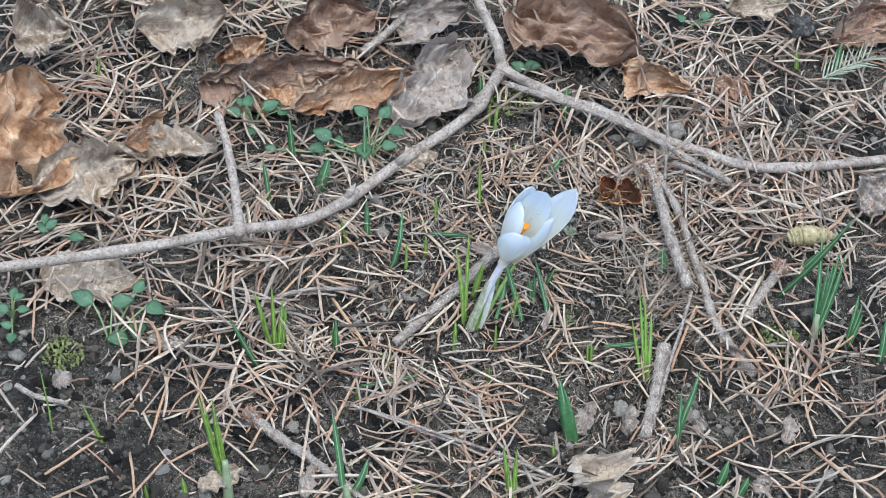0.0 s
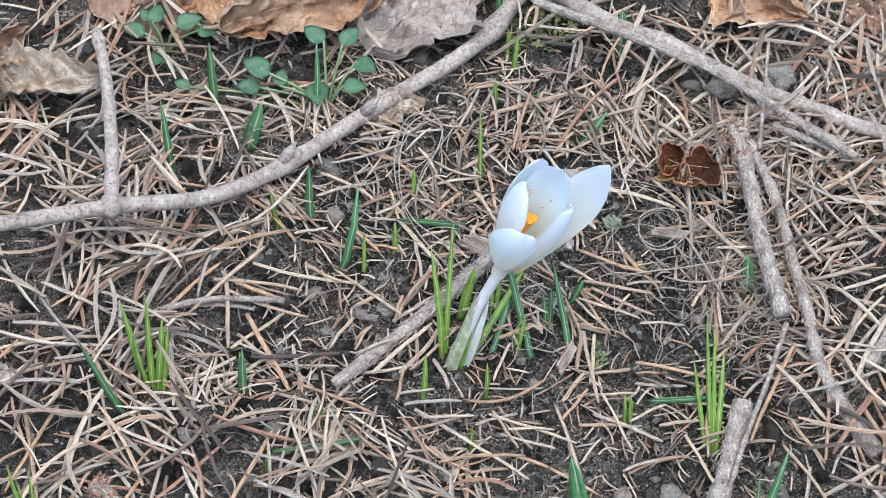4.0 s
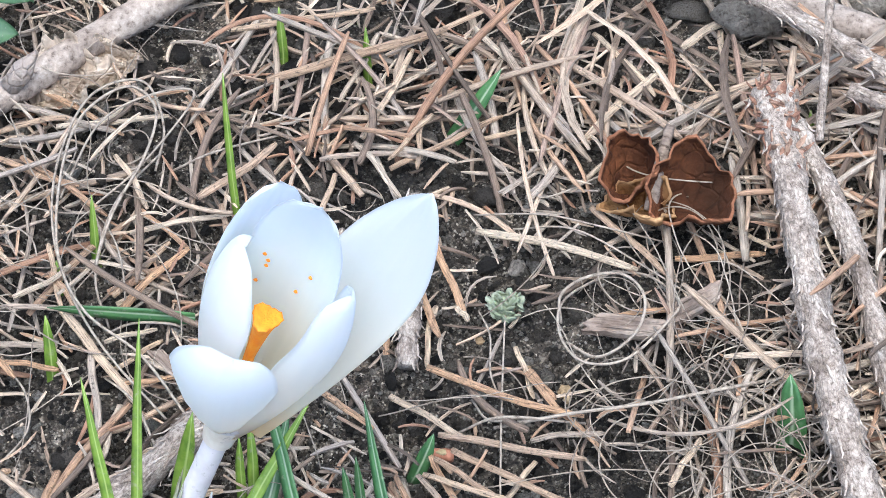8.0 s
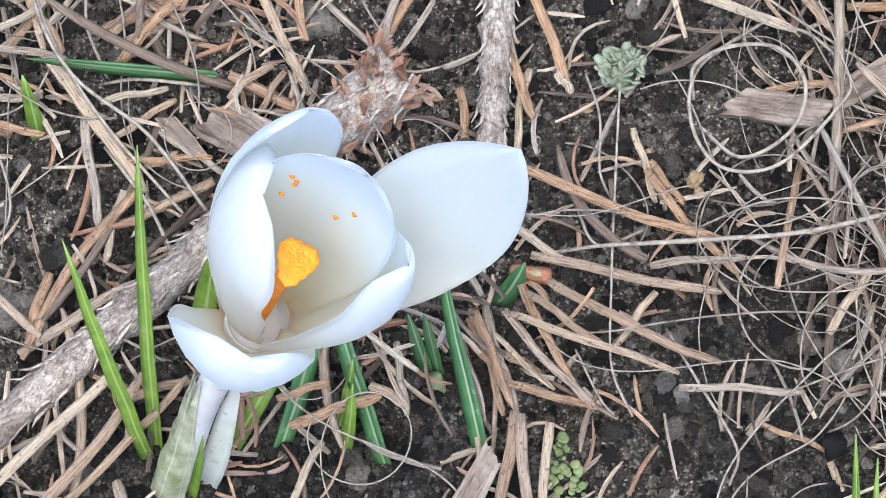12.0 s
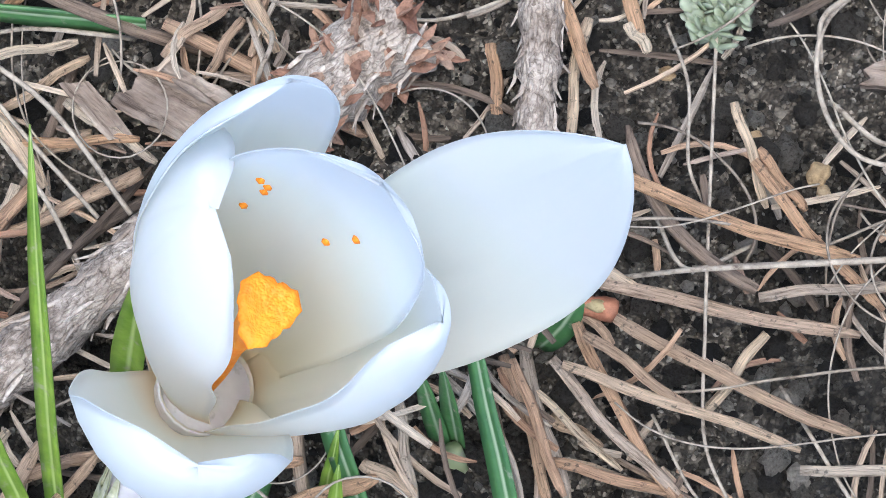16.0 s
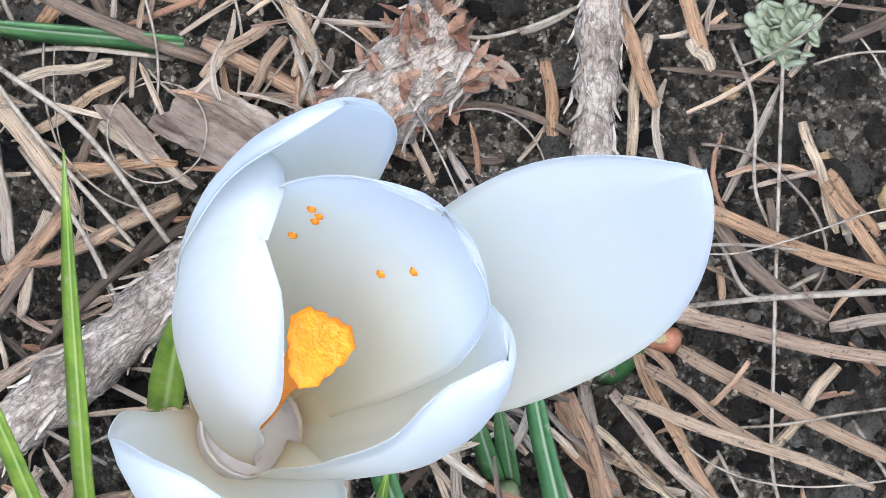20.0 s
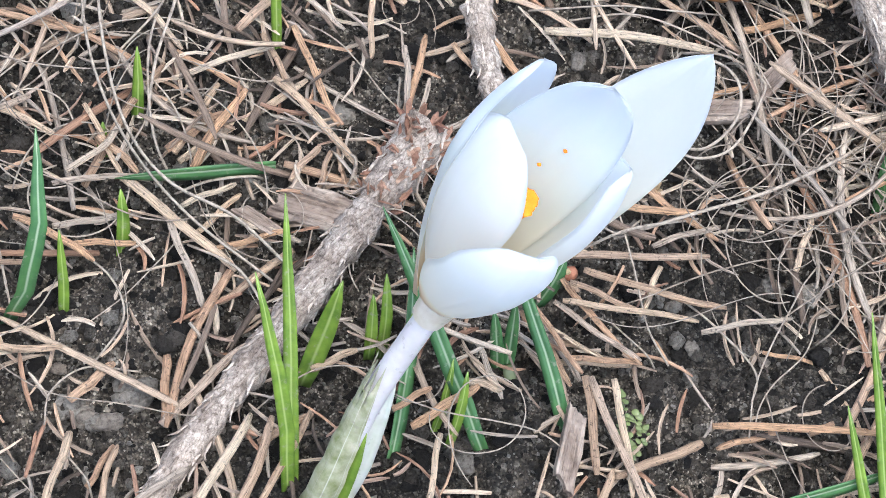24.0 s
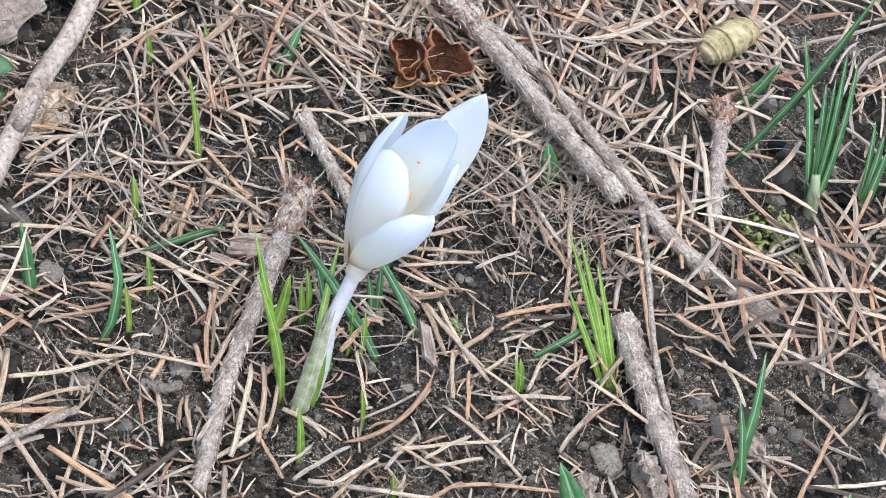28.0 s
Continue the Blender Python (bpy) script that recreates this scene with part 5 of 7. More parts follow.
sprout("small yellow-green shoot pushing out of the soil", [(-3.12, 12.23, 1.23, -3.27, 12.59, 1.90, 0.07, 0.08)], M_SPROUT, None)
sprout("small yellow-green shoot pushing out of the soil", [(-4.41, 12.89, 1.06, -4.52, 13.17, 1.59, 0.06, 0.08)], M_SPROUT, None)
sprout("small yellow-green shoot pushing out of the soil", [(11.16, 18.73, 0.87, 10.95, 19.17, 1.66, 0.09, 0.08)], M_SPROUT, None)
sprout("small yellow-green shoot pushing out of the soil", [(-10.29, -11.92, 0.56, -10.50, -11.68, 1.06, 0.10, 0.08)], M_SPROUT, None)
sprout("small yellow-green shoot pushing out of the soil", [(-8.86, -11.51, 0.57, -9.16, -11.14, 1.35, 0.10, 0.08)], M_SPROUT, None)
sprout("small yellow-green shoot pushing out of the soil", [(-0.22, -9.09, 0.57, -0.27, -8.79, 1.12, 0.10, 0.08)], M_SPROUT, None)
sprout("small yellow-green shoot pushing out of the soil", [(-18.65, 8.81, 0.47, -18.83, 9.40, 1.62, 0.07, 0.08)], M_SPROUT, None)
sprout("small yellow-green shoot pushing out of the soil", [(-14.70, -10.08, 0.55, -15.62, -8.88, 3.17, 0.03, 0.08)], M_SPROUT, None)
sprout("small yellow-green shoot pushing out of the soil", [(0.56, 2.01, 0.92, 0.44, 2.40, 1.70, 0.07, 0.08)], M_SPROUT, None)
sprout("small yellow-green shoot pushing out of the soil", [(0.71, 2.04, 0.95, 0.55, 2.56, 1.97, 0.07, 0.08)], M_SPROUT, None)
sprout("small yellow-green shoot pushing out of the soil", [(1.62, 0.97, 0.82, 1.63, 1.48, 1.74, 0.06, 0.08)], M_SPROUT, None)
sprout("small yellow-green shoot pushing out of the soil", [(5.07, -0.20, 0.45, 4.89, 0.21, 1.20, 0.05, 0.08)], M_SPROUT, None)
sprout("dark green crocus leaf standing out of the litter", [(-5.14, 3.17, 1.05, -5.49, 3.91, 2.63, 0.13, 0.10)], M_BLADE, None)
sprout("dark green crocus leaf standing out of the litter", [(-7.83, 5.26, 1.07, -7.62, 6.00, 2.26, 0.24, 0.10)], M_BLADE, None)
sprout("dark green crocus leaf standing out of the litter", [(-6.23, 6.82, 1.18, -6.59, 7.84, 3.27, 0.09, 0.10)], M_BLADE, None)
sprout("dark green crocus leaf standing out of the litter", [(1.60, 11.89, 1.63, 1.49, 12.26, 2.36, 0.13, 0.10)], M_BLADE, None)
sprout("dark green crocus leaf standing out of the litter", [(7.26, 4.66, 1.24, 7.04, 5.18, 2.24, 0.20, 0.10)], M_BLADE, None)
sprout("dark green crocus leaf standing out of the litter", [(-4.90, -3.26, 0.95, -5.18, -2.59, 2.37, 0.14, 0.10)], M_BLADE, None)
sprout("dark green crocus leaf standing out of the litter", [(-9.24, 6.57, 0.94, -9.74, 7.40, 2.60, 0.15, 0.10)], M_BLADE, None)
sprout("dark green crocus leaf standing out of the litter", [(-9.46, 3.58, 0.99, -10.17, 4.54, 2.96, 0.10, 0.10)], M_BLADE, None)
sprout("dark green crocus leaf standing out of the litter", [(1.65, 11.72, 1.65, 1.42, 12.44, 2.99, 0.22, 0.10)], M_BLADE, None)
sprout("dark green crocus leaf standing out of the litter", [(-2.24, 12.25, 1.31, -2.43, 12.73, 2.21, 0.12, 0.10)], M_BLADE, None)
sprout("dark green crocus leaf standing out of the litter", [(-7.59, -4.78, 0.88, -9.28, -4.04, 2.78, 0.13, 0.10)], M_BLADE, None)
sprout("dark green crocus leaf standing out of the litter", [(9.10, -3.21, 0.03, 9.60, -1.51, 3.16, 0.12, 0.10)], M_BLADE, None)
sprout("dark green crocus leaf standing out of the litter", [(9.43, -3.41, 0.03, 9.04, -2.10, 2.39, 0.09, 0.10)], M_BLADE, None)
sprout("dark green crocus leaf standing out of the litter", [(11.27, -4.68, 0.03, 11.50, -4.08, 1.13, 0.16, 0.10)], M_BLADE, None)
sprout("dark green crocus leaf standing out of the litter", [(12.07, -5.01, 0.01, 12.41, -4.53, 0.93, 0.18, 0.10)], M_BLADE, None)
sprout("dark green crocus leaf standing out of the litter", [(2.61, 2.86, 1.19, 2.84, 3.21, 1.74, 0.10, 0.10)], M_BLADE, None)
sprout("dark green crocus leaf standing out of the litter", [(-15.08, 12.12, 0.48, -15.81, 12.32, 1.13, 0.15, 0.10)], M_BLADE, None)
sprout("dark green crocus leaf standing out of the litter", [(16.94, 3.41, 0.36, 16.74, 4.40, 2.13, 0.15, 0.10)], M_BLADE, None)
sprout("dark green crocus leaf standing out of the litter", [(5.29, 14.22, 1.53, 5.30, 14.48, 2.00, 0.10, 0.10)], M_BLADE, None)
sprout("broad dark green leaf lying over the litter", [(1.38, 7.98, 1.75, 1.99, 8.63, 2.69, 0.12, 0.05)], M_BLADE, None)
sprout("tuft of five slim green crocus leaves", [(-7.47, -3.73, 0.93, -8.60, -2.70, 3.14, 0.10, 0.05), (-7.32, -3.75, 0.94, -7.96, -2.47, 3.45, 0.10, 0.05), (-7.23, -3.72, 0.94, -7.42, -2.67, 2.91, 0.10, 0.05), (-7.10, -3.69, 0.94, -7.24, -2.74, 2.70, 0.10, 0.05), (-7.37, -3.76, 0.93, -8.21, -3.01, 2.55, 0.08, 0.10)], M_SPROUT, None)
sprout("tuft of slim bright green crocus leaves", [(7.55, -0.09, 0.03, 6.47, 2.44, 2.65, 0.07, 0.04), (7.42, -0.09, 0.03, 6.42, 1.58, 1.76, 0.07, 0.04), (7.61, -0.09, 0.03, 6.74, 2.31, 2.52, 0.07, 0.04), (7.68, -0.09, 0.03, 7.16, 1.88, 2.08, 0.07, 0.04)], M_SPROUT, None)
sprout("tuft of green crocus leaves in a pale sheath", [(-7.52, -10.59, 0.61, -9.18, -9.05, 3.96, 0.12, 0.05), (-7.52, -10.59, 0.61, -8.63, -8.98, 3.89, 0.12, 0.05), (-7.47, -10.57, 0.61, -8.27, -9.36, 3.07, 0.10, 0.05), (-7.56, -10.60, 0.61, -8.85, -9.21, 3.56, 0.10, 0.05)], M_SPROUT, ((-7.27, -11.07, 0.59), (-7.67, -10.36, 2.01), 0.24))
sprout("pair of dark green leaves in a pale sheath", [(-2.91, -9.81, 0.61, -4.01, -8.22, 3.76, 0.13, 0.03), (-2.81, -9.78, 0.61, -2.30, -8.85, 2.21, 0.14, 0.15)], M_BLADE, ((-2.63, -10.22, 0.59), (-2.92, -9.82, 1.38), 0.22))
sprout("broad blunt dark green crocus leaf beside a pale stone", [(5.33, -4.62, 0.36, 4.19, -3.32, 2.78, 0.30, 0.10)], M_BLADE, None)
sprout("pair of slim green leaves beside a dead leaf", [(3.43, -7.92, 0.43, 2.64, -6.84, 2.48, 0.10, 0.05), (3.50, -7.90, 0.43, 3.23, -6.85, 2.35, 0.10, 0.03), (3.39, -7.93, 0.43, 2.98, -7.21, 1.78, 0.09, 0.06)], M_SPROUT, None)
sprout("short green shoots with a pale foot behind the crocus", [(2.20, 1.95, 0.95, 1.92, 2.31, 1.83, 0.08, 0.05), (2.30, 1.98, 0.95, 2.12, 2.30, 2.18, 0.08, 0.02)], M_BLADE, ((2.45, 1.70, 0.50), (2.27, 1.97, 1.00), 0.13))
sprout("broad yellow-green shoot close behind the crocus", [(-0.25, 1.60, 0.75, -0.04, 2.17, 2.40, 0.13, 0.05)], M_SPROUT, None)
sprout("clump of slim dark green crocus leaves with a pale sheath", [(13.99, 3.81, 0.62, 13.35, 6.23, 4.17, 0.10, 0.05), (14.02, 3.81, 0.61, 13.91, 5.41, 3.37, 0.10, 0.04), (14.04, 3.77, 0.61, 14.21, 5.62, 4.20, 0.10, 0.04), (14.07, 3.77, 0.60, 14.45, 5.43, 4.15, 0.10, 0.06), (14.03, 3.77, 0.61, 14.07, 5.38, 3.59, 0.09, 0.02)], M_BLADE, ((13.99, 3.71, 0.60), (13.95, 4.21, 1.46), 0.20))
sprout("clump of slim dark green leaves at the edge of the litter", [(15.37, 3.79, 0.50, 15.41, 4.87, 2.51, 0.10, 0.05), (15.45, 3.79, 0.50, 15.64, 4.61, 2.27, 0.10, 0.04), (15.49, 3.75, 0.49, 15.75, 4.35, 1.94, 0.10, 0.04)], M_BLADE, None)
sprout("long dark green leaf leaning over the litter", [(12.06, 5.02, 0.96, 14.45, 5.95, 6.00, 0.13, 0.05)], M_BLADE, None)
sprout("short leaning dark green leaf", [(12.67, 6.50, 1.08, 13.54, 6.70, 2.61, 0.15, 0.05)], M_BLADE, None)
sprout("dark green leaf in the shade of litter", [(12.74, 18.74, 0.80, 12.84, 19.60, 2.37, 0.15, 0.05)], M_BLADE, None)
sprout("slim green crocus leaf lying flat on the litter", [(-0.85, 4.06, 1.88, -2.82, 3.61, 1.65, 0.11, 0.03)], M_BLADE, None)
sprout("slim green crocus leaf lying flat on the litter", [(5.59, 0.50, 1.03, 7.41, 1.21, 0.92, 0.10, 0.03)], M_BLADE, None)
sprout("slim green crocus leaf lying flat on the litter", [(-3.55, -4.75, 1.49, -1.26, -3.57, 1.40, 0.10, 0.03)], M_BLADE, None)


# ---- branch and twigs ----
BRANCH = [(-20.10, -4.58, 2.54), (-17.59, -3.52, 2.70), (-13.86, -1.71, 2.85), (-10.09, 0.49, 2.86), (-7.90, 2.10, 2.30), (-6.50, 4.20, 1.75), (-4.90, 6.80, 1.75), (-3.90, 8.30, 1.85), (-3.00, 9.35, 2.10), (-2.15, 10.90, 2.30), (-1.62, 13.67, 2.03)]
BRANCH_TOP = [(-1.62, 13.67, 2.03), (-2.16, 14.45, 2.92), (-3.23, 15.91, 3.32), (-4.27, 18.01, 3.51)]
BRANCH_RIGHT = [(-1.62, 13.67, 2.03), (-0.40, 13.00, 2.20), (1.40, 12.20, 2.50), (3.00, 11.80, 2.70), (4.60, 11.30, 2.70), (6.20, 11.00, 2.60), (7.70, 10.90, 2.50), (9.00, 10.80, 2.40), (10.50, 11.00, 2.30), (12.60, 11.90, 2.10), (15.70, 13.60, 1.80), (17.40, 14.60, 1.70)]
BRANCH_SHOOT = [(-10.09, 0.49, 2.86), (-10.83, 2.43, 3.22), (-11.70, 4.30, 3.62), (-12.50, 5.65, 3.88)]
build_branch()
rough_twig("thick dead spruce twig with a frayed reddish end", [(5.70, 9.24, 2.75), (6.62, 7.17, 2.60), (7.47, 5.35, 2.32), (8.44, 3.69, 1.93)], 0.22, 0.23, 1, True, head=0.30)
rough_twig("long dead spruce twig with scaly bark", [(6.12, 8.92, 2.64), (7.28, 7.39, 2.39), (8.23, 5.70, 1.99), (9.01, 4.38, 1.57), (9.73, 3.01, 1.22), (10.70, 1.93, 0.87), (11.89, 0.89, 0.62)], 0.14, 0.20, 2, True, head=0.00)
rough_twig("dead spruce twig half buried in the soil below the crocus", [(1.01, 4.66, 1.95), (0.36, 3.62, 1.68), (-0.20, 2.72, 1.36), (-1.00, 1.51, 0.91), (-1.71, 0.32, 0.68), (-2.80, -1.85, 0.82)], 0.25, 0.18, 3, True, head=0.60)
rough_twig("short thick piece of scaly twig", [(8.01, 1.31, 0.76), (8.06, 0.24, 0.51), (8.09, -1.16, 0.35), (8.02, -3.36, 0.38)], 0.28, 0.26, 4, True, head=0.10)
rough_twig("thin dead spruce twig lying in the litter", [(-7.65, -7.20, 1.10), (-6.44, -7.81, 1.03), (-4.35, -8.75, 0.98), (-1.99, -9.90, 0.79)], 0.22, 0.15, 5, True, head=0.35)
rough_twig("short upright piece of dead spruce twig", [(12.12, 6.21, 1.71), (11.53, 4.76, 1.47), (11.01, 3.36, 1.10)], 0.20, 0.17, 8, True, head=0.30)
rough_twig("dead spruce twig behind the crocus", [(1.52, 6.46, 2.19), (1.72, 5.61, 2.07), (1.94, 4.84, 1.93), (2.15, 4.12, 1.72)], 0.17, 0.14, 9, True, head=0.20)
rough_twig("thin scaly spruce twig lying across the branch", [(-1.03, 11.48, 3.37), (1.82, 10.80, 3.72), (4.39, 10.50, 3.53), (6.77, 9.87, 3.24), (9.21, 9.37, 2.69)], 0.13, 0.12, 10, True, head=0.00)
rough_twig("thin scaly twig beside the branch", [(6.66, 9.58, 2.84), (7.81, 9.54, 2.69), (9.05, 9.49, 2.41)], 0.11, 0.08, 13, True, head=0.00)
rough_twig("thin dark dead stem leaning over the litter", [(8.60, 3.13, 2.38), (8.51, 1.61, 1.58), (8.35, -0.03, 0.87), (8.28, -2.03, 0.41)], 0.07, 0.07, 6, False, name="thin_twig")
rough_twig("thin dry reed lying on the litter", [(-3.71, -5.82, 1.34), (0.12, -6.26, 1.14), (4.57, -6.94, 0.78)], 0.05, 0.06, 7, False, name="thin_twig")
rough_twig("thin dark upright dead stem", [(5.92, 11.43, 4.20), (6.22, 10.02, 3.45), (6.47, 8.77, 2.62)], 0.05, 0.06, 11, False, name="thin_twig")
rough_twig("thin dark dead twig", [(11.83, 20.67, 1.50), (13.20, 21.83, 1.79), (14.89, 23.74, 2.06)], 0.07, 0.05, 12, False, name="thin_twig")
rough_twig("bare thin grey stick in the litter", [(-7.86, 13.11, 1.57), (-7.14, 14.37, 1.75), (-6.53, 15.57, 1.93)], 0.20, 0.16, 14, False, name="thin_twig")
rough_twig("bare thin twig behind the branch", [(-6.74, 13.77, 1.82), (-4.84, 14.35, 2.12), (-2.41, 14.92, 2.46)], 0.08, 0.06, 15, False, name="thin_twig")
rough_twig("short bent dark twig on the soil", [(-16.83, -8.31, 0.85), (-15.97, -8.63, 0.91), (-14.57, -8.64, 0.88)], 0.12, 0.10, 16, False, name="thin_twig")
rough_twig("thin dry stalk on the soil", [(-7.93, -1.33, 1.41), (-6.70, -0.55, 1.41), (-4.93, 0.16, 1.22)], 0.10, 0.08, 17, False, name="thin_twig")


# ---- dead leaves ----
dead_leaf("large crumpled rust-brown leaf standing on edge", (-20.11, 1.11, 0.84), (-21.49, 5.18, 4.08), 5.60, M_LEAF_RUST, tilt=0.30, curl=0.10, wave=0.20, lobes=0.10, seed=1, fold=0.05, stalk=0.0, roll=0.60, twin=0.00)
dead_leaf("crumpled tan leaf lying beside a rust-brown leaf", (-19.26, 1.56, 1.36), (-15.53, 3.94, 1.65), 3.20, M_LEAF_TAN, tilt=0.70, curl=0.40, wave=0.35, lobes=0.12, seed=2, fold=0.00, stalk=0.6, roll=0.90, twin=0.00)
dead_leaf("pale torn tan leaf flat on the litter", (-16.88, 4.29, 1.20), (-12.48, 5.91, 1.65), 1.90, M_LEAF_TAN, tilt=0.30, curl=0.30, wave=0.45, lobes=0.15, seed=3, fold=0.00, stalk=0.6, roll=0.80, twin=0.00)
dead_leaf("small rust-brown curled leaf", (-16.23, 4.78, 1.61), (-15.03, 6.44, 2.42), 1.70, M_LEAF_RUST, tilt=0.80, curl=0.30, wave=0.40, lobes=0.08, seed=4, fold=0.00, stalk=0.0, roll=1.50, twin=0.00)
dead_leaf("tan leaf at the edge of the litter", (-22.59, 9.49, 1.43), (-20.39, 10.29, 2.03), 3.40, M_LEAF_TAN, tilt=0.70, curl=0.40, wave=0.20, lobes=0.10, seed=5, fold=0.00, stalk=0.0, roll=1.00, twin=0.00)
dead_leaf("dull brown leaf lying on needles", (-17.90, 11.89, 1.44), (-14.22, 13.57, 1.67), 3.00, M_LEAF_TAN, tilt=0.80, curl=0.30, wave=0.35, lobes=0.10, seed=6, fold=0.00, stalk=0.0, roll=1.10, twin=0.00)
dead_leaf("upright orange-brown curled leaf", (-13.69, 10.74, 1.55), (-11.89, 11.48, 2.80), 2.30, M_LEAF_RUST, tilt=1.00, curl=0.30, wave=0.35, lobes=0.08, seed=7, fold=0.00, stalk=0.0, roll=1.40, twin=0.00)
dead_leaf("long dark brown wavy leaf on its edge", (-14.38, 9.53, 1.46), (-7.59, 11.90, 1.95), 3.00, M_LEAF_DARK, tilt=1.15, curl=0.20, wave=0.50, lobes=0.06, seed=8, fold=0.00, stalk=0.0, roll=0.90, twin=0.00)
dead_leaf("curly orange-brown leaf with frilled rim", (-9.99, 8.80, 1.81), (-5.41, 11.60, 2.76), 2.30, M_LEAF_RUST, tilt=0.95, curl=0.30, wave=0.60, lobes=0.08, seed=9, fold=0.05, stalk=0.4, roll=1.40, twin=0.00)
dead_leaf("flat grey-brown leaf lying on needles", (-5.47, 9.48, 1.66), (-3.68, 14.33, 2.22), 3.40, M_LEAF_GREY, tilt=0.50, curl=0.30, wave=0.20, lobes=0.06, seed=10, fold=0.00, stalk=0.8, roll=1.10, twin=0.00)
dead_leaf("large dark brown leaf with a ribbed blade", (-1.65, 17.15, 1.91), (4.02, 16.13, 2.66), 4.60, M_LEAF_DARK, tilt=0.55, curl=0.20, wave=0.18, lobes=0.04, seed=11, fold=0.03, stalk=0.0, roll=1.10, twin=0.00)
dead_leaf("small upright rust-brown leaf", (3.70, 15.35, 2.25), (6.64, 14.39, 2.51), 2.20, M_LEAF_RUST, tilt=1.00, curl=0.30, wave=0.35, lobes=0.08, seed=12, fold=0.00, stalk=0.5, roll=1.30, twin=0.00)
dead_leaf("dull brown leaf among others", (-11.56, 13.45, 1.35), (-7.99, 15.79, 1.63), 3.20, M_LEAF_DARK, tilt=0.80, curl=0.30, wave=0.40, lobes=0.10, seed=13, fold=0.00, stalk=0.0, roll=1.20, twin=0.00)
dead_leaf("grey-brown leaf under the branch", (-7.20, 15.83, 1.48), (-3.83, 16.92, 2.01), 3.00, M_LEAF_GREY, tilt=0.80, curl=0.30, wave=0.35, lobes=0.10, seed=14, fold=0.00, stalk=0.0, roll=1.20, twin=0.00)
dead_leaf("brown leaf at the far edge", (12.37, 20.55, 1.49), (15.21, 22.77, 1.69), 2.60, M_LEAF_DARK, tilt=0.70, curl=0.40, wave=0.35, lobes=0.10, seed=15, fold=0.00, stalk=0.0, roll=1.10, twin=0.00)
dead_leaf("brown leaf fragment at the far edge", (7.55, 21.04, 1.55), (10.25, 22.41, 1.62), 2.20, M_LEAF_TAN, tilt=0.70, curl=0.40, wave=0.35, lobes=0.10, seed=16, fold=0.00, stalk=0.0, roll=1.10, twin=0.00)
cup_leaf("rust-brown dead leaf dried into two cups", 4.56, 7.58, 2.24)
dead_leaf("torn tan leaf standing in the litter", (7.22, -7.43, 0.50), (5.54, -6.16, 1.92), 3.10, M_LEAF_TAN, tilt=0.50, curl=0.30, wave=0.35, lobes=0.12, seed=18, fold=0.00, stalk=0.0, roll=0.80, twin=0.00)
dead_leaf("pale thin leaf flat on the soil", (-17.44, -2.98, 0.90), (-13.78, -1.92, 1.25), 2.20, M_LEAF_TAN, tilt=0.10, curl=0.20, wave=0.20, lobes=0.20, seed=19, fold=0.00, stalk=1.0, roll=0.00, twin=0.00)
dead_leaf("grey leaf standing at the edge of the litter", (15.04, 10.47, 1.51), (16.01, 12.08, 2.49), 1.80, M_LEAF_GREY, tilt=0.40, curl=0.40, wave=0.20, lobes=0.10, seed=20, fold=0.00, stalk=1.0, roll=0.00, twin=0.00)
dead_leaf("small grey leaf fragment", (-12.41, -4.74, 1.04), (-10.71, -4.67, 1.20), 0.80, M_LEAF_GREY, tilt=0.00, curl=0.20, wave=0.20, lobes=0.20, seed=21, fold=0.00, stalk=0.0, roll=0.00, twin=0.00)
dead_leaf("small pale leaf fragment by a green leaf", (5.36, -4.21, 0.75), (5.52, -3.09, 1.12), 0.90, M_LEAF_GREY, tilt=0.20, curl=0.30, wave=0.20, lobes=0.20, seed=22, fold=0.00, stalk=0.0, roll=0.00, twin=0.00)
dead_leaf("pale leaf fragment in the litter", (-8.48, -11.24, 0.88), (-7.03, -9.93, 1.13), 1.20, M_LEAF_TAN, tilt=0.00, curl=0.30, wave=0.20, lobes=0.30, seed=23, fold=0.00, stalk=0.0, roll=0.00, twin=0.00)
dead_leaf("tan leaf fragment by the branch", (-4.55, 6.95, 1.50), (-3.30, 8.10, 1.78), 1.20, M_LEAF_TAN, tilt=0.20, curl=0.30, wave=0.20, lobes=0.20, seed=24, fold=0.00, stalk=0.0, roll=0.00, twin=0.00)
dead_leaf("rusty leaf fragment behind the knotted branch", (-11.74, 10.22, 1.25), (-9.13, 9.96, 1.62), 1.60, M_LEAF_RUST, tilt=0.20, curl=0.40, wave=0.30, lobes=0.20, seed=25, fold=0.00, stalk=0.0, roll=0.00, twin=0.00)
dead_leaf("dark leaf fragment in the shade", (7.56, 15.83, 1.72), (9.35, 15.69, 1.87), 1.20, M_LEAF_DARK, tilt=0.20, curl=0.40, wave=0.30, lobes=0.20, seed=26, fold=0.00, stalk=0.0, roll=0.00, twin=0.00)
dead_leaf("small grey-violet scrap of dead leaf", (5.38, -3.87, 0.65), (5.70, -2.52, 0.79), 0.75, M_LEAF_GREY, tilt=0.30, curl=0.30, wave=0.30, lobes=0.20, seed=31, fold=0.00, stalk=0.0, roll=0.50, twin=0.00)
dead_leaf("small grey-violet scrap of dead leaf", (7.35, -3.31, 0.42), (7.21, -2.06, 0.57), 0.75, M_LEAF_GREY, tilt=0.30, curl=0.30, wave=0.30, lobes=0.20, seed=32, fold=0.00, stalk=0.0, roll=0.50, twin=0.00)
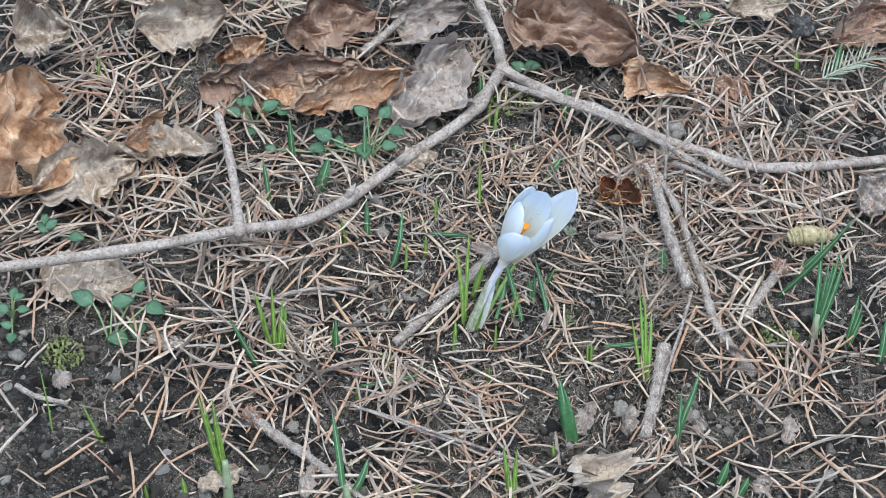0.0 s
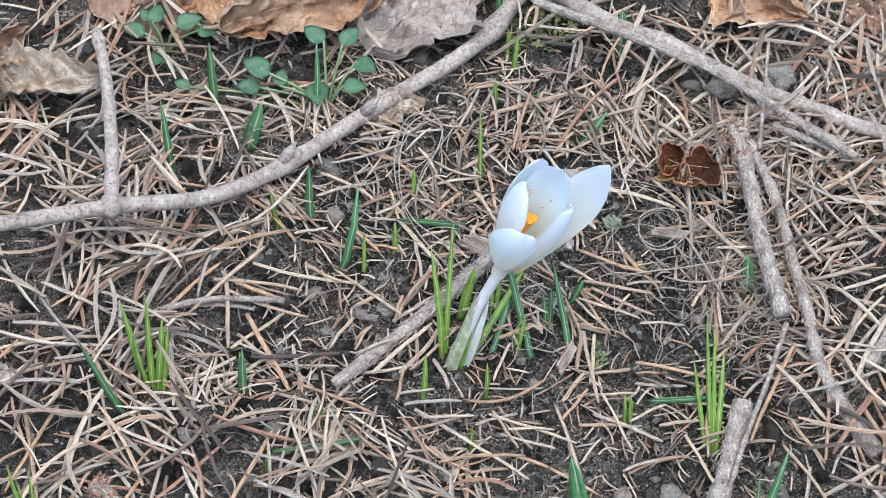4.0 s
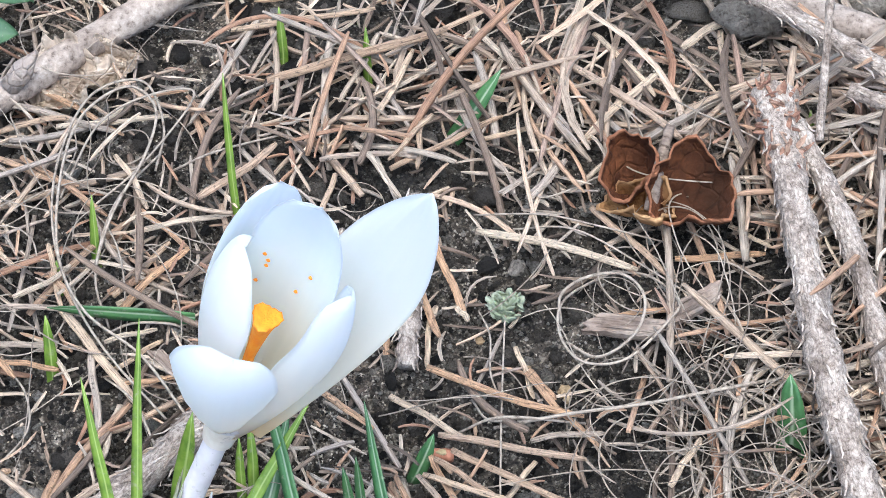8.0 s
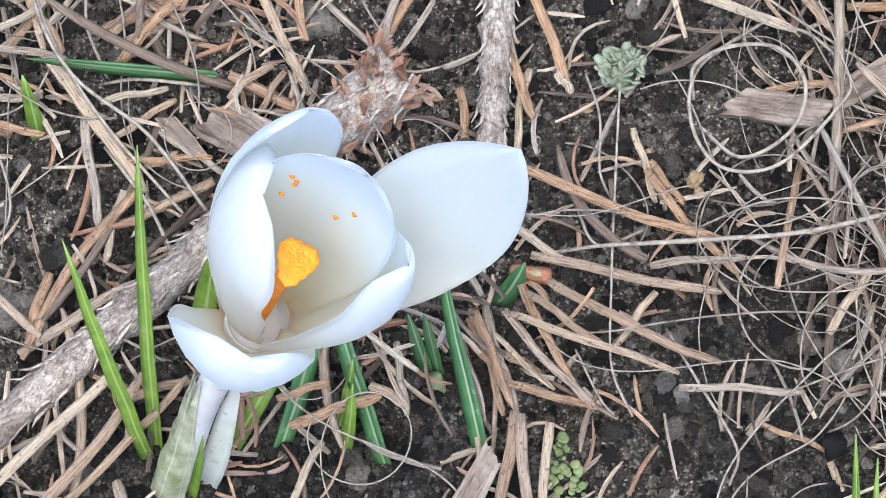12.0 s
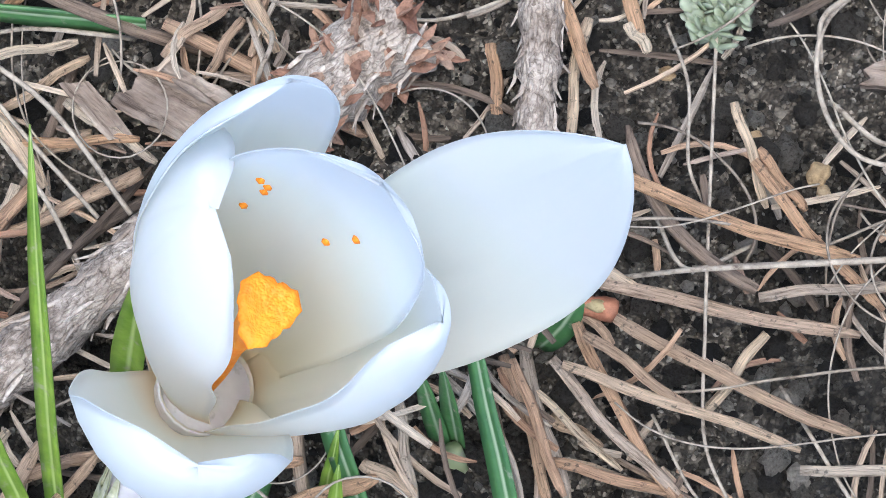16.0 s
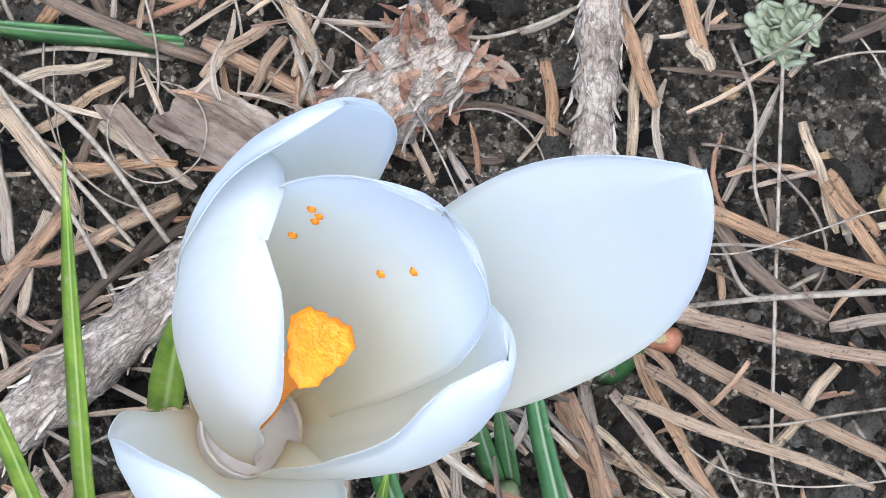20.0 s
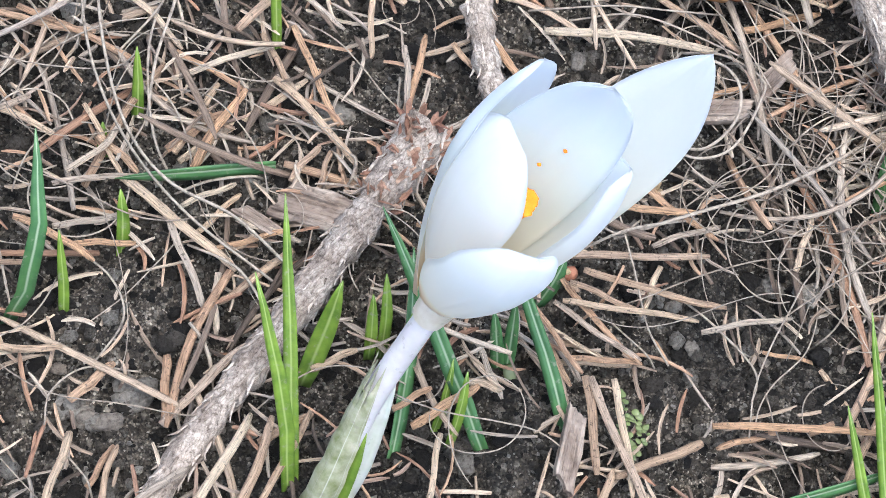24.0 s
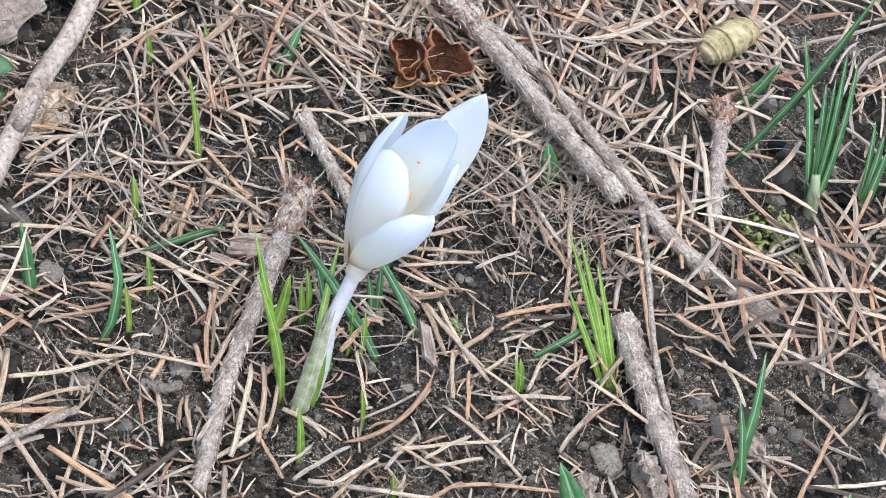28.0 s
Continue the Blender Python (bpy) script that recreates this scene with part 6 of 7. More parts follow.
dead_leaf("small grey-violet scrap of dead leaf", (9.86, -2.25, 0.31), (10.41, -2.11, 0.53), 0.75, M_LEAF_GREY, tilt=0.30, curl=0.30, wave=0.30, lobes=0.20, seed=33, fold=0.00, stalk=0.0, roll=0.50, twin=0.00)
dead_leaf("small grey-violet scrap of dead leaf", (13.65, -2.01, 0.38), (13.63, -0.71, 0.65), 0.75, M_LEAF_GREY, tilt=0.30, curl=0.30, wave=0.30, lobes=0.20, seed=34, fold=0.00, stalk=0.0, roll=0.50, twin=0.00)
dead_leaf("small grey-violet scrap of dead leaf", (15.45, -3.10, 0.33), (15.89, -3.11, 0.53), 0.75, M_LEAF_GREY, tilt=0.30, curl=0.30, wave=0.30, lobes=0.20, seed=35, fold=0.00, stalk=0.0, roll=0.50, twin=0.00)
dead_leaf("small grey-violet scrap of dead leaf", (12.77, -4.74, 0.31), (13.33, -4.00, 0.51), 0.75, M_LEAF_GREY, tilt=0.30, curl=0.30, wave=0.30, lobes=0.20, seed=36, fold=0.00, stalk=0.0, roll=0.50, twin=0.00)
dead_leaf("small grey-violet scrap of dead leaf", (-4.50, -10.43, 0.91), (-4.42, -9.01, 1.17), 0.75, M_LEAF_GREY, tilt=0.30, curl=0.30, wave=0.30, lobes=0.20, seed=37, fold=0.00, stalk=0.0, roll=0.50, twin=0.00)
dead_leaf("small grey-violet scrap of dead leaf", (-15.35, -7.96, 0.88), (-14.80, -7.37, 1.10), 0.75, M_LEAF_GREY, tilt=0.30, curl=0.30, wave=0.30, lobes=0.20, seed=38, fold=0.00, stalk=0.0, roll=0.50, twin=0.00)


# ---- seedlings ----
seedling("round-leaved green weed seedling on bare soil", (-13.93, -4.99, 0.68), [(-15.41, -4.03, 1.86, 1.00, 170), (-13.76, -3.77, 1.92, 0.90, 20), (-13.31, -2.94, 2.05, 0.70, 80), (-12.43, -3.59, 1.67, 0.90, -20), (-12.95, -4.54, 1.23, 1.00, -80), (-13.64, -4.93, 0.89, 0.90, 200)])
seedling("tiny many-leaved green seedling", (-18.14, -4.78, 0.57), [(-18.21, -4.27, 1.47, 0.55, 90), (-18.12, -5.65, 1.06, 0.50, 180), (-17.62, -4.85, 1.28, 0.50, 10), (-17.75, -6.08, 0.86, 0.60, -80), (-18.50, -5.01, 1.26, 0.60, 170), (-17.92, -4.40, 1.48, 0.45, 40), (-18.98, -4.46, 1.36, 0.50, 120)])
seedling("small green seedling with a round leaf", (-18.07, -0.50, 0.60), [(-18.16, -0.68, 1.59, 0.60, 150), (-17.81, -0.48, 1.70, 0.60, 60), (-16.73, -0.51, 1.24, 0.65, 0), (-18.12, -0.42, 1.89, 0.45, 90)])
seedling("leafy green weed seedling by the branch", (-6.05, 7.33, 1.18), [(-6.32, 7.18, 1.86, 0.95, -70), (-5.78, 8.50, 3.17, 0.75, 70), (-5.12, 8.00, 2.65, 0.75, -20), (-5.31, 7.57, 2.14, 0.70, 10), (-6.88, 8.49, 2.87, 0.75, 160), (-8.24, 7.30, 2.19, 0.90, 170), (-8.36, 6.91, 1.69, 0.70, 200), (-10.35, 6.71, 1.25, 0.50, 180), (-7.49, 7.35, 1.95, 0.60, 100)])
seedling("green weed seedling among dead leaves", (-11.45, 8.26, 0.73), [(-12.37, 8.08, 1.49, 0.70, 180), (-11.85, 8.64, 1.80, 0.70, 90), (-10.85, 8.72, 1.75, 0.80, 40), (-10.26, 8.64, 1.59, 0.60, 0), (-11.39, 7.52, 1.16, 0.70, -90), (-12.20, 8.58, 1.68, 0.50, 140)])
seedling("seedling with two round leaves", (-0.62, 14.38, 1.24), [(-1.01, 14.21, 1.83, 0.70, 170), (-0.36, 14.39, 1.86, 0.75, 10)])
seedling("yellow-green seedling at the far edge", (6.32, 19.84, 0.86), [(5.52, 19.60, 1.68, 0.50, 150), (6.62, 20.05, 1.74, 0.60, 30), (6.33, 19.70, 1.48, 0.40, -60), (7.14, 20.07, 1.44, 0.40, 0)])


# ---- stones, chips and small things ----
stone(11.0, 21.1, 1.35, 0.62, 1.0, 0.9, 0.9, 91, 15, material=M_CLOD, label="dark grey rough clod of soil", name="soil_clod", category="clod", lumps=0.5)
stone(5.03, 11.02, 2.30, 0.46, 1.10, 0.80, 0.80, 1, 20, lumps=0.5)
stone(6.40, 11.87, 2.36, 0.40, 1.00, 1.00, 0.80, 2, 0, lumps=0.5)
stone(6.28, 10.78, 2.25, 0.34, 1.20, 0.80, 0.70, 3, 40)
stone(6.83, -1.79, -0.14, 0.38, 0.80, 1.20, 0.60, 4, 10)
stone(-3.03, 1.04, 0.47, 0.16, 1.10, 1.00, 0.80, 5, 0)
stone(-2.56, 0.84, 0.60, 0.15, 1.30, 0.80, 0.70, 6, 10)
stone(-2.21, 1.26, 0.57, 0.20, 0.80, 1.30, 0.70, 7, -30)
stone(5.78, 3.58, 0.88, 0.15, 1.20, 0.90, 0.70, 8, 0)
stone(6.17, 3.44, 1.08, 0.17, 1.00, 1.00, 0.70, 9, 0)
stone(7.28, -2.83, 0.36, 0.42, 0.70, 1.30, 0.50, 10, 0)
stone(3.00, 6.19, 1.59, 0.13, 0.80, 1.20, 0.80, 11, 0)
stone(-0.13, 5.04, 1.38, 0.25, 1.30, 0.80, 0.60, 12, 30)
stone(-0.15, -5.95, 0.62, 0.20, 1.00, 1.00, 0.70, 13, 0)
stone(-9.71, 1.29, 1.06, 0.30, 1.00, 1.00, 0.70, 14, 0)
stone(-2.30, 1.20, 0.54, 0.20, 1.20, 0.80, 0.70, 15, 20)
stone(-4.65, 3.76, 0.92, 0.30, 1.00, 1.00, 0.60, 16, 0)
stone(12.33, -0.31, 0.30, 0.30, 1.30, 0.70, 0.50, 17, 0)
stone(9.54, -0.75, 0.02, 0.25, 1.30, 0.80, 0.50, 18, 0)
stone(-5.71, -7.04, 0.62, 0.28, 1.00, 1.00, 0.60, 19, 0)
stone(-17.31, -6.71, 0.66, 0.30, 1.20, 1.00, 0.50, 20, 0)
stone(-4.34, 1.26, 0.36, 0.26, 1.20, 1.00, 0.60, 21, 0)
stone(-3.79, -3.95, 1.02, 0.30, 1.00, 1.00, 0.60, 22, 0)
stone(2.85, 5.05, 1.37, 0.06, 1.10, 0.90, 0.80, 40, 0, material=M_AMBER, label="tiny amber grain of grit on the soil", lumps=0.2)
stone(3.61, 4.79, 1.37, 0.06, 1.10, 0.90, 0.80, 41, 37, material=M_AMBER, label="tiny amber grain of grit on the soil", lumps=0.2)
stone(4.13, 4.74, 1.17, 0.09, 1.10, 0.90, 0.80, 42, 74, material=M_AMBER, label="tiny amber grain of grit on the soil", lumps=0.2)
stone(4.21, 4.62, 1.17, 0.06, 1.10, 0.90, 0.80, 43, 111, material=M_AMBER, label="tiny amber grain of grit on the soil", lumps=0.2)
stone(3.78, 4.06, 1.27, 0.10, 1.10, 0.90, 0.80, 44, 148, label="tiny pale grain of grit on the soil", lumps=0.2)
stone(1.50, 4.48, 1.53, 0.05, 1.10, 0.90, 0.80, 45, 185, label="tiny pale grain of grit on the soil", lumps=0.2)
stone(-0.20, 3.98, 1.33, 0.08, 1.10, 0.90, 0.80, 46, 222, label="tiny pale grain of grit on the soil", lumps=0.2)
stone(-0.89, 2.57, 0.70, 0.09, 1.10, 0.90, 0.80, 47, 259, label="tiny pale grain of grit on the soil", lumps=0.2)
stone(-0.89, 2.45, 0.67, 0.05, 1.10, 0.90, 0.80, 48, 296, label="tiny pale grain of grit on the soil", lumps=0.2)
# this pale grain stands in for the glint of a drop
stone(-0.52, 3.22, 0.98, 0.06, 1.10, 0.90, 0.80, 49, 333, label="tiny pale grain of grit on the soil", lumps=0.2)
stone(2.48, 4.86, 1.35, 0.04, 1.10, 0.90, 0.80, 50, 370, label="tiny pale grain of grit on the soil", lumps=0.2)
stone(3.50, 3.63, 1.19, 0.05, 1.10, 0.90, 0.80, 51, 407, label="tiny pale grain of grit on the soil", lumps=0.2)
stone(4.26, 3.15, 0.89, 0.05, 1.10, 0.90, 0.80, 52, 444, label="tiny pale grain of grit on the soil", lumps=0.2)
stone(3.07, 3.88, 1.25, 0.07, 1.10, 0.90, 0.80, 53, 481, label="tiny pale grain of grit on the soil", lumps=0.2)
stone(4.27, 3.84, 1.05, 0.07, 1.10, 0.90, 0.80, 54, 518, label="tiny pale grain of grit on the soil", lumps=0.2)
stone(-3.21, 1.52, 0.49, 0.10, 1.10, 0.90, 0.70, 70, 0, label="small dull grey pebble in the soil")
stone(-2.72, 0.84, 0.53, 0.12, 1.10, 0.90, 0.70, 71, 53, label="small dull grey pebble in the soil")
stone(-2.74, 0.13, 0.44, 0.08, 1.10, 0.90, 0.70, 72, 106, label="small dull grey pebble in the soil")
stone(5.68, 2.59, 0.70, 0.08, 1.10, 0.90, 0.70, 73, 159, label="small dull grey pebble in the soil")
stone(5.43, 1.58, 0.52, 0.07, 1.10, 0.90, 0.70, 74, 212, label="small dull grey pebble in the soil")
stone(6.69, 2.58, 0.75, 0.07, 1.10, 0.90, 0.70, 75, 265, label="small dull grey pebble in the soil")
stone(-1.02, 2.21, 0.72, 0.10, 1.10, 0.90, 0.70, 76, 318, label="small dull grey pebble in the soil")
stone(-2.83, 0.92, 0.47, 0.16, 1.10, 0.90, 0.70, 77, 371, label="small dull grey pebble in the soil")
stone(-2.41, 1.37, 0.56, 0.14, 1.10, 0.90, 0.70, 78, 424, label="small dull grey pebble in the soil")
stone(4.72, 2.64, 0.77, 0.10, 1.10, 0.90, 0.70, 79, 477, label="small dull grey pebble in the soil")
stone(4.43, 3.13, 0.90, 0.09, 1.10, 0.90, 0.70, 80, 530, label="small dull grey pebble in the soil")
stone(4.50, 1.88, 0.62, 0.08, 1.10, 0.90, 0.70, 81, 583, label="small dull grey pebble in the soil")
stone(1.83, 0.78, 0.61, 0.14, 1.10, 0.90, 0.70, 82, 636, label="small dull grey pebble in the soil")
stone(2.40, 0.03, 0.82, 0.12, 1.10, 0.90, 0.70, 83, 689, label="small dull grey pebble in the soil")
stone(-17.40, -5.47, 0.53, 0.20, 1.10, 0.90, 0.70, 84, 742, label="small dull grey pebble in the soil")
stone(-17.22, -8.20, 0.44, 0.18, 1.10, 0.90, 0.70, 85, 795, label="small dull grey pebble in the soil")
stone(-6.00, -4.85, 1.06, 0.22, 1.10, 0.90, 0.70, 86, 848, label="small dull grey pebble in the soil")
stone(-3.81, -3.85, 0.97, 0.20, 1.10, 0.90, 0.70, 87, 901, label="small dull grey pebble in the soil")
chip("flat weathered chip of brown wood", -0.34, 3.62, 1.46, 0.43, 0.25, 0.17, -12, 14, 1)
chip("small splinter of grey wood", -1.00, 3.40, 1.36, 0.28, 0.09, 0.09, -30, 0, 2)
chip("grey splinter of dead wood", 4.75, 5.53, 1.85, 0.50, 0.16, 0.12, 10, 0, 3)
chip("pale flake of wood in the soil", 3.04, 0.88, 1.13, 0.50, 0.14, 0.10, 80, 10, 4)
chip("grey splinter of wood by the moss", 5.52, 6.08, 1.95, 0.42, 0.14, 0.10, 50, 0, 5)
stone(-1.07, -5.79, 0.85, 0.26, 0.90, 1.10, 0.30, 31, 0, material=M_FLAKE, label="small reddish flake of bark", name="bark_flake", category="bark", lumps=0.15)
sprig([(12.31, 17.70, 1.71), (13.31, 18.66, 1.88), (14.48, 19.60, 1.97)])
rough_twig("thin dark brown leaf stalk lying across the litter", [(-3.5, -5.8, 1.25), (-1.8, -5.95, 1.30), (0.0, -6.2, 1.28), (2.6, -6.45, 1.22), (5.0, -6.85, 1.05)], 0.055, 0.075, 41, False, name="leaf_stalk")


def stub(label, a, b, r):
    """A short swollen bud base with two overlapping scales."""
    t = thing("bud_base", label, "bud")
    line = smooth_line([a, (np.asarray(a) + b) / 2 + (0, 0, 0.02), b], 6)
    s = np.linspace(0, 1, len(line))
    v, f = tube(line, r * np.interp(s, [0, 0.15, 0.55, 0.9, 1], [0.7, 0.95, 0.9, 1.15, 0.75]), 12, rough=0.08, seed=7)
    link_mesh("core", v, f, M_FLAKE, t)
    for k, lift in ((0.30, 0.6), (0.68, 0.75)):
        i = int(k * (len(line) - 1))
        d = unit(line[-1] - line[0])
        p = line[i] + np.array((0, 0, r * lift))
        v, f = tube(np.array([p - d * 0.10, p, p + d * 0.10]), np.array([0.5, 1.0, 0.4]) * r * 0.7, 8, flat=0.5)
        link_mesh("scale", v, f, M_HUSK, t, "pale brown scale")


stub("orange-brown bud base at the foot of dry needles", (2.66, 3.20, 1.22), (3.08, 3.28, 1.22), 0.085)
husk([(12.12, 7.64, 1.87), (12.53, 7.83, 1.98), (13.10, 8.09, 1.98), (13.91, 8.53, 1.74)])
moss("low cushion of yellow-green moss", -1.17, 12.30, 1.49, 1.30, M_MOSS)
moss("thin yellow-green moss in the litter", 12.64, 3.00, 0.71, 0.90, M_MOSS)
moss("pale curled scrap of lichen", 3.08, 5.47, 1.69, 0.22, M_LICHEN)
moss("thin moss on dark soil", -15.60, -6.13, 0.71, 0.90, M_MOSS)
liverwort("small pale green scaly moss on soil beside the crocus", [[(3.70, 1.78), (3.78, 1.60), (3.76, 1.40), (3.80, 1.22)], [(3.92, 1.52), (4.02, 1.38), (4.00, 1.20)], [(3.84, 1.12), (3.96, 1.04)]])


# ---- pale threads ----
fibre("pale dry grass thread looping over the litter", [(-0.50, 2.76, 1.35), (-1.30, 3.26, 1.66), (-2.21, 3.55, 1.90), (-2.81, 4.14, 2.21), (-3.19, 5.20, 2.48), (-3.28, 6.17, 2.60), (-2.88, 6.85, 2.61), (-2.39, 6.66, 2.52), (-2.30, 6.02, 2.31), (-2.47, 5.17, 1.98), (-2.49, 4.43, 1.60)], 0.022)
fibre("pale dry grass thread looping over the litter", [(-0.75, 2.68, 1.21), (-1.87, 3.30, 1.51), (-2.64, 3.93, 1.84), (-3.16, 4.71, 2.11), (-3.45, 5.69, 2.26), (-3.46, 6.82, 2.26), (-2.91, 7.34, 2.17), (-2.38, 6.79, 2.00), (-2.29, 6.19, 1.74)], 0.020)
fibre("pale dry grass thread looping over the litter", [(4.31, 6.36, 1.86), (3.85, 5.66, 1.94), (3.96, 5.07, 1.99), (4.38, 4.72, 2.00), (4.93, 4.92, 2.03), (5.32, 5.69, 2.12), (5.30, 6.01, 2.08), (4.83, 6.32, 2.00), (4.31, 6.36, 1.86)], 0.020)
fibre("pale dry grass thread looping over the litter", [(3.89, 5.36, 1.80), (3.81, 5.61, 2.08), (4.10, 5.85, 2.29), (4.57, 5.95, 2.40), (4.93, 5.70, 2.35), (4.94, 5.25, 2.17), (4.55, 4.90, 1.93), (4.04, 5.12, 1.75)], 0.022)
fibre("pale dry grass thread looping over the litter", [(3.50, 3.69, 1.50), (4.43, 3.98, 1.84), (5.38, 4.35, 1.99), (6.26, 4.93, 1.92), (6.92, 5.52, 1.65)], 0.025)
fibre("pale dry grass thread looping over the litter", [(3.86, 4.01, 1.48), (3.47, 3.61, 1.78), (3.09, 4.01, 1.52)], 0.018)
fibre("pale dry grass thread looping over the litter", [(4.18, 9.36, 2.09), (4.81, 8.80, 2.57), (5.57, 8.63, 2.56), (6.21, 8.74, 2.07)], 0.014)
fibre("pale dry grass thread looping over the litter", [(2.25, 6.64, 1.95), (3.25, 6.56, 2.44), (4.03, 6.61, 2.43), (4.88, 6.96, 1.97)], 0.014)
fibre("pale dry grass thread looping over the litter", [(2.75, 5.31, 1.67), (3.05, 4.89, 1.79), (3.23, 4.37, 1.70), (3.44, 4.16, 1.47)], 0.014)
fibre("pale dry grass thread looping over the litter", [(3.08, 5.46, 1.71), (3.43, 4.26, 1.72), (3.73, 3.27, 1.60), (3.98, 2.56, 1.35), (4.32, 2.21, 1.05)], 0.014)
fibre("pale dry grass thread looping over the litter", [(3.04, 3.47, 1.46), (3.63, 3.64, 1.88), (4.61, 4.13, 1.48)], 0.020)
fibre("pale dry grass thread looping over the litter", [(-0.05, 4.44, 1.56), (0.11, 4.21, 1.83), (0.10, 4.00, 1.79), (0.05, 3.92, 1.47)], 0.020)
fibre("pale dry grass thread looping over the litter", [(-1.82, 3.11, 1.10), (-1.39, 2.82, 1.36), (-1.09, 2.62, 1.33), (-0.69, 2.23, 0.97)], 0.020)
fibre("pale dry grass thread looping over the litter", [(-2.04, 3.73, 1.23), (-1.66, 3.81, 1.51), (-1.16, 3.91, 1.58), (-0.96, 4.01, 1.37)], 0.020)
fibre("pale dry grass thread looping over the litter", [(4.36, 3.14, 1.23), (4.85, 2.70, 1.33), (5.42, 2.22, 1.15), (5.46, 1.90, 0.83)], 0.016)
fibre("pale dry grass thread looping over the litter", [(3.56, 2.65, 1.18), (3.96, 2.24, 1.27), (4.15, 2.16, 1.03)], 0.013)
fibre("pale dry grass thread looping over the litter", [(0.64, 5.52, 1.74), (0.66, 4.82, 1.90), (1.13, 4.67, 2.00), (1.70, 5.11, 1.96), (2.07, 5.72, 1.78)], 0.015)
fibre("pale dry grass thread looping over the litter", [(-0.83, 7.33, 1.76), (-1.51, 6.54, 2.04), (-2.10, 6.34, 1.64)], 0.018)
fibre("pale dry grass thread looping over the litter", [(-3.24, 2.95, 1.01), (-2.73, 2.52, 1.13), (-2.52, 2.04, 1.01), (-2.83, 1.52, 0.68)], 0.016)
fibre("pale dry grass thread looping over the litter", [(-2.38, 6.63, 1.63), (-2.56, 5.41, 1.84), (-2.40, 4.30, 1.67), (-2.03, 3.78, 1.27)], 0.018)
fibre("pale dry grass thread looping over the litter", [(2.89, 7.80, 1.94), (3.03, 7.02, 2.20), (3.48, 7.30, 2.22), (4.03, 8.24, 1.97)], 0.015)
fibre("pale dry grass thread looping over the litter", [(2.81, 6.63, 1.87), (3.68, 6.65, 2.17), (4.76, 6.36, 2.12), (5.80, 6.19, 1.76)], 0.015)
fibre("pale dry grass thread looping over the litter", [(-3.33, 0.69, 0.63), (-3.30, 1.05, 0.82), (-2.91, 1.42, 0.82), (-2.25, 1.53, 0.63)], 0.014)
fibre("pale dry grass thread looping over the litter", [(-3.05, 0.37, 0.59), (-2.77, -0.03, 0.79), (-2.67, -0.18, 0.58)], 0.014)
fibre("pale dry grass thread looping over the litter", [(-3.45, 5.47, 1.55), (-3.32, 6.56, 1.91), (-2.79, 7.10, 2.14), (-2.11, 7.32, 2.20), (-2.42, 6.13, 1.95), (-2.97, 5.40, 1.57)], 0.018)


# ---- single needles round the crocus ----
needle(2.43, 4.14, 1.82, 4.60, 4.09, 1.69, -0.10, 1.10)
needle(2.84, 3.37, 1.51, 4.78, 3.63, 1.42, -0.05, 1.00)
needle(3.10, 3.16, 1.58, 5.00, 2.95, 1.37, -0.10, 1.00)
needle(2.85, 3.06, 1.46, 3.92, 2.13, 1.20, -0.12, 1.00)
needle(2.50, 2.66, 1.43, 3.16, 1.86, 1.26, 0.00, 1.00)
needle(3.00, 2.08, 1.19, 3.96, 2.16, 1.12, 0.00, 1.00)
needle(1.82, 2.11, 1.29, 2.17, 1.44, 1.17, 0.00, 1.00)
needle(1.72, 1.62, 1.22, 2.16, 1.54, 1.22, 0.00, 1.30)
needle(4.14, 3.45, 1.36, 3.92, 2.76, 1.24, 0.00, 1.00)
needle(1.60, 4.76, 1.68, 1.87, 4.17, 1.59, 0.00, 1.30)
needle(2.20, 5.14, 1.77, 2.39, 4.25, 1.64, -0.15, 1.00)
needle(-0.19, 4.34, 1.70, -0.30, 3.83, 1.59, 0.00, 1.00)
needle(-0.09, 4.55, 1.71, -0.04, 4.10, 1.63, 0.00, 1.00)
needle(-1.43, 2.72, 1.19, -1.38, 1.97, 1.00, -0.10, 1.20)
needle(-0.55, 3.09, 1.35, -1.43, 2.34, 1.05, 0.05, 1.20)
needle(-1.01, 3.24, 1.30, -1.31, 3.01, 1.21, 0.00, 1.20)
needle(3.40, 4.93, 1.63, 3.86, 4.29, 1.50, 0.00, 1.00)
needle(3.66, 4.66, 1.58, 4.13, 4.36, 1.50, 0.00, 1.00)
needle(-1.97, 3.50, 1.37, -1.31, 3.82, 1.50, 0.00, 1.00)
needle(-1.73, 3.24, 1.16, -1.24, 3.79, 1.34, 0.00, 1.00)
needle(2.49, 5.18, 1.81, 2.71, 5.04, 1.79, 0.00, 1.40)
needle(-1.29, 2.74, 1.25, -1.88, 0.75, 0.80, -0.18, 1.10)
needle(-1.24, -0.86, 0.81, -0.60, 1.01, 0.89, -0.12, 1.20)
needle(-0.99, -0.64, 0.76, -0.16, 1.13, 0.92, -0.10, 1.00)
needle(1.07, 0.98, 1.09, 1.86, 1.55, 1.26, 0.00, 1.30)
needle(1.44, 0.93, 1.08, 1.33, -0.37, 0.93, -0.08, 1.00)
needle(2.76, 2.75, 1.40, 3.93, 2.16, 1.20, -0.10, 1.00)
needle(3.56, 1.84, 1.26, 3.88, 0.37, 1.01, 0.05, 1.20)
needle(2.42, 6.23, 2.16, 4.67, 6.28, 2.14, 0.06, 1.10)
needle(-4.81, 1.63, 1.20, -3.22, 1.59, 0.96, -0.28, 1.20)
needle(-1.27, 3.40, 1.36, -0.45, 3.19, 1.39, 0.00, 1.00)
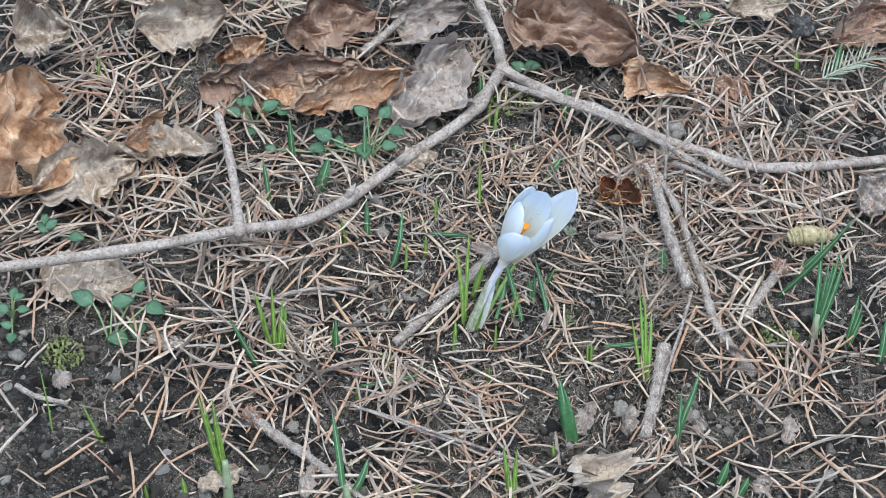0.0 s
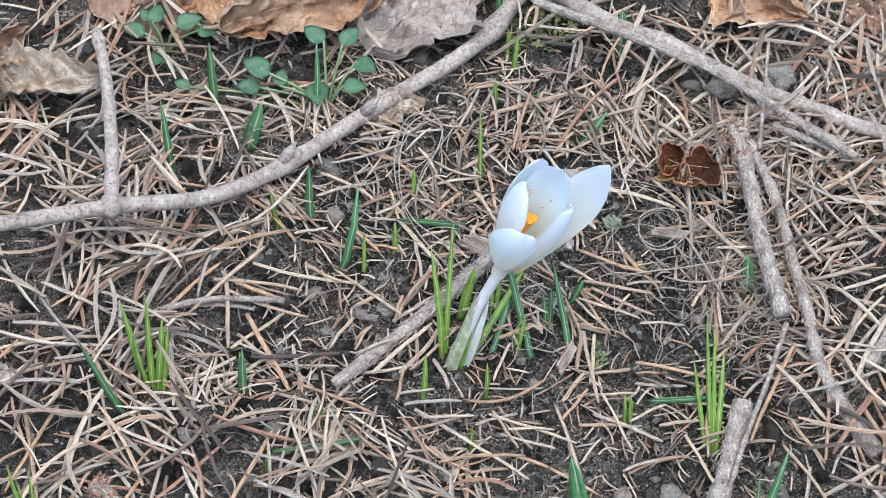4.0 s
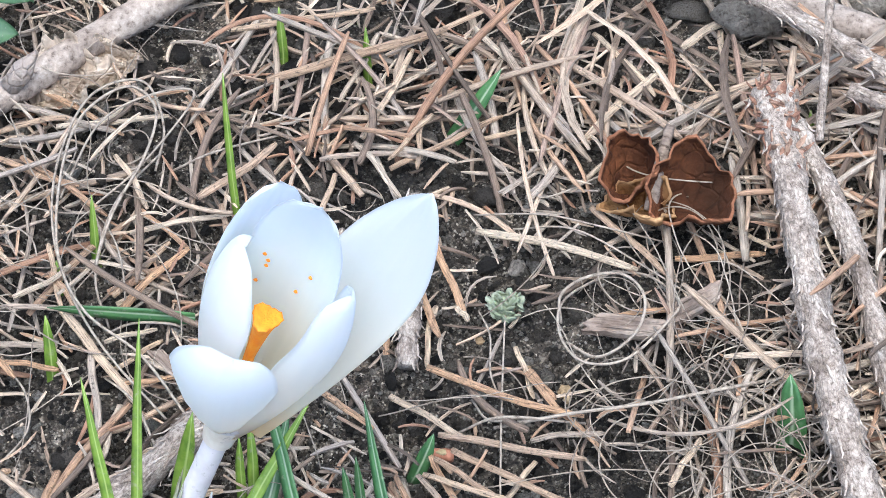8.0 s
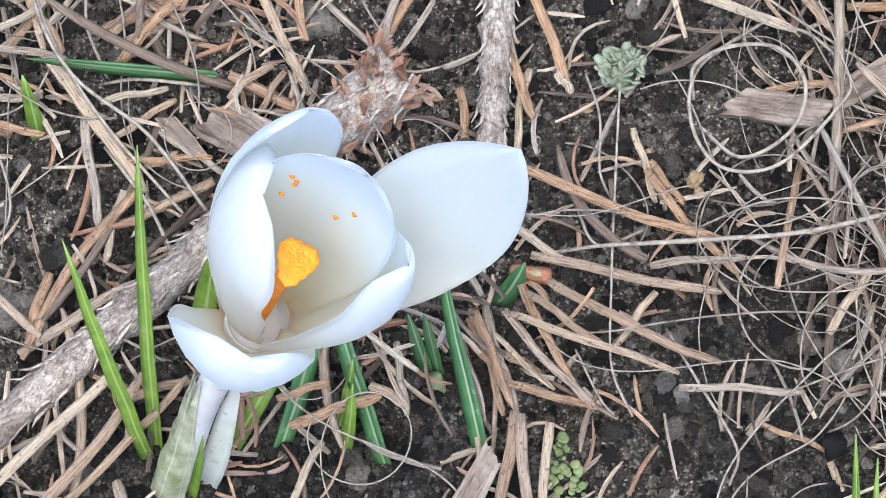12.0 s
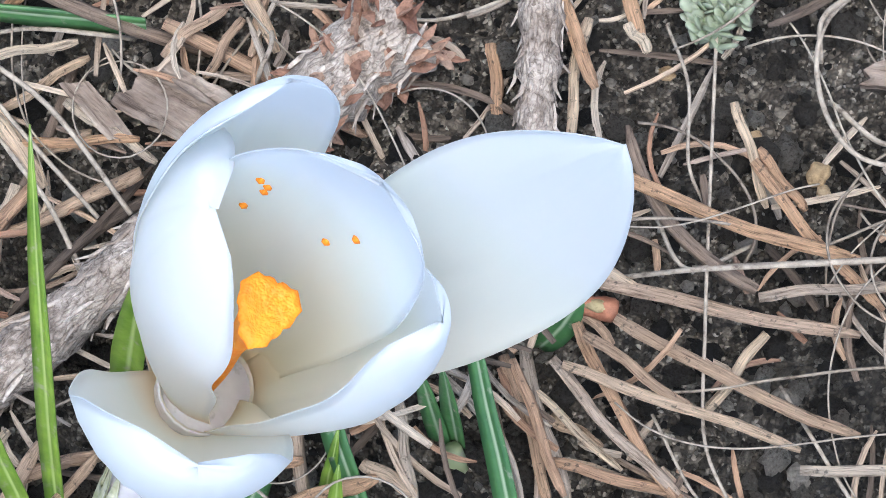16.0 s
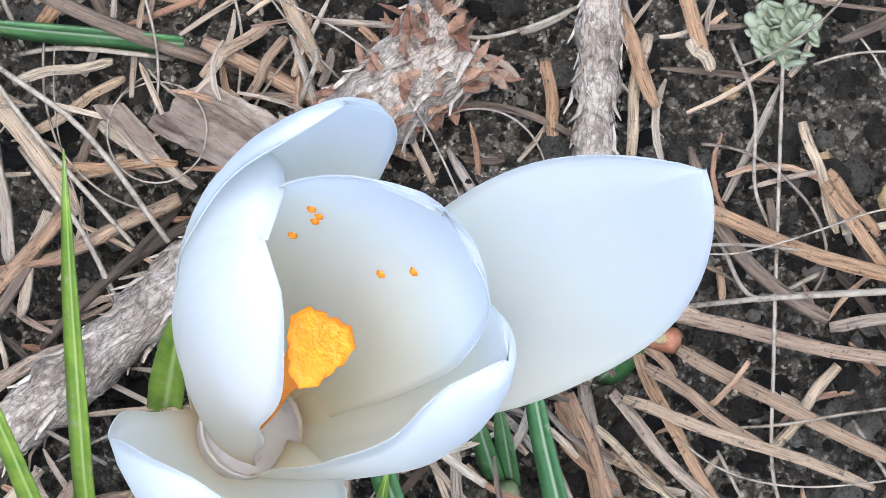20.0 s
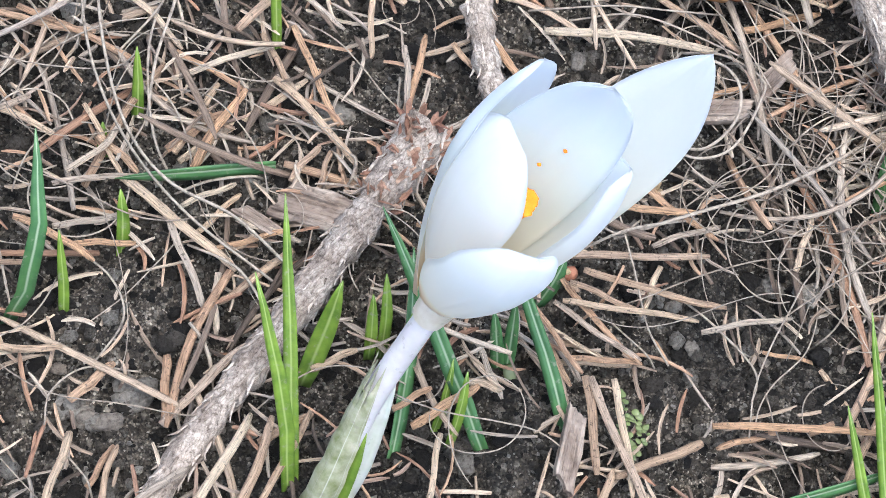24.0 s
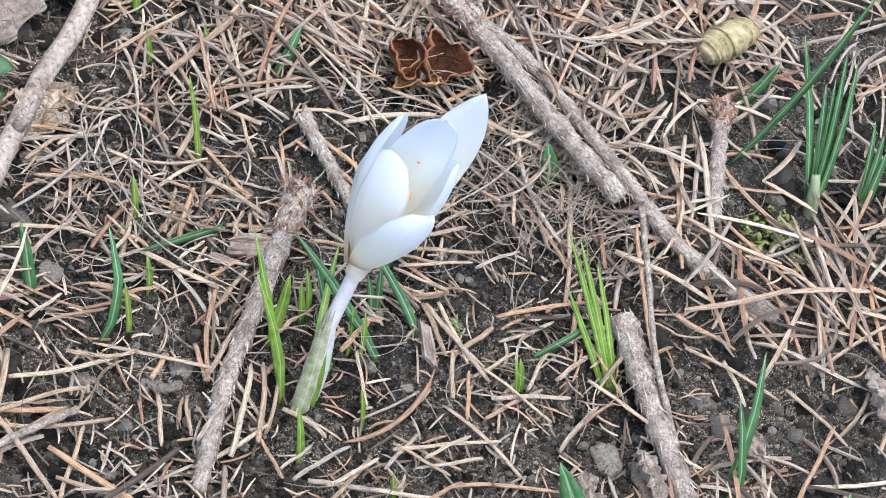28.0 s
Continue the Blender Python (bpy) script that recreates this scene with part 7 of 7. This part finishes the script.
needle(-2.75, -0.11, 0.73, -2.49, 0.50, 0.69, 0.00, 1.00)
needle(5.57, 2.57, 1.01, 6.35, 2.54, 0.92, 0.00, 0.80)
needle(4.78, 1.25, 0.93, 3.64, 0.64, 0.99, 0.00, 1.30)
needle(7.22, 2.29, 0.85, 6.24, 1.59, 0.77, 0.00, 1.20)
needle(5.91, 3.59, 1.39, 6.12, 4.33, 1.55, 0.00, 1.00)
needle(-3.17, 3.65, 1.29, -2.34, 5.36, 1.63, 0.10, 1.00)
needle(-2.20, 4.21, 1.45, -1.56, 4.77, 1.60, 0.00, 1.30)
needle(-2.05, 4.11, 1.40, -0.53, 5.32, 1.71, 0.00, 1.00)
needle(-0.75, 6.03, 1.84, -0.11, 4.70, 1.73, 0.00, 1.00)
needle(0.70, 4.81, 1.83, 0.93, 6.06, 1.96, 0.00, 1.00)
needle(1.27, 5.99, 1.97, 2.03, 5.33, 1.91, -0.10, 1.00)
needle(1.76, 6.20, 1.91, 2.66, 5.07, 1.79, 0.00, 1.20)
needle(-5.22, 3.84, 1.45, -3.94, 4.70, 1.55, 0.10, 1.00)
needle(-5.19, 2.38, 1.20, -3.65, 2.64, 1.08, 0.00, 1.00)
needle(-3.42, 3.75, 1.47, -2.81, 4.39, 1.62, -0.25, 1.20)
needle(-1.28, 7.97, 2.07, 0.88, 9.56, 2.19, -0.10, 1.30)
needle(0.93, 8.48, 2.05, 2.10, 8.60, 2.11, 0.00, 1.00)
needle(2.59, 9.36, 2.29, 4.63, 8.49, 2.32, 0.05, 1.20)
needle(2.94, 6.90, 2.22, 3.23, 7.70, 2.27, 0.05, 2.00)
needle(3.75, 7.14, 2.08, 5.08, 6.41, 1.98, 0.00, 1.00)
needle(5.06, 6.74, 1.94, 6.19, 7.20, 1.96, 0.00, 1.20)
needle(-1.89, 3.90, 1.56, -1.30, 5.01, 1.82, 0.10, 1.10)
needle(-4.92, 6.73, 1.69, -3.05, 6.60, 1.83, 0.10, 1.00)
needle(-2.21, 5.49, 1.74, -1.33, 5.07, 1.74, 0.00, 1.00)
needle(0.37, 7.35, 2.09, 0.52, 9.11, 2.10, -0.05, 1.00)
needle(4.60, 10.64, 2.23, 4.93, 9.64, 2.26, 0.00, 1.00)
needle(4.16, 10.15, 2.24, 4.92, 11.15, 2.21, 0.00, 1.60)
needle(3.35, 8.18, 2.21, 3.99, 9.60, 2.25, 0.00, 1.30)
needle(-4.53, 5.83, 1.62, -3.23, 5.65, 1.69, -0.10, 1.00)
needle(0.91, 7.00, 2.02, 2.11, 8.32, 2.10, 0.00, 1.00)
needle(1.03, 7.97, 2.05, 1.28, 7.10, 2.04, 0.00, 1.00)
needle(-1.49, 5.82, 1.90, -0.75, 6.96, 2.01, -0.15, 1.20)
needle(3.41, 7.31, 2.09, 3.88, 8.15, 2.14, 0.00, 1.00)
needle(-3.56, 3.59, 1.36, -2.37, 3.78, 1.42, 0.15, 1.00)
needle(-3.29, 2.92, 1.12, -2.46, 3.02, 1.14, 0.00, 1.20)
needle(1.95, 7.80, 2.09, 2.98, 8.46, 2.13, 0.10, 1.00)
needle(1.71, 9.82, 2.07, 1.26, 10.66, 2.01, 0.00, 1.00)
needle(2.87, 10.14, 2.12, 4.05, 9.25, 2.17, 0.00, 1.00)
needle(-0.10, 9.35, 1.97, -0.20, 7.97, 1.98, 0.10, 1.00)
needle(-2.93, 6.28, 1.75, -2.14, 5.53, 1.74, 0.10, 1.00)
needle(4.55, 5.68, 1.82, 5.38, 6.07, 1.85, 0.00, 1.00)
needle(3.66, 4.54, 1.67, 4.88, 3.86, 1.46, -0.10, 1.00)
needle(2.06, 3.70, 1.59, 3.25, 3.40, 1.50, 0.00, 1.00)
needle(0.65, 5.82, 2.02, 0.74, 4.81, 1.91, 0.00, 1.00)
needle(-2.10, 4.16, 1.48, -1.65, 5.13, 1.69, 0.00, 1.00)
needle(-0.66, 3.91, 1.58, -0.31, 4.39, 1.70, 0.10, 1.20)
needle(3.21, 1.84, 1.25, 3.39, 0.61, 1.05, 0.05, 1.30)
needle(0.84, 1.20, 1.03, 1.29, 1.52, 1.13, 0.00, 1.20)
needle(-0.18, 1.64, 0.98, 0.35, 1.93, 1.12, 0.00, 1.20)
needle(-1.40, 4.52, 1.65, -2.10, 4.74, 1.64, 0.20, 1.00)
needle(-3.07, 4.27, 1.50, -2.52, 3.86, 1.43, 0.00, 1.20)
needle(-2.23, 5.11, 1.69, -0.94, 5.73, 1.85, 0.00, 1.00)
needle(-1.15, 5.85, 1.84, -0.75, 5.14, 1.79, 0.00, 1.00)
needle(0.20, 6.73, 1.98, 0.24, 5.65, 1.90, 0.00, 1.00)
needle(-0.09, 6.89, 1.97, 1.28, 7.30, 2.05, 0.10, 1.00)
needle(4.01, 3.66, 1.49, 4.91, 4.04, 1.50, 0.00, 1.00)
needle(0.28, 7.32, 2.00, 1.25, 6.51, 2.01, 0.00, 1.00)
needle(3.26, 1.82, 1.28, 4.27, -0.10, 0.91, -0.08, 1.20)
needle(8.29, 2.83, 1.11, 10.35, 1.46, 0.78, -0.05, 1.80)
needle(10.49, 4.94, 1.41, 10.31, 3.60, 1.15, 0.00, 1.20)
needle(11.33, 5.40, 1.45, 10.28, 3.12, 1.09, 0.00, 1.00)
needle(9.40, 1.27, 0.63, 10.60, 0.27, 0.51, -0.15, 1.30)
needle(1.17, 8.02, 2.14, 0.86, 7.08, 2.10, 0.00, 1.00)
needle(-2.22, 7.42, 1.75, -1.51, 6.38, 1.78, 0.00, 1.20)
needle(-1.24, 6.82, 1.85, -0.11, 6.05, 1.88, 0.00, 1.00)
needle(5.78, 1.55, 0.83, 4.97, 1.22, 0.89, 0.00, 1.00)
needle(6.33, 2.43, 0.97, 7.01, 1.57, 0.68, 0.10, 1.00)
needle(7.98, 0.09, 0.33, 9.16, 0.59, 0.41, 0.10, 1.00)
needle(5.99, -0.03, 0.54, 7.01, 0.56, 0.47, 0.00, 1.20)
needle(8.45, 4.55, 1.46, 9.47, 5.08, 1.51, 0.00, 1.00)
needle(8.86, 6.28, 1.84, 10.13, 7.11, 1.84, 0.00, 1.50)
needle(-6.49, 0.34, 1.24, -4.98, 0.27, 1.06, 0.00, 1.60)
needle(-6.16, 1.08, 1.27, -3.73, 1.50, 0.93, -0.15, 1.10)
needle(-5.77, -1.87, 1.22, -4.79, -0.09, 1.04, 0.00, 1.00)
needle(-1.92, -1.15, 0.87, -0.87, 1.02, 0.86, -0.05, 1.20)
needle(-0.44, -1.92, 0.86, 1.32, -2.50, 0.91, 0.00, 1.20)
needle(2.61, -2.49, 0.88, 5.00, -2.84, 0.63, 0.10, 1.00)
needle(10.95, 5.59, 1.55, 10.13, 3.70, 1.26, 0.00, 1.00)
needle(11.21, 2.19, 0.84, 12.38, 1.01, 0.65, 0.00, 1.30)
needle(13.06, 0.88, 0.59, 12.42, -1.02, 0.41, 0.00, 1.00)
needle(13.92, 0.20, 0.46, 13.45, 0.84, 0.53, 0.00, 1.00)
needle(-0.76, -1.90, 0.90, 0.69, -1.26, 0.88, 0.05, 1.00)
needle(4.22, -0.45, 0.81, 6.22, -0.47, 0.46, 0.05, 1.00)
needle(3.92, -0.93, 0.82, 5.57, -0.25, 0.59, 0.05, 1.00)
needle(5.21, -0.25, 0.66, 6.03, 0.71, 0.63, 0.05, 1.00)
needle(2.24, -1.19, 0.90, 1.26, -1.90, 0.89, 0.00, 1.00)
needle(10.24, 0.04, 0.43, 10.38, -1.14, 0.34, 0.00, 1.00)
needle(11.49, -0.87, 0.40, 12.46, -2.47, 0.34, 0.10, 1.00)
needle(7.53, -0.46, 0.30, 7.12, 0.95, 0.53, 0.10, 1.00)
needle(5.44, -1.83, 0.56, 6.86, -0.71, 0.35, 0.10, 1.00)
needle(-5.42, 2.51, 1.24, -4.59, 3.00, 1.23, 0.00, 1.00)
needle(-3.01, 0.58, 0.74, -3.30, -0.71, 0.86, 0.00, 1.00)
needle(-5.36, 4.63, 1.51, -3.50, 4.17, 1.48, 0.20, 1.00)
needle(-4.56, 7.19, 1.63, -2.96, 6.64, 1.76, 0.10, 1.00)
needle(-2.19, 8.85, 1.90, -0.29, 9.75, 2.03, 0.00, 1.00)
needle(-4.23, 5.93, 1.64, -2.64, 5.29, 1.69, 0.00, 1.00)
needle(1.20, 9.80, 2.05, 2.53, 8.81, 2.13, 0.00, 1.00)
needle(6.88, 7.58, 2.21, 8.17, 8.84, 2.23, 0.00, 1.00)
needle(9.55, 7.91, 1.98, 10.57, 7.28, 1.81, 0.00, 1.40)
needle(10.72, 3.42, 1.06, 11.71, 2.28, 0.81, 0.00, 1.00)
needle(11.15, 1.05, 0.61, 11.83, -0.33, 0.46, 0.10, 1.00)
needle(7.58, 4.87, 1.59, 8.87, 4.26, 1.37, 0.00, 1.00)
needle(6.43, 4.45, 1.64, 7.84, 5.37, 1.76, 0.10, 1.00)
needle(14.56, 1.30, 0.62, 14.27, -0.48, 0.48, 0.00, 1.00)
needle(-6.79, 0.52, 1.34, -5.83, -1.95, 1.30, 0.05, 1.20)
needle(-8.28, 0.12, 1.35, -5.56, 2.52, 1.33, 0.05, 1.20)
needle(-8.02, -1.31, 1.29, -5.08, 0.31, 1.12, 0.05, 1.30)
needle(-7.83, -1.09, 1.30, -7.02, 0.78, 1.32, 0.05, 1.00)
needle(-5.82, -3.82, 1.23, -6.01, -2.29, 1.27, 0.00, 1.00)
needle(-5.73, -1.37, 1.25, -4.03, -2.30, 1.16, 0.00, 1.00)
needle(-4.10, -2.89, 1.20, -2.69, -2.88, 1.11, 0.00, 1.00)
needle(3.46, -0.96, 0.91, 3.86, 0.21, 0.95, 0.00, 1.00)
needle(5.49, -1.11, 0.60, 4.20, 0.30, 0.92, 0.00, 1.00)
needle(1.00, -1.63, 0.91, -0.60, -2.83, 1.00, 0.05, 1.00)
needle(2.93, -2.15, 0.87, 1.70, -1.09, 0.89, 0.10, 1.00)
needle(5.15, 0.65, 0.77, 3.97, 0.08, 0.89, 0.00, 1.00)
needle(6.33, 0.80, 0.64, 7.84, 1.19, 0.57, 0.05, 1.00)
needle(3.52, -1.90, 0.83, 1.94, -1.99, 0.90, 0.05, 1.00)
needle(-11.16, -5.95, 1.01, -10.97, -9.62, 0.89, 0.10, 1.10)
needle(-10.32, -5.58, 1.05, -8.73, -8.57, 0.95, 0.05, 1.10)
needle(-9.52, -5.08, 1.10, -9.86, -8.04, 0.96, 0.00, 1.00)
needle(-12.56, -4.41, 1.02, -9.25, -2.64, 1.21, 0.10, 1.00)
needle(-11.65, -5.09, 1.07, -8.65, -3.11, 1.25, 0.08, 1.00)
needle(-13.06, -7.48, 0.92, -11.44, -5.00, 1.04, 0.00, 1.00)
needle(-8.06, -6.98, 1.03, -8.20, -9.82, 0.91, 0.00, 1.00)
needle(-6.41, -4.85, 1.21, -6.04, -7.58, 1.06, 0.00, 1.00)
needle(-6.98, 0.12, 1.35, -4.59, 0.77, 1.07, 0.10, 1.00)
needle(-6.57, -0.06, 1.33, -4.15, -0.00, 1.01, -0.15, 1.00)
needle(-6.05, 1.71, 1.32, -7.24, -1.21, 1.34, 0.05, 1.00)
needle(-10.02, -0.73, 1.27, -8.30, 0.99, 1.36, 0.00, 1.00)
needle(-11.52, -1.40, 1.14, -8.96, -1.96, 1.24, 0.05, 1.00)
needle(-13.44, 3.61, 1.08, -11.56, 3.09, 1.19, 0.00, 1.00)
needle(-10.34, -4.71, 1.09, -11.19, -2.54, 1.13, 0.00, 1.00)
needle(-14.39, -12.12, 0.81, -12.97, -10.03, 0.85, 0.00, 1.00)
needle(-14.08, -10.91, 0.82, -13.13, -9.51, 0.86, 0.00, 1.00)
needle(-15.52, -12.17, 0.80, -14.18, -12.76, 0.80, 0.00, 1.00)
needle(-2.25, -5.04, 1.13, -2.06, -2.83, 1.07, 0.10, 1.00)
needle(-1.84, -5.77, 1.08, 0.31, -3.90, 1.02, 0.10, 1.00)
needle(-0.13, -2.96, 1.00, 1.63, -3.46, 0.97, -0.10, 1.00)
needle(0.69, -3.47, 1.00, 2.84, -2.46, 0.91, 0.05, 1.00)
needle(-11.54, -10.20, 0.86, -10.70, -12.24, 0.83, 0.00, 1.00)
needle(-8.28, -3.58, 1.20, -6.53, -5.71, 1.12, 0.00, 1.00)
needle(4.99, 9.36, 2.26, 5.60, 8.31, 2.22, 0.00, 1.00)
needle(5.62, 7.38, 2.11, 6.26, 7.21, 2.08, 0.00, 1.00)
needle(-4.70, 6.23, 1.66, -3.77, 6.73, 1.74, 0.10, 1.00)
needle(-3.95, 6.53, 1.72, -2.44, 7.10, 1.85, 0.00, 1.00)
needle(-2.34, 7.51, 1.86, -1.71, 7.01, 1.91, 0.00, 1.00)
needle(0.95, 3.49, 1.65, 2.03, 3.12, 1.61, 0.00, 1.00)
needle(2.93, 2.98, 1.56, 3.86, 2.71, 1.44, 0.00, 1.00)
needle(-0.96, 5.25, 1.79, 0.14, 4.17, 1.70, 0.05, 1.20)
needle(-2.10, 3.31, 1.31, -1.55, 2.28, 1.06, 0.00, 1.20)
needle(-3.27, 4.67, 1.57, -2.72, 3.78, 1.41, 0.00, 1.00)
needle(-2.72, 3.78, 1.41, -1.21, 2.76, 1.23, 0.05, 1.30)
needle(-0.75, 0.70, 0.75, -0.12, 1.11, 0.88, 0.00, 1.30)
needle(-3.06, 0.98, 0.76, -2.57, 1.54, 0.79, 0.00, 1.40)
needle(-1.95, 1.70, 0.82, -1.90, 0.86, 0.69, 0.00, 1.40)
needle(-3.99, 3.08, 1.36, -2.95, 2.67, 1.21, 0.10, 1.10)
needle(-3.50, 3.11, 1.18, -2.61, 3.38, 1.23, 0.00, 1.10)
needle(-1.47, 3.01, 1.27, -0.63, 3.30, 1.43, 0.00, 1.00)
needle(-1.93, 0.79, 0.76, -1.00, 1.88, 1.01, 0.05, 1.20)
needle(-2.60, -0.56, 0.88, -2.45, 0.45, 0.81, 0.10, 1.00)
needle(-2.54, -0.69, 0.89, -1.57, 0.28, 0.79, 0.00, 1.00)
needle(-0.98, -1.84, 0.93, -1.15, -0.74, 0.80, 0.00, 1.20)
needle(-0.48, -0.13, 0.81, 0.24, -0.97, 0.88, 0.10, 1.60)
needle(-0.99, -1.62, 0.95, -0.13, -1.14, 0.91, -0.10, 1.00)
needle(6.62, 0.81, 0.64, 7.17, 1.97, 0.85, 0.00, 1.50)
needle(1.85, 5.52, 1.93, 2.44, 4.65, 1.82, -0.20, 1.20)
needle(3.29, -0.39, 0.91, 3.62, 0.74, 1.00, 0.00, 1.20)
needle(-5.73, -0.67, 1.27, -3.80, -2.67, 1.21, 0.00, 1.30)
needle(-5.69, -3.44, 1.28, -4.70, -1.82, 1.22, 0.00, 1.00)
needle(-5.24, -4.50, 1.28, -4.92, -3.28, 1.31, 0.00, 1.00)
needle(10.77, 2.67, 1.02, 11.37, 5.56, 1.51, 0.05, 1.40)
needle(8.50, 0.25, 0.59, 8.96, 3.36, 1.31, 0.05, 1.00)
needle(-0.15, -2.20, 1.01, 1.16, -1.68, 1.00, -0.10, 1.00)
needle(1.59, -1.37, 1.01, 2.59, -2.33, 1.00, 0.00, 1.00)
needle(2.16, -1.84, 1.02, 3.36, -1.41, 0.98, 0.00, 1.00)
needle(4.68, 2.60, 1.32, 5.88, 2.96, 1.27, 0.00, 1.00)
needle(2.85, 2.71, 1.51, 4.64, 2.73, 1.36, 0.00, 1.00)
needle(-9.69, 5.95, 1.24, -7.34, 6.18, 1.42, 0.00, 1.00)
needle(-10.68, 5.43, 1.23, -9.36, 5.20, 1.33, 0.00, 1.00)
needle(-16.89, -13.37, 0.83, -15.59, -9.43, 0.87, 0.00, 1.20)
needle(-14.18, -13.70, 0.88, -12.01, -11.59, 0.91, 0.00, 1.00)
needle(-11.09, -13.02, 0.89, -10.07, -10.13, 0.96, 0.00, 1.00)
needle(-9.99, -10.39, 0.96, -8.18, -8.39, 1.05, 0.00, 1.00)
needle(-8.66, -5.89, 1.16, -6.34, -3.70, 1.31, 0.00, 1.00)
needle(-7.07, -8.92, 1.03, -6.56, -6.45, 1.16, 0.00, 1.00)
needle(-9.23, -8.13, 1.04, -7.37, -7.86, 1.08, 0.00, 1.00)
needle(-4.26, -7.77, 1.09, -3.78, -4.10, 1.27, 0.00, 1.00)
needle(-6.79, -3.84, 1.30, -5.51, -2.18, 1.33, 0.00, 1.00)
needle(-16.75, -7.40, 0.92, -16.23, -6.01, 0.96, 0.00, 1.00)
needle(-3.10, -8.55, 1.03, -2.04, -7.07, 1.09, 0.00, 1.00)
needle(0.76, -2.43, 1.03, 3.14, -3.17, 0.96, 0.00, 1.00)
needle(1.54, -1.53, 1.01, 4.04, -1.58, 0.90, 0.00, 1.00)
needle(4.88, 1.43, 1.06, 7.88, 1.68, 0.77, 0.00, 1.00)
needle(6.76, -0.10, 0.53, 8.03, -1.44, 0.36, 0.00, 1.00)
needle(9.39, 0.45, 0.52, 11.16, -1.13, 0.45, 0.00, 1.00)
needle(13.58, 0.46, 0.61, 14.99, 2.40, 0.75, 0.00, 1.00)
needle(15.78, -0.90, 0.47, 17.40, 1.41, 0.57, 0.00, 1.00)
needle(14.10, -4.10, 0.37, 15.72, -2.11, 0.42, 0.00, 1.00)
needle(10.64, -3.71, 0.39, 12.29, -1.99, 0.43, 0.00, 1.00)
needle(1.32, -5.93, 1.00, 2.87, -4.18, 0.96, 0.00, 1.00)
needle(1.50, -8.75, 0.87, 2.69, -6.60, 0.89, 0.00, 1.00)
needle(13.88, 4.38, 1.05, 16.48, 4.12, 0.81, 0.00, 1.00)
needle(11.26, 3.47, 1.12, 12.62, 1.61, 0.77, 0.00, 1.00)
needle(2.50, 2.62, 1.12, 3.48, 2.20, 1.05, 0.02, 0.70)
needle(2.90, 2.12, 1.00, 3.90, 2.20, 0.98, -0.04, 1.10)
needle(2.40, 2.72, 1.10, 3.08, 1.80, 1.00, 0.06, 0.95)
needle(2.52, 2.80, 1.12, 3.20, 1.88, 1.02, -0.05, 1.05)
needle(2.40, 2.40, 1.00, 2.90, 1.70, 0.96, 0.08, 0.90)
needle(2.86, 2.42, 1.02, 3.30, 2.34, 1.00, 0.00, 1.15)
